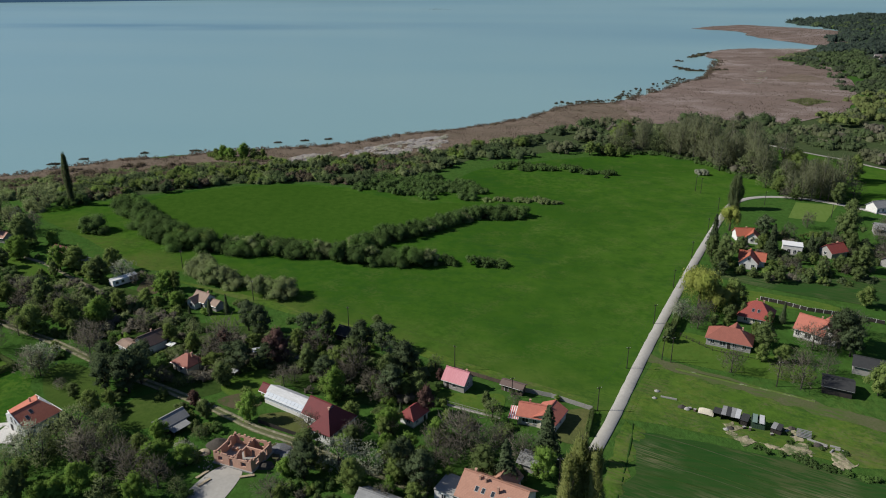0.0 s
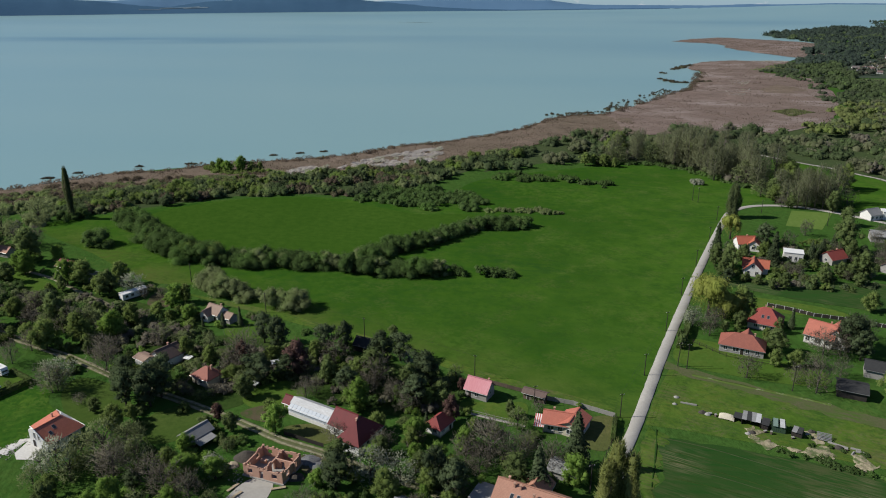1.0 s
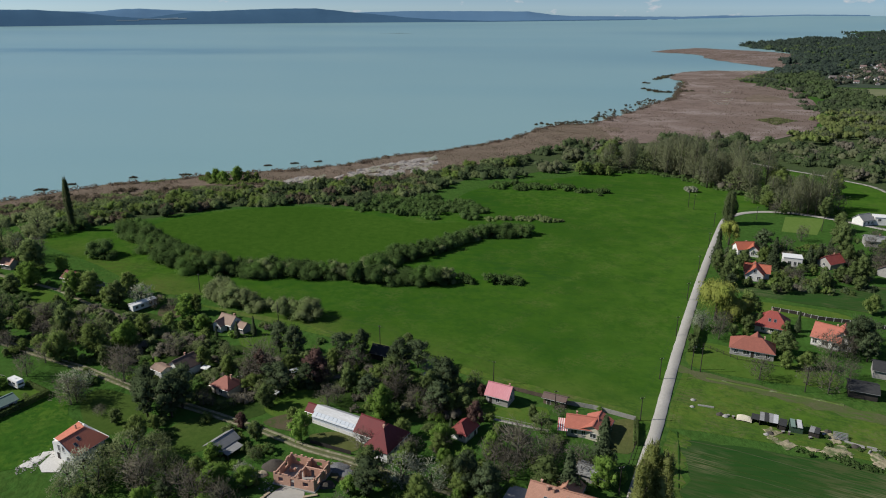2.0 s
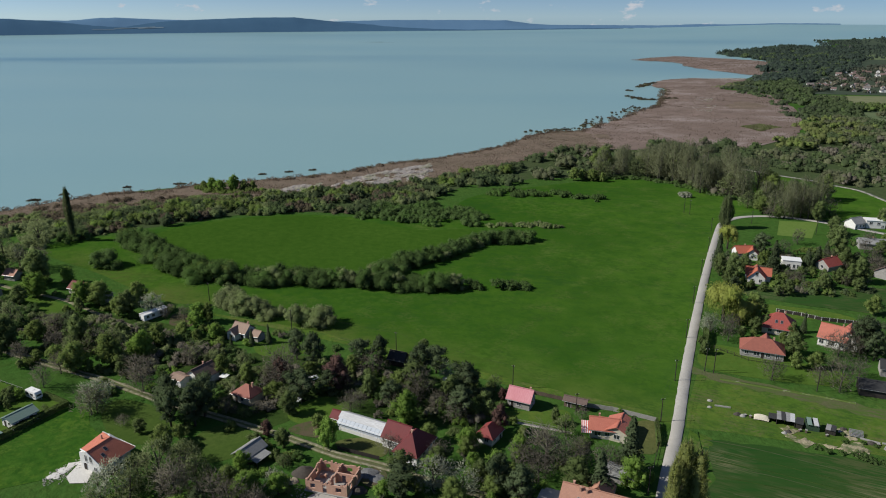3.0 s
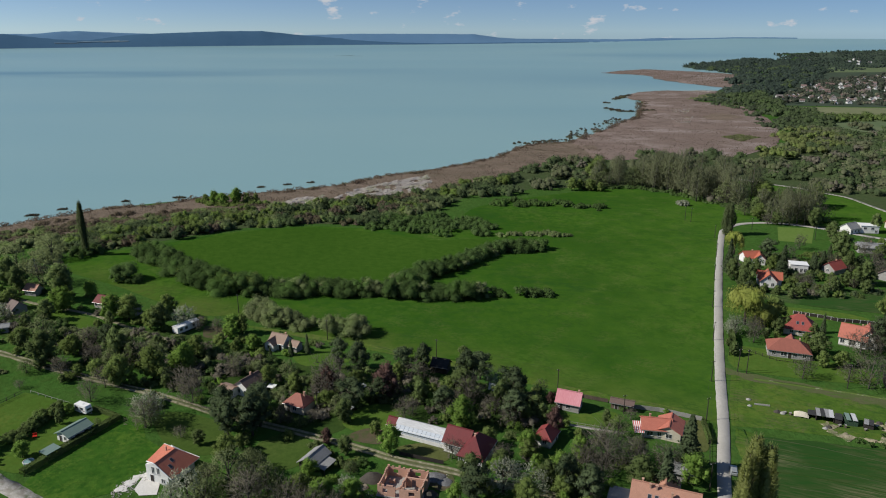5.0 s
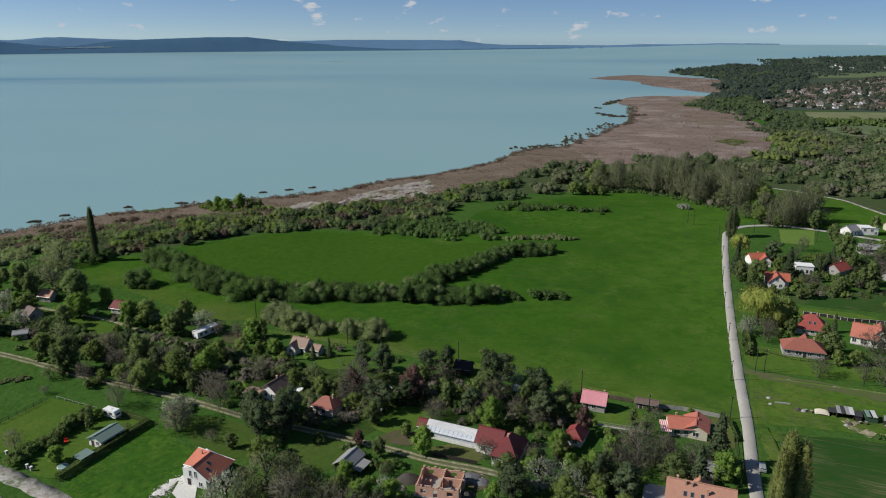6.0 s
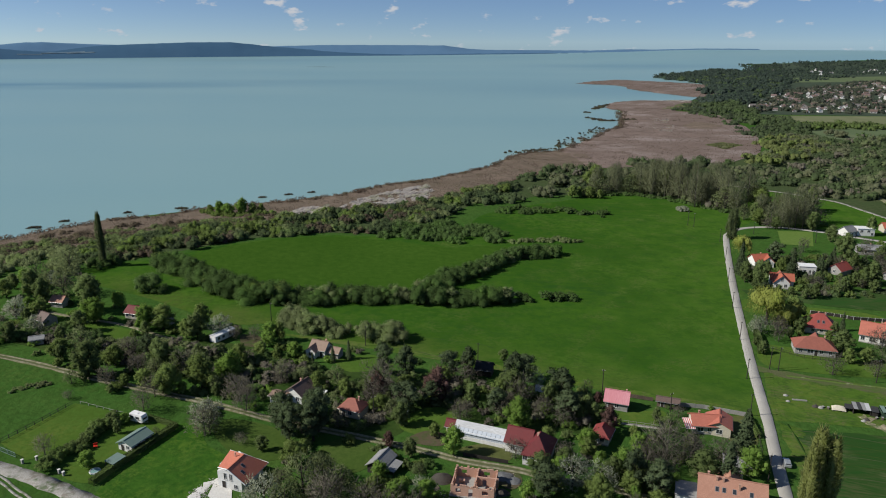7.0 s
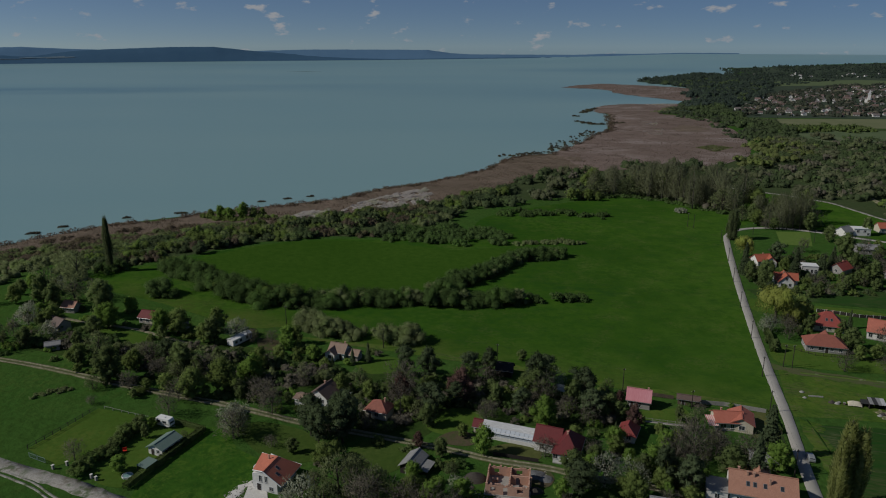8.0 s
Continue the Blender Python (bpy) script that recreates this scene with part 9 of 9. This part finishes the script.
# thick growth between the meadow track and the garden track
for leaf, n, label, seed in ((L_SCRUB, 95, "dense green thicket along a garden track", 86), (L_OLIVE, 75, "grey-green thicket along a garden track", 87), (L_TWIG, 60, "bare brown thicket along a garden track", 88)):
    spots = [s for s in filled([(-165, 222), (-120, 206), (-90, 194), (-60, 184), (-52, 200), (-90, 216), (-120, 226), (-160, 240)], n, r4, 2.3, 3.2) if is_clear(s[0], s[1])]
    scrub("thicket", spots, leaf, label, "shrubs", 0.24, 2.6, seed)

tree("bright", -66.8, 212.0, 0.95)
tree("olive", -82, 164.5, 1.35)
tree("bare", 136.2, 214.8, 1.75)
tree("mid", 145, 190.5, 1.5)
tree("bare", -48.5, 168.0, 0.8)
tree("bare", -40.5, 168.5, 0.7)
tree("olive", -43, 166.5, 0.6)

# close growth of the middle gardens
MIDDLE = [(-60, 176), (-56, 196), (-30, 198), (-5, 192), (24, 182), (20, 166), (4, 170), (-14, 176), (-34, 172), (-48, 166)]
for leaf, n, label, seed in ((L_SCRUB, 60, "green undergrowth of the middle gardens", 91), (L_OLIVE, 50, "grey-green bushes of the middle gardens", 92), (L_TWIG, 34, "bare bushes of the middle gardens", 93), (L_BRIGHT, 16, "fresh green bushes of the middle gardens", 94)):
    spots = [s for s in filled(MIDDLE, n, r4, 2.0, 2.6) if is_clear(s[0], s[1], 1.0)]
    scrub("garden_shrubs", spots, leaf, label, "shrubs", 0.24, 2.6, seed)

# the overgrown plots at the west edge
r6 = np.random.default_rng(23)
for x, y, q, _ in filled([(-235, 225), (-150, 207), (-140, 228), (-150, 262), (-178, 288), (-240, 290)], 46, r6, 1.15, 1):
    if all(math.hypot(x - a, y - b) > 6 for a, b in ((-161, 254), (-158, 236), (-152.5, 219))):
        tree(("mid", "olive", "dark", "bare", "bright", "blossom")[int(r6.integers(6))], x, y, q)

# close shrubs and small conifers round the north villas
r7 = np.random.default_rng(47)
VILLA_GARDENS = [(121, 272), (132, 269), (150, 266), (178, 272), (196, 296), (192, 318), (176, 326), (150, 324), (140, 324), (130, 308), (124, 294)]
VILLA_HOUSES = [(141.6, 315.6), (145, 312), (135.4, 283.4), (139, 287), (157, 301), (171.5, 296), (172, 300)]
for leaf, n, label, seed in ((L_DARK, 46, "dark evergreen shrubs in villa gardens", 181), (L_WOOD, 40, "mixed shrubs in villa gardens", 182), (L_MID, 22, "fresh green shrubs in villa gardens", 183), (L_TWIG, 14, "bare shrubs in villa gardens", 184)):
    spots = [q for q in filled(VILLA_GARDENS, n, r7, 2.2, 2.8) if all(math.hypot(q[0] - a, q[1] - b) > 6.5 for a, b in VILLA_HOUSES)]
    scrub("garden_shrubs", spots, leaf, label, "shrubs", 0.3, 2.4, seed)
for x, y, q, _ in filled(VILLA_GARDENS, 26, r7, 0.8, 1):
    if all(math.hypot(x - a, y - b) > 7 for a, b in VILLA_HOUSES):
        tree(("conifer", "dark", "pine", "bare")[int(r7.integers(4))], x, y, q)
